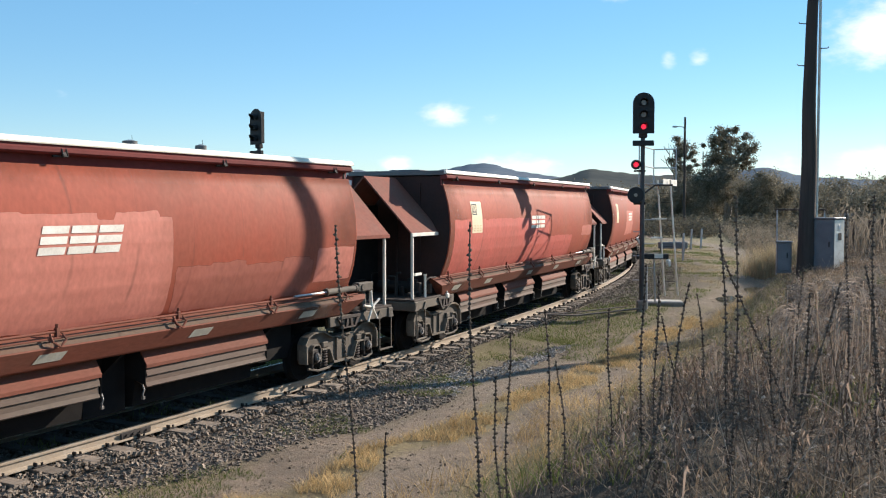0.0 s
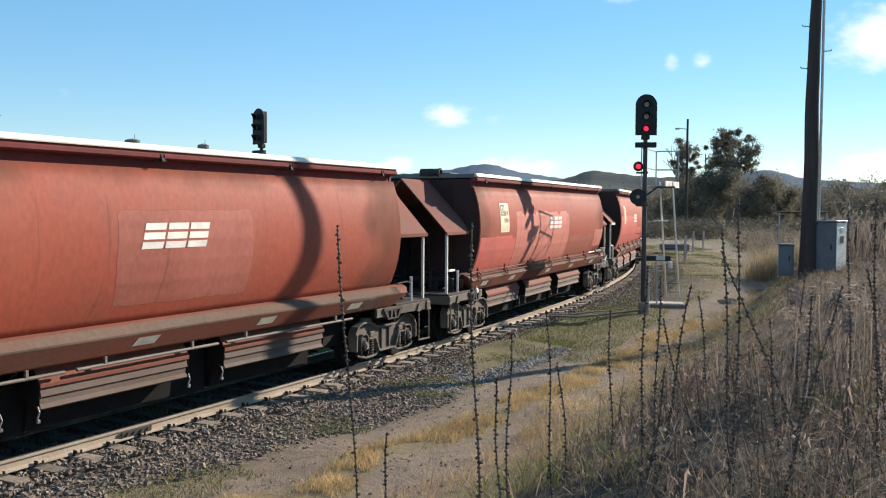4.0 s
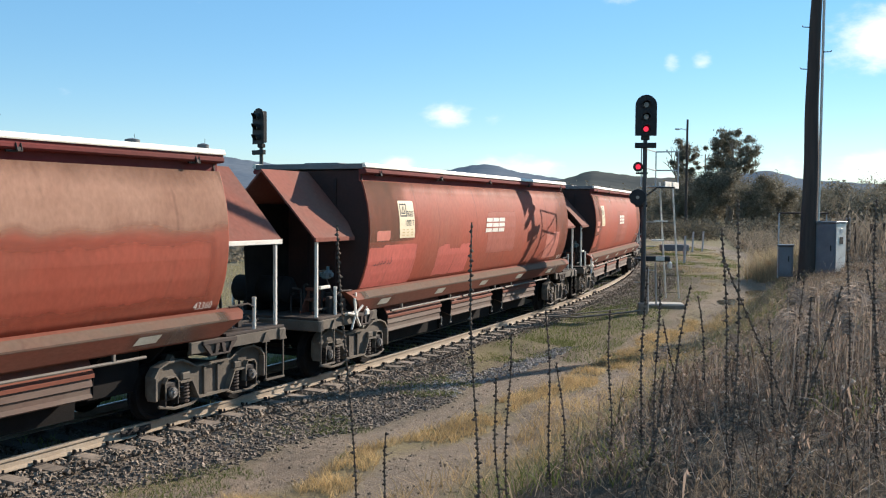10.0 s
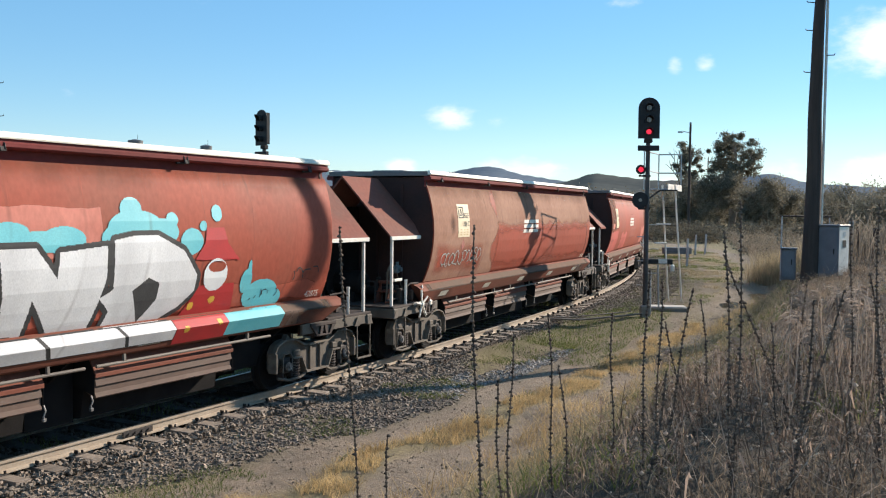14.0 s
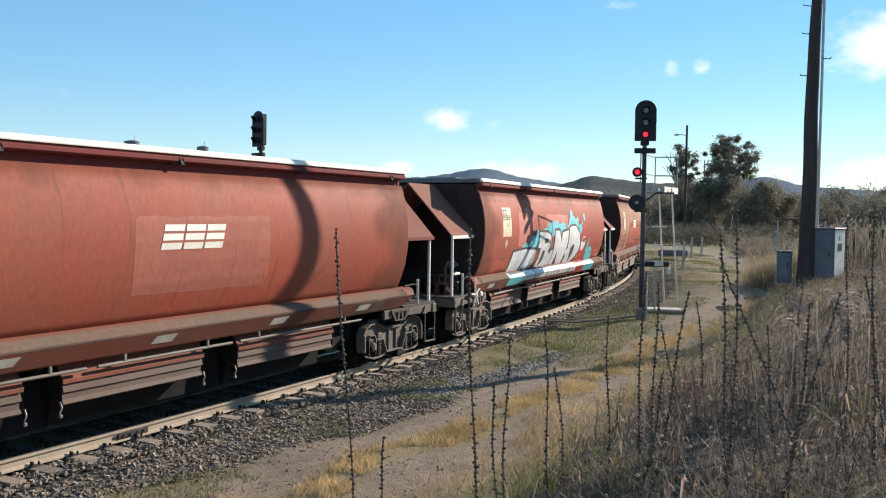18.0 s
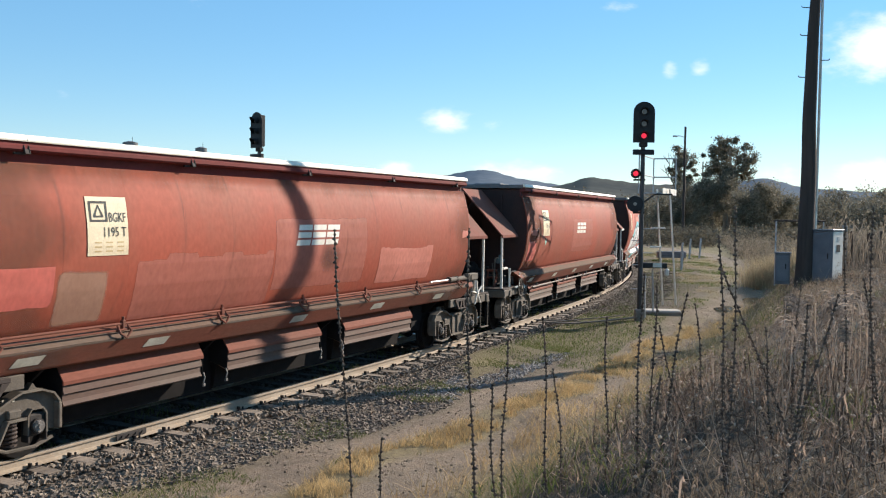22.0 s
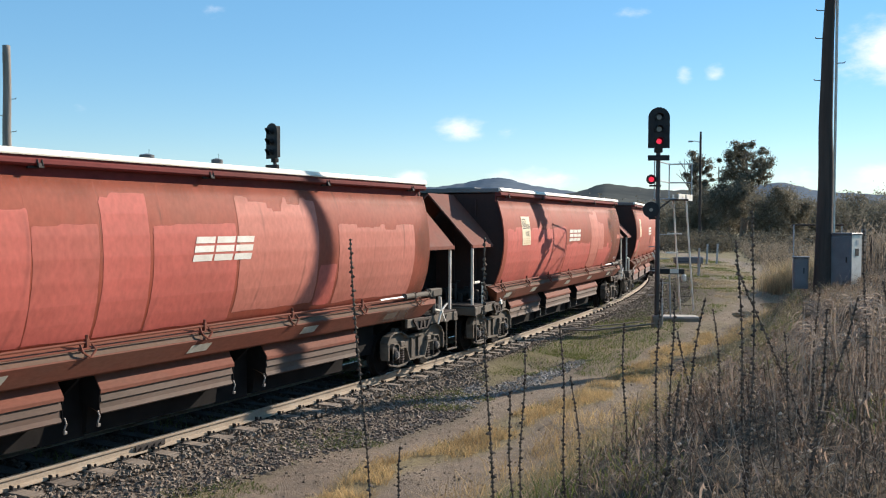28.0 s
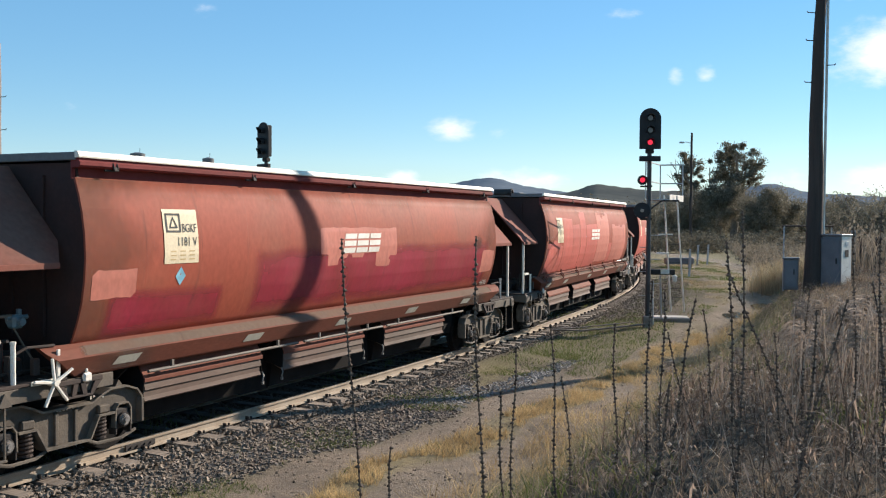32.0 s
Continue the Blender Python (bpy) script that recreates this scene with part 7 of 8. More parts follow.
def marker_posts():
    for x, y, h, label in ((20.6, 78.0, 1.7, "short pale steel post beside the dirt track"), (21.6, 78.6, 1.7, "short pale steel post beside the dirt track"),
                           (18.4, 72.0, 1.5, "short pale steel post beside the dirt track"), (15.6, 61.0, 1.3, "short pale steel post beside the dirt track")):
        g = float(ground_z(x, y))
        p = tagged(new("marker_post", mesh("marker_post", box(B(), -.07, .07, -.05, .05, -.1, h, 0.01), M["galv"])), label, "post", "line-side posts")
        p.matrix_basis = Matrix.Translation((x, y, g)) @ Matrix.Rotation(radians(3), 4, "Y")
    g = float(ground_z(19.2, 73.5))
    b = tagged(new("trackside_box"), "low grey trackside equipment box", "equipment box")
    b.matrix_basis = Matrix.Translation((18.0, 73.5, g))
    part("case", box(B(), -1.1, 1.1, -.3, .3, 0.25, 0.75, 0.04), M["cabinet"], b)
    for x in (-.9, .9):
        part("leg", box(B(), x - .06, x + .06, -.1, .1, -.1, .25), M["dark_steel"], b)


marker_posts()


def fence_posts():
    """Leftover fence posts standing in the scrub past the bank."""
    for px, top, h, r, wood, label in ((1497, 378, 2.0, 0.1, "grey_pole", "pale weathered timber fence post in the scrub"), (1509, 388, 1.8, 0.075, "pole_wood", "dark timber fence post in the scrub"),
                                       (1539, 390, 1.8, 0.075, "pole_wood", "dark timber fence post in the scrub"), (1560, 387, 1.8, 0.075, "pole_wood", "dark timber fence post in the scrub")):
        x, y = (px - 784) / FOCAL * 33, 33.0
        base = EYE.z - (top - 368.7) / FOCAL * 33 - h
        g = min(base, float(ground_z(x, y)) - 0.1)
        tapered_pole("fence_post", label, Vector((x, y, g)), base + h - g, r, r * .85, 0.0, "fence post", 8, wood)


fence_posts()


def silo(name, x, y, r, h, label, roof=1.2):
    s = tagged(new(name), label, "grain silo", "silos")
    s.matrix_basis = Matrix.Translation((x, y, float(ground_z(x, y)) - 0.5))
    bm = rod(B(), (0, 0, 0), (0, 0, h), r, 28)
    part("wall", bm, M["tower_grey"], s, smooth=False)
    part("roof", rod(B(), (0, 0, h), (0, 0, h + roof), r * 1.03, 28, r * 0.25), M["cabinet"], s)
    part("mast", rod(B(), (r * .3, 0, h + roof * .5), (r * .3, 0, h + roof + 1.6), 0.07, 6), M["dark_steel"], s)
    return s


SILO_Y = 330.0
for px, w, top in ((232, 26, 249), (357, 20, 257)):
    silo("lift_tower", (px - 784) / 1660.8 * SILO_Y, SILO_Y, w / 2 / 1660.8 * SILO_Y, 4.8 + (368.7 - top) / 1660.8 * SILO_Y, "grey concrete grain lift tower beyond the fields", 0.5)
for px, w, top in ((262, 46, 276), (312, 46, 280)):
    silo("grain_silo", (px - 784) / 1660.8 * SILO_Y, SILO_Y + 8, w / 2 / 1660.8 * SILO_Y, 4.0 + (368.7 - top) / 1660.8 * SILO_Y, "round grey concrete grain silo beyond the fields")


def puddle(x, y, a, b, turn):
    n = 40
    bm = B()
    rng = random.Random(int(x * 10))
    z = float(ground_z(x, y)) + 0.035
    vs = []
    for i in range(n):
        t = 2 * math.pi * i / n
        k = 1 + 0.16 * math.sin(3 * t + x) + 0.1 * math.sin(5 * t)
        vs.append(bm.verts.new((a * k * math.cos(t), b * k * math.sin(t), 0)))
    bm.faces.new(vs)
    m = bpy.data.materials.get("still muddy water")
    if not m:
        m = mat("still muddy water", (0.10, 0.085, 0.065), (0.08, 0.07, 0.055), 0.04, scale=2, bump=0.01, spec=0.7)
    ob = tagged(new("puddle", mesh("puddle", bm, m)), "shallow muddy puddle on the dirt track", "puddle", "puddles", "structure")
    ob.matrix_basis = Matrix.Translation((x, y, z)) @ Matrix.Rotation(radians(turn), 4, "Z")


for _p in PUDDLES:
    puddle(*_p)

# ---------------------------------------------------------------- stones, grass, weeds, trees
RNG = np.random.default_rng(11)


def ballast_stones():
    n = 52000
    s = -13 + 58 * RNG.random(n) ** 1.5
    lat = RNG.uniform(0.85, 3.6, n)
    inner = RNG.random(n) < 0.22
    lat = np.where(inner, RNG.uniform(-0.7, 0.7, n), lat)
    t = np.interp(s, LINE_S, LINE_T)
    X = np.interp(s, LINE_S, LINE_X) + lat * np.sin(t)
    Y = np.interp(s, LINE_S, LINE_Y) - lat * np.cos(t)
    keep = zones(X, Y)[0] + RNG.uniform(-.25, .25, n) > 0.5
    phase = ((s + 26.0 - 0.055 + 0.305) % 0.61) - 0.305
    keep &= ~((np.abs(phase) < 0.14) & (lat < 1.28))
    X, Y, lat, inner = X[keep], Y[keep], lat[keep], inner[keep]
    n = len(X)
    Z = ground_z(X, Y) + np.where(np.abs(lat) < 1.5, 0.05, 0.0)
    size = RNG.uniform(0.013, 0.032, n)
    cube = np.array([(x, y, z) for x in (-1, 1) for y in (-1, 1) for z in (-1, 1)], float)
    V = cube[None] * RNG.uniform(0.55, 1.15, (n, 8, 3)) * size[:, None, None] * RNG.uniform(0.6, 1.3, (n, 1, 3))
    a, b = RNG.uniform(0, 6.28, n), RNG.uniform(-.9, .9, n)
    ca, sa, cb, sb = np.cos(a), np.sin(a), np.cos(b), np.sin(b)
    x, y, z = V[..., 0].copy(), V[..., 1].copy(), V[..., 2].copy()
    y, z = y * cb[:, None] - z * sb[:, None], y * sb[:, None] + z * cb[:, None]
    x, y = x * ca[:, None] - y * sa[:, None], x * sa[:, None] + y * ca[:, None]
    V = np.stack([x + X[:, None], y + Y[:, None], z + Z[:, None]], -1)
    quad = np.array([(0, 1, 3, 2), (4, 6, 7, 5), (0, 4, 5, 1), (2, 3, 7, 6), (0, 2, 6, 4), (1, 5, 7, 3)])
    along, _ = off_line(X, Y)
    # 1: between the rails, coloured darker for the train's shade
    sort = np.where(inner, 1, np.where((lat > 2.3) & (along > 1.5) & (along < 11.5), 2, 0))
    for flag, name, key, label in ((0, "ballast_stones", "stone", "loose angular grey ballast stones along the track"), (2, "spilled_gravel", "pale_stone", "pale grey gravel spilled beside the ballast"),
                                   (1, "oily_ballast_stones", "shaded_stone", "oily ballast stones between the rails, darkened for train shade")):
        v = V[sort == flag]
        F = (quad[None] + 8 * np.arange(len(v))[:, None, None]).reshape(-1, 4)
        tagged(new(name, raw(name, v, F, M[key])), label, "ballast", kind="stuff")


ballast_stones()


def gravel():
    """Small stones and crumbs spilled over the dirt track."""
    n = 15000
    s = -12 + 34 * RNG.random(n) ** 1.2
    lat = 2.3 + 4.2 * RNG.random(n) ** 1.5
    t = np.interp(s, LINE_S, LINE_T)
    X = np.interp(s, LINE_S, LINE_X) + lat * np.sin(t)
    Y = np.interp(s, LINE_S, LINE_Y) - lat * np.cos(t)
    k = (RNG.random(n) < np.clip(0.5 + 0.7 * ripple(X, Y, 0.8, 61) + 0.4 * ripple(X, Y, 2.2, 62), .05, 1))
    X, Y = X[k], Y[k]
    n = len(X)
    size = 0.006 + 0.02 * RNG.random(n) ** 2.2
    octa = np.array([(1, 0, 0), (0, 1, 0), (-1, 0, 0), (0, -1, 0), (0, 0, .7), (0, 0, -.7)], float)
    V = octa[None] * size[:, None, None] * RNG.uniform(.55, 1.35, (n, 6, 1)) * RNG.uniform(.7, 1.4, (n, 1, 3))
    V = V + np.stack([X, Y, ground_z(X, Y) + size * .3], -1)[:, None]
    tri = np.array([(0, 1, 4), (1, 2, 4), (2, 3, 4), (3, 0, 4), (1, 0, 5), (2, 1, 5), (3, 2, 5), (0, 3, 5)])
    F = (tri[None] + 6 * np.arange(n)[:, None, None]).reshape(-1, 3)
    tagged(new("gravel", raw("gravel", V, F, M["stone"])), "small stones spilled over the dirt track", "gravel", kind="stuff")


gravel()


def in_view(X, Y, margin=1.12):
    return (Y > 1.6) & (np.abs(X) < 0.473 * margin * Y + 0.3)


def blades(name, X, Y, height, width, lean, material, label, category="grass"):
    """Tufts of flat blades, each bent over towards its tip."""
    n = len(X)
    Z = ground_z(X, Y) - 0.02
    a = RNG.uniform(0, 2 * math.pi, n)
    d = RNG.uniform(0, 2 * math.pi, n)
    side = np.stack([np.cos(a), np.sin(a), np.zeros(n)], -1) * (width / 2)[:, None]
    out = np.stack([np.cos(d), np.sin(d), np.zeros(n)], -1)
    base = np.stack([X, Y, Z], -1)
    up = np.array([0, 0, 1.0])
    mid = base + up * (height * 0.55)[:, None] + out * (height * lean * 0.3)[:, None]
    tip = base + up * height[:, None] + out * (height * lean)[:, None]
    V = np.stack([base - side, base + side, mid + side * .8, mid - side * .8, tip + side * .2, tip - side * .2], 1)
    q = np.array([(0, 1, 2, 3), (3, 2, 4, 5)])
    F = (q[None] + 6 * np.arange(n)[:, None, None]).reshape(-1, 4)
    ob = tagged(new(name, raw(name, V, F, material)), label, category, kind="stuff")
    return ob


def strewn(n, s0, s1, l0, l1, power=1.4):
    s = s0 + (s1 - s0) * RNG.random(n) ** power
    lat = RNG.uniform(l0, l1, n)
    t = np.interp(s, LINE_S, LINE_T)
    return np.interp(s, LINE_S, LINE_X) + lat * np.sin(t), np.interp(s, LINE_S, LINE_Y) - lat * np.cos(t), s, lat


GRASS = {
    "gold": mat("dry golden grass", (0.6, 0.44, 0.225), (0.33, 0.23, 0.115), 0.8, scale=1.2, bump=0, island=0.8, spec=0.2, thin=0.4),
    "straw": mat("pale bleached grass", (0.42, 0.345, 0.22), (0.26, 0.21, 0.13), 0.85, scale=3, bump=0, island=0.6, spec=0.2, thin=0.4),
    "brown": mat("brown dead grass", (0.165, 0.125, 0.09), (0.34, 0.265, 0.185), 0.85, scale=2, bump=0, island=0.9, spec=0.2, thin=0.4),
    "pasture": mat("dry yellow pasture grass", (0.42, 0.345, 0.185), (0.27, 0.235, 0.115), 0.8, scale=0.3, bump=0, island=0.6, spec=0.2, thin=0.4),
    "green": mat("short green grass", (0.1, 0.137, 0.038), (0.15, 0.155, 0.055), 0.8, scale=2, bump=0, island=0.5, spec=0.2, thin=0.4),
    "weed": mat("dead brown weed stems", (0.15, 0.108, 0.083), (0.36, 0.27, 0.207), 0.9, scale=1.1, bump=0, island=1.1, spec=0.1, thin=0.5),
    "pale_weed": mat("bleached weed stems", (0.62, 0.52, 0.43), (0.42, 0.345, 0.28), 0.9, scale=1.5, bump=0, island=0.6, spec=0.1, thin=0.5),
    "plume": mat("grey-brown plume strands", (0.36, 0.3, 0.25), (0.19, 0.155, 0.128), 0.9, scale=1.5, bump=0, island=0.8, spec=0.1, thin=0.5),
    "bone": mat("bone-pale dead stems", (0.6, 0.5, 0.4), (0.42, 0.34, 0.26), 0.9, scale=1.5, bump=0, island=0.7, spec=0.2, thin=0.2),
    "scrub_stem": mat("grey-brown scrub stems", (0.19, 0.155, 0.12), (0.29, 0.24, 0.185), 0.9, scale=0.4, bump=0, island=0.9, spec=0.1, thin=0.4),
    "dark_stem": mat("dark brown dead stems", (0.075, 0.052, 0.04), (0.12, 0.085, 0.062), 0.9, scale=1.5, bump=0, island=0.6, spec=0.1),
    "dark_stalk": mat("dark dried seed stalks", (0.05, 0.036, 0.029), (0.19, 0.145, 0.11), 0.9, scale=22, fine=90, bump=0.3, island=0.5, spec=0.08),
}


def grass_all():
    X, Y, s, lat = strewn(130000, -9, 30, 3.3, 6.2)
    e = lat + 0.28 * ripple(X, Y, 1.1, 4) + 0.2 * ripple(X, Y, 4.0, 5)
    k = (np.abs(e - 4.25 - 0.4 * smooth01(s, -3, 2) - 0.75 * smooth01(s, 3, 11)) < 0.26 + 0.2 * RNG.random(len(X))) & (ripple(X, Y, 0.7, 8) > -0.4) & (s < 15) & in_view(X, Y) & (ripple(X, Y, 0.33, 71) + .5 * ripple(X, Y, 1.3, 72) > -.35)
    X, Y = X[k], Y[k]
    n = len(X)
    blades("dry_grass", X, Y, RNG.uniform(.05, .19, n), RNG.uniform(.005, .01, n), RNG.uniform(.2, 1.2, n), GRASS["gold"], "strip of dry golden grass along the dirt track")
    X, Y, s, lat = strewn(70000, -6, 60, 1.6, 6.0, 0.9)
    g = ripple(X, Y, 1.6, 9) + 0.8 * ripple(X, Y, 0.5, 19) + 0.55 * smooth01(s, 5, 9) - 0.75 * (1 - smooth01(s, 5, 9))
    k = (g > -0.05) & ((lat < 4.6) | (s < 8)) & (RNG.random(len(X)) > 0.8 * smooth01(s, 17, 22)) & in_view(X, Y) & (zones(X, Y)[1] < 0.75) & (RNG.random(len(X)) < 0.95)
    X, Y = X[k], Y[k]
    n = len(X)
    blades("green_grass", X, Y, RNG.uniform(.03, .13, n), RNG.uniform(.008, .018, n), RNG.uniform(.2, 1.0, n), GRASS["green"], "patchy short green grass near the ballast")
    X, Y, s, lat = strewn(26000, -7, 40, -3.5, 0.6, 1.0)
    k = (lat < -0.9) | ((np.abs(lat) < .5) & (ripple(X, Y, .8, 2) > .1))
    X, Y, s = X[k], Y[k], s[k]
    n = len(X)
    blades("track_grass", X, Y, RNG.uniform(.05, .28, n), RNG.uniform(.008, .016, n), RNG.uniform(.2, .8, n), GRASS["green"], "thin green grass growing beside and between the rails")
    X, Y, s, lat = strewn(42000, -12, 10, 1.7, 3.4, 0.9)
    k = (ripple(X, Y, 0.9, 51) + 0.7 * ripple(X, Y, 0.35, 52) > 0.25) & in_view(X, Y) & (RNG.random(len(X)) < smooth01(lat, 1.7, 2.6) * .7)
    X, Y = X[k], Y[k]
    n = len(X)
    blades("shoulder_grass", X, Y, RNG.uniform(.02, .11, n), RNG.uniform(.005, .011, n), RNG.uniform(.3, 1.3, n), GRASS["green"], "green tufts coming up through the ballast shoulder")
    X, Y, s, lat = strewn(60000, 18, 75, 3.2, 9.5, 0.8)
    k = in_view(X, Y) & (ripple(X, Y, 1.2, 53) + .6 * ripple(X, Y, .5, 54) > -.1) & ((lat > 4.6) | (s > 34)) & (in_puddle(X, Y, 2.6) < .02) & ((np.abs(lat - path_mid(s)) > 1.2 + .3 * ripple(X, Y, 1.1, 57)) | (ripple(X, Y, .9, 58) > .45))
    X, Y = X[k], Y[k]
    n = len(X)
    tuft = ripple(X, Y, 2.4, 55) > 0.1
    for flag, name, key, label in ((True, "path_grass", "green", "worn green grass over the far dirt path"), (False, "path_straw", "straw", "bleached grass over the far dirt path")):
        q = tuft == flag
        m = int(q.sum())
        blades(name, X[q], Y[q], RNG.uniform(.03, .13, m), RNG.uniform(.012, .026, m), RNG.uniform(.2, 1.0, m), GRASS[key], label)
    # the bank
    X, Y, s, lat = strewn(240000, -12, 46, 5.2, 19, 1.3)
    edge = lat - 1.2 * smooth01(s, 18, 26) + 0.5 * ripple(X, Y, 1.3, 6)
    clump = ripple(X, Y, 0.55, 15) + 0.6 * ripple(X, Y, 1.9, 16)
    k = (edge > 5.6 + 1.1 * smooth01(s, 12, 19)) & (in_puddle(X, Y, 2.6) < .02) & in_view(X, Y) & (np.hypot(X, Y) > 2.2) & (RNG.random(len(X)) < np.clip(0.36 + 0.6 * clump, 0.05, 1) * np.where(edge < 8.2, 1.7, 0.8))
    X, Y, edge = X[k], Y[k], edge[k]
    rim = edge + 0.9 * ripple(X, Y, 0.8, 17) + RNG.normal(0, .35, len(X))
    kind = np.where(rim < 7.0, 0, np.where(rim < 8.6, 1, 2))
    kind = np.where((kind == 1) & (RNG.random(len(X)) < .22), 3, kind)
    for flag, name, key, label in ((0, "bank_foot_grass", "gold", "dry golden grass at the foot of the bank"), (1, "bank_straw", "straw", "bleached straw-coloured grass up the bank"),
                                   (3, "bank_tufts", "green", "olive green tufts among the dry grass"), (2, "bank_grass", "brown", "matted brown dead grass tangled over the bank")):
        q = kind == flag
        n = int(q.sum())
        blades(name, X[q], Y[q], RNG.uniform(.07, .32, n) * np.clip(1 + 0.5 * ripple(X[q], Y[q], 0.45, 41), .4, 1.5), RNG.uniform(.004, .010, n), RNG.uniform(.2, 1.6, n), GRASS[key], label)
    # dry pasture beyond the train
    X, Y, s, lat = strewn(90000, -40, 60, -70, -9, 1.0)
    k = ripple(X, Y, 2.2, 81) + .6 * ripple(X, Y, .8, 82) > -.2
    X, Y = X[k], Y[k]
    n = len(X)
    blades("pasture_grass", X, Y, RNG.uniform(.12, .38, n), RNG.uniform(.012, .03, n), RNG.uniform(.2, .9, n), GRASS["pasture"], "rank dry yellow pasture grass beyond the train")
    # the same growth round and behind the viewpoint
    X, Y, s, lat = strewn(46000, -42, 20, 6.0, 24, 1.0)
    k = ~in_view(X, Y) & (np.hypot(X, Y) > 1.3) & (ripple(X, Y, 0.7, 64) > -.5)
    X, Y = X[k], Y[k]
    n = len(X)
    blades("bank_grass", X, Y, RNG.uniform(.08, .5, n), RNG.uniform(.006, .014, n), RNG.uniform(.1, 1.0, n), GRASS["brown"], "matted brown dead grass tangled over the bank")
    X, Y, s, lat = strewn(60000, -12, 30, 2.6, 12, 1.3)
    k = in_view(X, Y) & (RNG.random(len(X)) < np.where(lat < 6, 0.16 + 0.25 * ripple(X, Y, 0.9, 63), 0.8)) & (np.hypot(X, Y) > 2.2)
    X, Y = X[k], Y[k]
    n = len(X)
    blades("dead_litter", X, Y, RNG.uniform(.02, .07, n), RNG.uniform(.004, .009, n), RNG.uniform(1.2, 4, n), GRASS["brown"], "fallen dead grass littering the ground", "grass")
    X, Y, s, lat = strewn(24000, -9, 8, 6.2, 11, 1.0)
    k = in_view(X, Y) & (ripple(X, Y, 0.8, 12) > 0.42) & (np.hypot(X, Y) > 3) & (RNG.random(len(X)) < .6)
    X, Y = X[k], Y[k]
    n = len(X)
    blades("bank_green", X, Y, RNG.uniform(.06, .25, n), RNG.uniform(.006, .014, n), RNG.uniform(.2, 1.0, n), GRASS["green"], "green grass low on the bank among dead weeds")


grass_all()


def tubes(name, A, Bq, r0, r1, material, label, category="weeds", mids=None):
    """Many thin three-sided stems from A to B, bowed through mids."""
    n = len(A)
    mids = (A + Bq) / 2 if mids is None else mids
    rings = []
    ang = np.array([0, 2.094, 4.189])
    off = np.stack([np.cos(ang), np.sin(ang), np.zeros(3)], -1)
    off2 = np.stack([np.cos(ang), np.zeros(3), np.sin(ang)], -1)
    flat = (np.abs((Bq - A)[:, 2]) < 0.6 * np.linalg.norm((Bq - A)[:, :2], axis=1))[:, None, None]
    O = np.where(flat, off2[None], off[None])
    for P, r in ((A, r0), (mids, (r0 + r1) / 2), (Bq, r1)):
        rings.append(P[:, None, :] + O * np.asarray(r).reshape(-1, 1, 1))
    V = np.concatenate(rings, 1)
    q = []
    for k in (0, 3):
        for j in range(3):
            q.append((k + j, k + (j + 1) % 3, k + 3 + (j + 1) % 3, k + 3 + j))
    F = (np.array(q)[None] + 9 * np.arange(n)[:, None, None]).reshape(-1, 4)
    return tagged(new(name, raw(name, V, F, material)), label, category, kind="stuff")


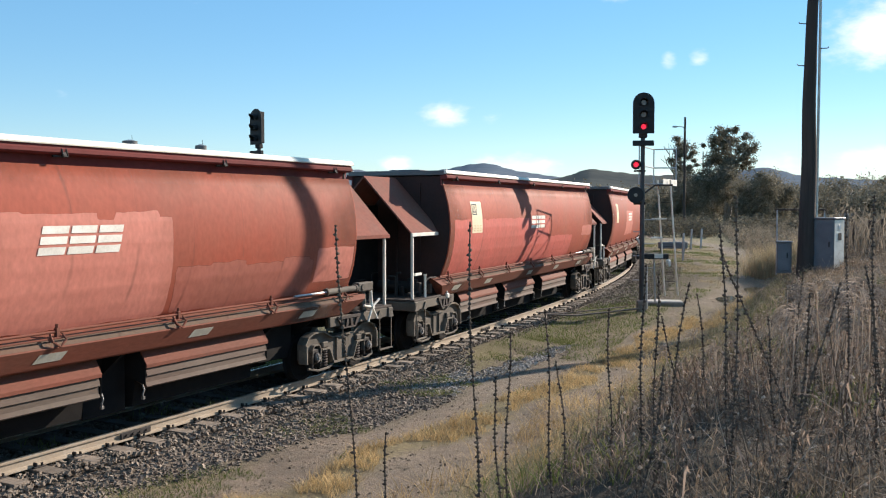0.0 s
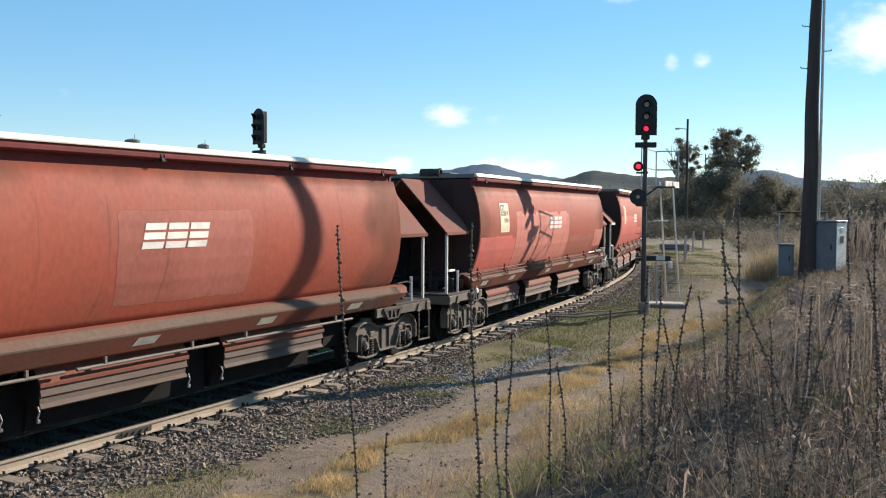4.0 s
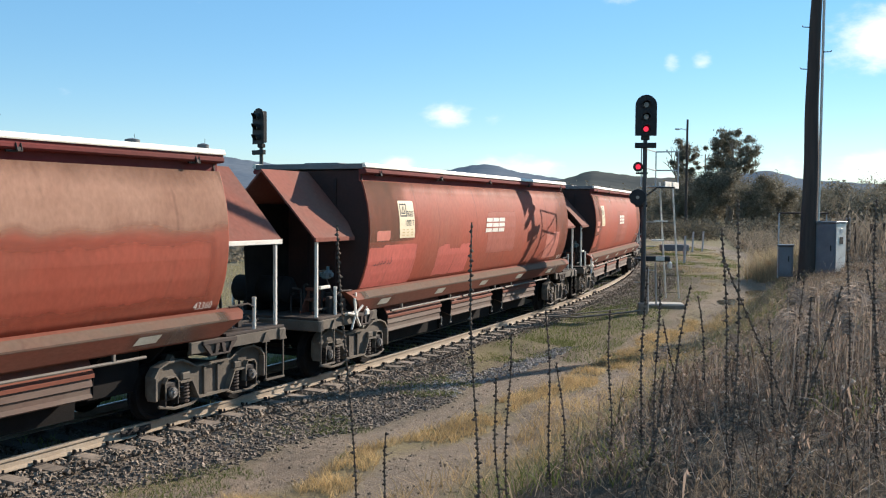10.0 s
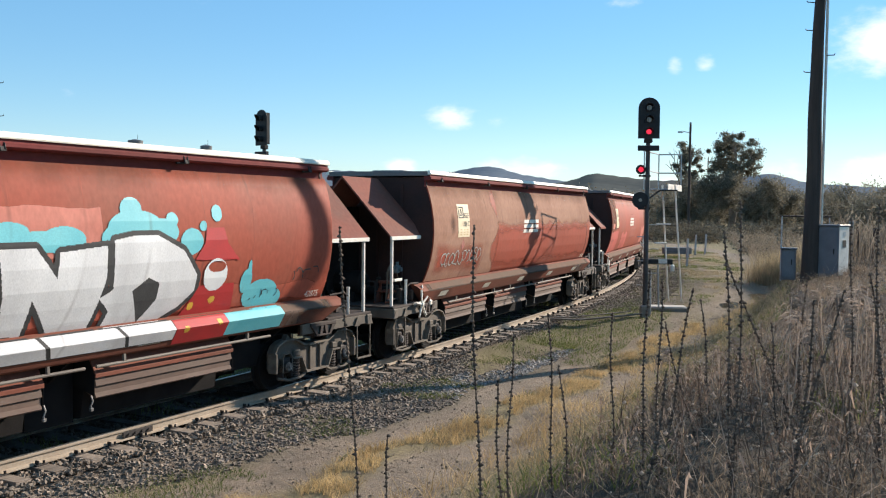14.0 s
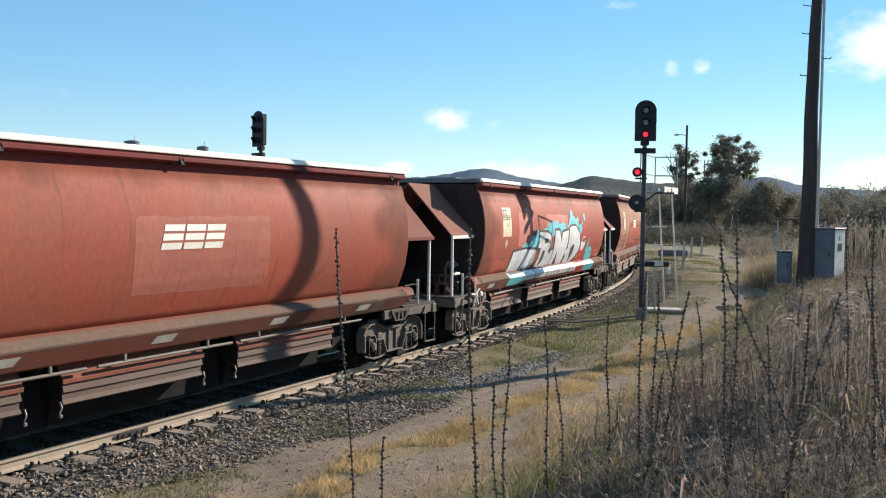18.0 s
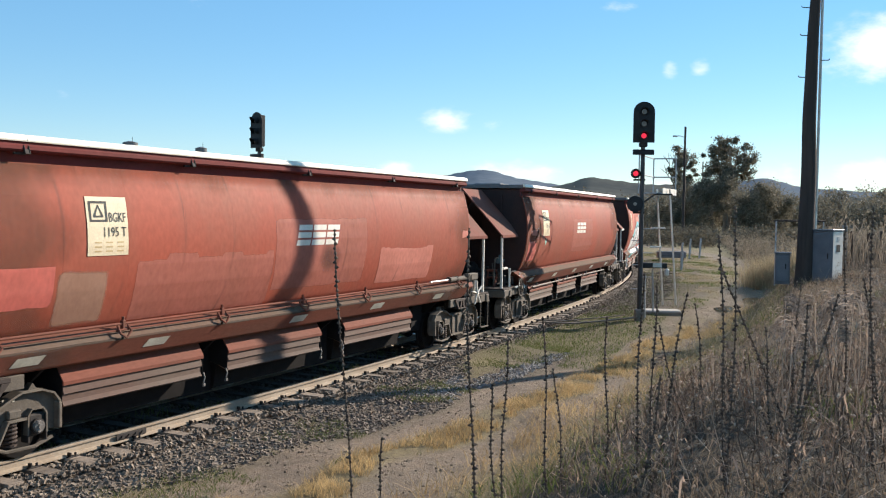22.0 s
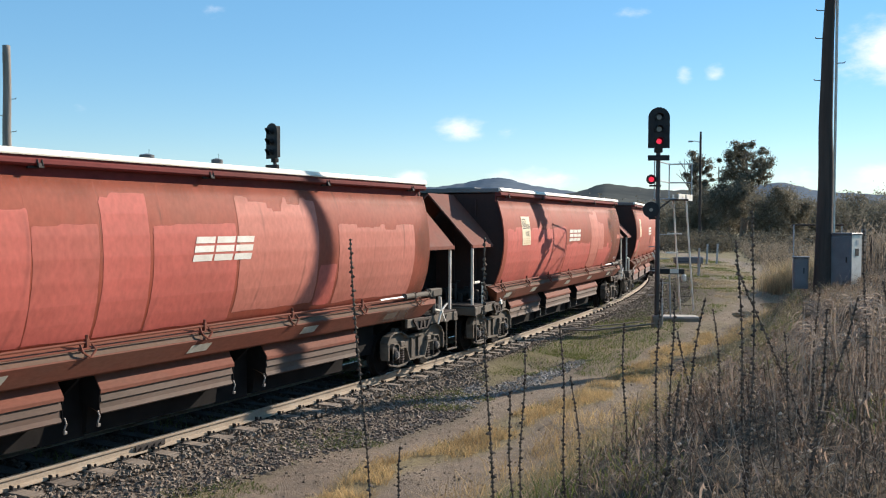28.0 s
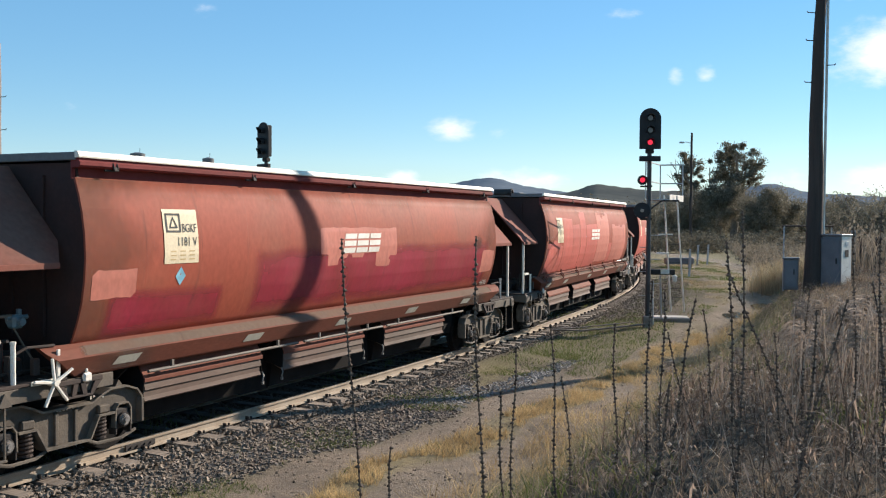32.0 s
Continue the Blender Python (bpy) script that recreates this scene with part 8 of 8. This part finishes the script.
def weeds():
    X, Y, s, lat = strewn(36000, -13, 44, 5.5, 20, 1.3)
    edge = lat - 1.2 * smooth01(s, 18, 26) + 0.6 * ripple(X, Y, 1.7, 6)
    dist = np.hypot(X, Y)
    k = (edge > 6.6) & in_view(X, Y) & (dist > 2.6) & (RNG.random(len(X)) < np.clip(0.08 + (edge - 6.6) * 0.3, 0, .75) * np.clip(0.55 + 0.6 * ripple(X, Y, 0.8, 21) + 0.3 * ripple(X, Y, 2.5, 22), 0.05, 1.2))
    # keep the sight line to the track open near the camera
    k &= ~((X / Y < 0.13) & (dist < 9.5))
    X, Y, edge = X[k], Y[k], edge[k]
    n = len(X)
    Z = ground_z(X, Y) - 0.03
    dist = np.hypot(X, Y)
    h = (0.3 + 0.85 * RNG.random(n) ** 1.6) * np.clip(0.55 + dist / 22, 0.5, 1.15) * (0.85 + 0.35 * ripple(X, Y, 1.4, 23)) * (0.28 + 0.72 * smooth01(edge, 8.3, 10.2))
    # the crest of the growth: low where the dirt path shows past the bank, higher on the far side of it
    crest = np.interp(X / Y, [0.07, 0.24, 0.31, 0.355, 0.375, 0.472], [-0.2, -0.163, -0.142, -0.132, -0.098, -0.102])
    h = np.minimum(h, np.maximum(0.16, 3.293 + (crest + np.where(RNG.random(n) < .06, .03, -.012 * RNG.random(n))) * Y - Z))
    base = np.stack([X, Y, Z], -1)
    lean = RNG.normal(0, .22, (n, 2))
    tip = base + np.stack([lean[:, 0] * h, lean[:, 1] * h, h], -1)
    mid = (base + tip) / 2 + np.stack([*(RNG.normal(0, .05, (2, n)) * h), np.zeros(n)], -1)
    pick = RNG.random(n)
    pale = pick < 0.24
    tint = np.where(pale, 1, np.where(pick > 0.66, 2, 0))
    allA, allB, allM, allR, tone = [base], [tip], [mid], [RNG.uniform(.0025, .0055, n) * np.where(pale, 0.7, 1.0)], [tint]
    tips = [tip]
    for j in range(7):
        u = RNG.uniform(.15, .95, n)[:, None]
        a = base * (1 - u) ** 2 + 2 * u * (1 - u) * mid + u * u * tip
        ang = RNG.uniform(0, 2 * math.pi, n)
        L = h * RNG.uniform(.1, .42, n)
        b = a + np.stack([np.cos(ang) * L * .8, np.sin(ang) * L * .8, L * RNG.uniform(-.3, .9, n)], -1)
        m = (a + b) / 2 + np.stack([np.cos(ang + 1.2) * L * .2, np.sin(ang + 1.2) * L * .2, L * RNG.uniform(-.1, .3, n)], -1)
        allA.append(a), allB.append(b), allM.append(m), allR.append(RNG.uniform(.0014, .0028, n) * np.where(pale, 0.85, 1.0)), tone.append(tint)
        tips.append(b)
    A, Bq, Mi, R, tone = (np.concatenate(v) for v in (allA, allB, allM, allR, tone))
    for flag, key, name, label in ((0, "weed", "dead_weeds", "dense tangle of dead brown weeds on the bank"), (2, "dark_stem", "dark_weeds", "dark brown branching weed stems on the bank"), (1, "pale_weed", "bleached_weeds", "scattered bleached weed stems on the bank")):
        k = tone == flag
        tubes(name, A[k], Bq[k], R[k], R[k] * .5, GRASS[key], label, mids=Mi[k])
    # curled dead leaves hanging on the stems
    m = 26000
    j = RNG.integers(0, n, m)
    u = RNG.uniform(.12, 1.0, m)[:, None]
    a = base[j] * (1 - u) ** 2 + 2 * u * (1 - u) * mid[j] + u * u * tip[j]
    ang = RNG.uniform(0, 2 * math.pi, m)
    L = RNG.uniform(.03, .11, m)
    d = np.stack([np.cos(ang), np.sin(ang), np.zeros(m)], -1)
    sd = np.stack([-np.sin(ang), np.cos(ang), np.zeros(m)], -1) * RNG.uniform(.003, .008, m)[:, None]
    up = np.array([0, 0, 1.0])
    c1, c2 = a + d * (L * .55)[:, None] + up * (L * RNG.uniform(.0, .5, m))[:, None], a + d * L[:, None] - up * (L * RNG.uniform(.1, .9, m))[:, None]
    V = np.stack([a - sd * .5, a + sd * .5, c1 + sd, c1 - sd, c2 + sd * .4, c2 - sd * .4], 1)
    q = np.array([(0, 1, 2, 3), (3, 2, 4, 5)])
    F = (q[None] + 6 * np.arange(m)[:, None, None]).reshape(-1, 4)
    tagged(new("dead_leaves", raw("dead_leaves", V, F, GRASS["weed"])), "curled dead leaves on the weeds", "weeds", kind="stuff")
    # fallen bleached stems and shaggy curled heads
    f = 420
    k = RNG.choice(np.nonzero(edge > 7.4)[0], f, replace=False)
    a = base[k] + np.stack([RNG.normal(0, .1, f), RNG.normal(0, .1, f), RNG.uniform(.05, .45, f)], -1)
    ang = RNG.uniform(0, 2 * math.pi, f)
    L = RNG.uniform(.08, .3, f)
    b = a + np.stack([np.cos(ang) * L, np.sin(ang) * L, np.where(RNG.random(f) < .6, RNG.uniform(.5, 1.6, f), RNG.uniform(-.15, .5, f)) * L], -1)
    r = RNG.uniform(.0016, .0036, f)
    parts_a, parts_b, parts_r = [a], [b], [r]
    for _ in range(3):
        u = RNG.uniform(.25, .85, f)[:, None]
        p = a * (1 - u) + b * u
        turn = ang + RNG.choice([-1, 1], f) * RNG.uniform(.35, .9, f)
        ll = L * RNG.uniform(.2, .5, f)
        parts_a.append(p), parts_r.append(r * .6)
        parts_b.append(p + np.stack([np.cos(turn) * ll, np.sin(turn) * ll, RNG.uniform(-.05, .55, f) * ll], -1))
    a, b, r = np.concatenate(parts_a), np.concatenate(parts_b), np.concatenate(parts_r)
    tubes("fallen_stems", a, b, r, r * .6, GRASS["bone"], "bleached branching weed stems fallen across the bank")
    # small dry flower heads
    T = np.concatenate(tips)
    T = T[RNG.random(len(T)) < 0.16]
    n = len(T)
    r = RNG.uniform(.006, .02, n) * np.clip(0.6 + np.hypot(T[:, 0], T[:, 1]) / 25, .6, 1.3)
    octa = np.array([(1, 0, 0), (0, 1, 0), (-1, 0, 0), (0, -1, 0), (0, 0, 1), (0, 0, -1)], float)
    V = T[:, None] + octa[None] * r[:, None, None] * RNG.uniform(.6, 1.3, (n, 6, 1))
    tri = np.array([(0, 1, 4), (1, 2, 4), (2, 3, 4), (3, 0, 4), (1, 0, 5), (2, 1, 5), (3, 2, 5), (0, 3, 5)])
    F = (tri[None] + 6 * np.arange(n)[:, None, None]).reshape(-1, 3)
    tagged(new("seed_heads", raw("seed_heads", V, F, GRASS["pale_weed"])), "small dry seed heads on the dead weeds", "weeds", kind="stuff")


weeds()


def stalk(px, d, top, lean, seed):
    """One tall dead mullein-like stalk ringed with seed knobs. px, top: bearing and height as slopes from the camera."""
    rng = random.Random(seed)
    x, y = px * d, d
    g = float(ground_z(x, y)) - 0.05
    h = EYE.z + top * d - g
    w = tagged(new("dead_weed_stalk"), "tall dead weed stalk ringed with dark seed pods", "weed", "tall dead stalks")
    w.matrix_basis = Matrix.Translation((x, y, g))
    pts = []
    for i in range(9):
        u = i / 8
        pts.append(Vector((lean * (1 - u) * 1.0 + 0.012 * math.sin(u * 7 + seed), 0.02 * math.sin(u * 5 + seed), h * u)))
    bm = B()
    rows = [[bm.verts.new(p + Vector((math.cos(j * 1.047), math.sin(j * 1.047), 0)) * (0.0052 - 0.0004 * i)) for j in range(6)] for i, p in enumerate(pts)]
    for a, b in zip(rows, rows[1:]):
        for j in range(6):
            bm.faces.new((a[j], a[(j + 1) % 6], b[(j + 1) % 6], b[j]))
    part("stem", bm, GRASS["dark_stalk"], w)
    bm = B()
    rows, n, z0 = [], int(h * 0.92 / 0.0065), 0.08
    swell = [rng.uniform(.7, 1.25) * (0.25 if rng.random() < .14 else 1.0) for _ in range(n // 3 + 2)]
    for i in range(n + 1):
        u = min(0.999, z0 + (1 - z0) * i / n)
        c = pts[int(u * 8)].lerp(pts[int(u * 8) + 1], u * 8 - int(u * 8))
        k = i // 4
        knob = (0.0, 1.0, 0.9, 0.25)[i % 4] * swell[k]
        side = 2.4 * k
        row = []
        for j in range(6):
            a = j * 1.047
            r = 0.0034 + (0.0225 - 0.0095 * u) * knob * (0.25 + 0.75 * max(0.0, math.cos(a - side)))
            row.append(bm.verts.new(c + Vector((math.cos(a), math.sin(a), 0)) * r))
        rows.append(row)
    for a, b in zip(rows, rows[1:]):
        for j in range(6):
            bm.faces.new((a[j], a[(j + 1) % 6], b[(j + 1) % 6], b[j]))
    part("seed_spike", bm, GRASS["dark_stalk"], w, "dark clustered seed pods")
    return w



def plume(px, d, top, seed):
    """A dead reed-like weed: thin stem, drooping plume of fine grey-brown strands."""
    rng = np.random.default_rng(seed)
    x, y = px * d, d
    g = float(ground_z(x, y)) - 0.03
    h = max(0.3, EYE.z + top * d - g)
    w = tagged(new("plumed_weed"), "dead weed with a drooping grey-brown plume", "weed", "plumed dead weeds")
    w.matrix_basis = Matrix.Translation((x, y, g))
    lean = rng.normal(0, .08, 2)
    tip = Vector((lean[0] * h, lean[1] * h, h))
    part("stem", bent(B(), [(0, 0, 0), tuple(tip * .5 + Vector((rng.normal(0, .02), 0, 0))), tuple(tip)], 0.0045, 5), GRASS["pale_weed"], w)
    way = rng.uniform(-.6, .6) + (math.pi if rng.random() < .65 else 0)
    m, V, F = 44, [], []
    for i in range(m):
        a, L = way + rng.normal(0, .7), rng.uniform(.06, .2)
        out = np.array([math.cos(a), math.sin(a), 0])
        st = np.array(tip) - np.array([0, 0, rng.uniform(0, .13)]) + rng.normal(0, .012, 3)
        sd = np.array([-out[1] * .6, out[0] * .6, .5]) * rng.uniform(.004, .0075)
        rise, drop = rng.uniform(.3, .8), rng.uniform(1.0, 1.7)
        base = len(V)
        for u in (0, .25, .5, .75, 1.0):
            c = st + out * L * u ** .8 + np.array([0, 0, L * (rise * u - drop * u * u)])
            V += [tuple(c - sd * (1.2 - u)), tuple(c + sd * (1.2 - u))]
        F += [(base + 2 * q, base + 2 * q + 1, base + 2 * q + 3, base + 2 * q + 2) for q in range(4)]
    obj("plume", raw("plume", V, F, GRASS["plume"]), None, w, "drooping fine strands")
    return w


def slope(x, y):
    return (x - 784) / 1660.8, (368.7 - y) / 1660.8


for _i, (_x, _top, _d, _lean) in enumerate((
        (596, 398, 5.2, .14), (830, 392, 5.0, .06), (874, 668, 5.6, .05), (902, 590, 6.2, -.02), (966, 548, 6.0, .05), (988, 640, 6.4, .08),
        (685, 768, 5.6, -.05), (1078, 545, 6.6, .03), (1141, 468, 6.2, -.02), (1164, 485, 6.0, -.01), (1275, 398, 5.4, .08), (1307, 345, 5.2, -.02),
        (1500, 368, 7.0, .03), (1545, 345, 6.0, .05), (1420, 470, 7.5, -.05), (1358, 560, 6.5, .1), (1235, 520, 7.2, .12), (1440, 520, 5.4, -.12),
        (1278, 440, 5.6, .62), (1222, 500, 6.0, -.2), (1170, 560, 7.0, .3), (1484, 500, 5.2, -.3), (1532, 470, 6.4, .2), (1180, 650, 5.0, -.16))):
    _px, _t = slope(_x, _top)
    stalk(_px, _d, _t, _lean, _i + 5)

for _i in range(40):
    _r = random.Random(900 + _i)
    _x, _top = ((1290, 588), (1276, 602), (1180, 612))[_i] if _i < 3 else (_r.uniform(1392, 1556), 492 + abs(_r.gauss(0, 34)))
    _px, _t = slope(_x, _top)
    plume(_px, _r.uniform(6.8, 10.0), _t, 900 + _i)

# ---- trees
LEAF = {
    "gum": mat("olive gum leaves", (0.15, 0.135, 0.098), (0.225, 0.2, 0.15), 0.6, scale=0.5, bump=0, island=0.8, spec=0.08, thin=0.35),
    "under": mat("dark undergrowth leaves", (0.125, 0.107, 0.078), (0.18, 0.155, 0.112), 0.8, scale=0.5, bump=0, island=0.8, spec=0.05, thin=0.2),
    "brush": mat("grey-brown scrub leaves", (0.165, 0.142, 0.105), (0.25, 0.21, 0.155), 0.8, scale=0.3, bump=0, island=0.8, spec=0.2, thin=0.35),
    "bark": mat("pale gum bark", (0.30, 0.25, 0.20), (0.16, 0.13, 0.105), 0.9, scale=0.8, fine=12, bump=0.3),
}


def leaf_cloud(centres, radii, per, size, squash=0.75):
    c = np.repeat(centres, per, 0)
    r = np.repeat(radii, per)
    n = len(c)
    p = c + RNG.normal(size=(n, 3)) * (r * .52)[:, None] * np.array([1, 1, squash])
    u = RNG.normal(size=(n, 3))
    u /= np.linalg.norm(u, axis=1)[:, None]
    v = np.cross(u, RNG.normal(size=(n, 3)))
    v /= np.linalg.norm(v, axis=1)[:, None]
    a, b = RNG.uniform(.5, 1.1, n)[:, None] * size, RNG.uniform(.25, .6, n)[:, None] * size
    V = np.stack([p - u * a, p - v * b, p + u * a, p + v * b], 1)
    return V, np.arange(4 * n).reshape(n, 4)


def gum_tree(x, y, height, spread_, seed, label, lift=0.35, per=70, clumps=26, leaf=0.5, material="gum", low=0.22, fluff=1.0):
    rng = random.Random(seed)
    t = tagged(new("gum_tree"), label, "tree", "trees by the line")
    t.matrix_basis = Matrix.Translation((x, y, float(ground_z(x, y)) - 0.2))
    bm = B()
    ends = []

    def limb(p, d, L, r, depth):
        q = p + d * L
        rod(bm, p, q, r, 6, r * .6)
        if depth == 0 or L < height * .05:
            ends.append(q)
            return
        for _ in range(rng.choice((2, 2, 3))):
            nd = (d + Vector((rng.uniform(-.75, .75), rng.uniform(-.75, .75), rng.uniform(-.05, .5)))).normalized()
            limb(q, nd, L * rng.uniform(.5, .75), r * .5, depth - 1)
        ends.append(q)

    for i in range(rng.choice((1, 2))):
        d = Vector((rng.uniform(-.22, .22), rng.uniform(-.2, .2), 1)).normalized()
        limb(Vector((rng.uniform(-.4, .4), rng.uniform(-.4, .4), 0)), d, height * lift, height * .02 + .08, 3)
    part("trunk", bm, LEAF["bark"], t, "pale trunk and limbs")
    E = np.array([tuple(e) for e in ends])
    d = RNG.normal(size=(clumps, 3))
    d /= np.linalg.norm(d, axis=1)[:, None]
    rad = RNG.uniform(.2, 1.0, clumps)[:, None] ** .6
    C = np.array([0, 0, height * (low + .93) / 2]) + d * rad * np.array([spread_, spread_, height * (.93 - low) / 2])
    near = E[np.linalg.norm(E[None] - C[:, None], axis=2).argmin(1)]
    C = C * .8 + near * .2
    V, F = leaf_cloud(C, RNG.uniform(.6, 1.25, clumps) * fluff, per, leaf)
    part_ob = obj("crown", raw("crown", V, F, LEAF[material]), None, t, "clumped olive foliage with gaps")
    return t


def at_px(x, d):
    return (x - 784) / 1660.8 * d, d


TREES = (
    # bearing, distance, height, spread, bottom of crown, clumps, clump size
    (1286, 165, 20.4, 5.3, 0.36, 120, 0.68, "tall open-crowned gum tree beside the line"), (1208, 172, 19.2, 2.7, 0.4, 50, 0.66, "slender gum tree beside the line"),
    (1222, 168, 11.5, 4.2, 0.02, 60, 1.3, "dense dark gum tree beside the line"), (1262, 158, 12.2, 4.6, 0.02, 70, 1.3, "dense dark gum tree beside the line"),
    (1304, 172, 11.6, 4.6, 0.02, 66, 1.3, "dense dark gum tree beside the line"), (1338, 152, 10.6, 4.4, 0.0, 66, 1.3, "bushy gum tree beside the line"),
    (1372, 158, 10.4, 3.9, 0.0, 60, 1.25, "bushy gum tree beside the line"), (1184, 185, 9.0, 4.5, 0.0, 46, 1.3, "low dark gum tree beside the line"),
    (1408, 170, 8.4, 4.4, 0.0, 46, 1.25, "low rounded gum tree beside the line"), (1450, 175, 8.6, 5.0, 0.0, 46, 1.3, "distant olive gum tree"),
    (1484, 98, 7.6, 3.4, 0.05, 46, 0.95, "rounded olive gum tree behind the scrub"), (1530, 92, 7.6, 3.4, 0.05, 50, 0.95, "rounded olive gum tree behind the scrub"),
    (1585, 96, 8.0, 3.6, 0.05, 50, 0.95, "rounded olive gum tree behind the scrub"), (1120, 200, 8.6, 5.0, 0.0, 40, 1.5, "distant olive gum tree"), (1060, 215, 7.8, 5.0, 0.0, 40, 1.5, "distant olive gum tree"))
for _i, (_px, _d, _h, _sp, _low, _n, _fl, _lab) in enumerate(TREES):
    _x, _y = at_px(_px, _d)
    gum_tree(_x, _y, _h, _sp, 40 + _i, _lab, per=200, clumps=_n, leaf=0.19 if _d > 120 else 0.13, low=_low, fluff=_fl)


def brush():
    """Scrub and thickets past the bank, and far tree belts."""
    n = 5200
    X = RNG.uniform(11, 72, n)
    Y = 34 + 116 * RNG.random(n) ** 1.3
    s, lat = off_line(X, Y)
    k = (lat > 8.8 + 0.028 * Y) & (X / Y > 0.335 - 0.0004 * (Y - 36)) & (X / Y < .52) & (ripple(X, Y, 3.0, 31) > -.5)
    C = np.stack([X[k], Y[k], ground_z(X[k], Y[k]) + .45], -1)
    V, F = leaf_cloud(C, RNG.uniform(.5, 1.15, len(C)) * (1 + 0.4 * ripple(C[:, 0], C[:, 1], 6, 32)), 70, 0.12, 1.1)
    tagged(new("scrub", raw("scrub", V, F, LEAF["brush"])), "grey-brown leafless scrub beyond the bank", "scrub", kind="stuff")
    n = 60000
    X = RNG.uniform(10, 72, n)
    Y = 30 + 110 * RNG.random(n) ** 1.5
    s, lat = off_line(X, Y)
    k = (lat > 8.4 + 0.028 * Y + 0.8 * ripple(X, Y, 2.0, 33)) & (X / Y > 0.325 - 0.0003 * (Y - 36)) & (X / Y < .52)
    X, Y = X[k], Y[k]
    n = len(X)
    blades("scrub_stems", X, Y, RNG.uniform(.5, 1.5, n) * (1 + 0.45 * ripple(X, Y, 2.6, 34)), RNG.uniform(.014, .034, n), RNG.uniform(.05, .6, n), GRASS["scrub_stem"], "brown dead stems standing in the scrub", "scrub")
    X, Y = 15.9 + RNG.normal(0, .5, 2200), 45 + RNG.normal(0, 1.6, 2200)
    blades("brush_grass", X, Y, RNG.uniform(.4, 1.6, 2200), RNG.uniform(.012, .03, 2200), RNG.uniform(.1, .6, 2200), GRASS["straw"], "tall clump of dry golden grass beside the dirt path")
    n = 900
    az = RNG.uniform(-.1, .62, n)
    d = RNG.uniform(190, 300, n)
    C = np.stack([np.sin(az) * d, np.cos(az) * d, RNG.uniform(1, 6.5, n)], -1)
    V, F = leaf_cloud(C, RNG.uniform(2, 4.2, n), 90, 0.5)
    tagged(new("far_trees", raw("far_trees", V, F, LEAF["gum"])), "belt of dark trees across the distance", "trees", kind="stuff")
    n = 260
    bx = np.concatenate([RNG.uniform(1120, 1262, 150), RNG.uniform(1296, 1420, 110)])
    d = RNG.uniform(112, 150, n)
    X, Y = (bx - 784) / FOCAL * d, d
    C = np.stack([X, Y, ground_z(X, Y) + RNG.uniform(.2, 1.6, n)], -1)
    V, F = leaf_cloud(C, RNG.uniform(.6, 1.5, n), 90, 0.2, 0.9)
    tagged(new("underbrush", raw("underbrush", V, F, LEAF["under"])), "dark undergrowth below the gum trees", "scrub", kind="stuff")
    n = 420
    az = RNG.uniform(-.62, -.08, n)
    d = RNG.uniform(75, 130, n)
    X, Y = np.sin(az) * d, np.cos(az) * d
    C = np.stack([X, Y, ground_z(X, Y) + .3], -1)
    V, F = leaf_cloud(C, RNG.uniform(.7, 1.8, n), 40, 0.3)
    tagged(new("field_scrub", raw("field_scrub", V, F, LEAF["brush"])), "low olive scrub across the field beyond the train", "scrub", kind="stuff")


brush()
# ---------------------------------------------------------------- motion


SHIFT = {4: 0.08, 5: 0.08}      # slack in the couplings


def rear_s(k, t):
    u = (t - 16) / 16
    return 67.1257 + SHIFT.get(k, -0.03) - 17.9707 * k + 84.464 * u + 3.0116 * u * u - 0.1791 * u ** 3


def middle_s(k, t):
    return rear_s(k, t) + 8.53


def motions():
    order = {w: k for k, w in WAGONS.items()}
    times = [i * 0.5 for i in range(65)]
    for k, w in WAGONS.items():
        rows = []
        for t in times:
            s = middle_s(k, t)
            a, b = on_line(s - BOGIE_X), on_line(s + BOGIE_X)
            rows.append((t, Matrix.Translation((a + b) / 2) @ Matrix.Rotation(math.atan2(b.y - a.y, b.x - a.x), 4, "Z")))
        walk(w, rows)
    for bg, w, x in BOGIES:
        rows = []
        for t in [i * 2.0 for i in range(17)]:
            s = middle_s(order[w], t)
            a, b = on_line(s - BOGIE_X), on_line(s + BOGIE_X)
            rows.append((t, Matrix.Translation((x, 0, 0)) @ Matrix.Rotation(heading(s + x) - math.atan2(b.y - a.y, b.x - a.x), 4, "Z")))
        walk(bg, rows)
    for ws, x in WHEELS:
        k = order[ws.parent.parent]
        rows = []
        for i in range(257):
            t = i * 0.125
            rows.append((t, Matrix.Translation((x, 0, 0.44)) @ Matrix.Rotation((middle_s(k, t) + 300) / 0.44, 4, "Y")))
        walk(ws, rows)


motions()
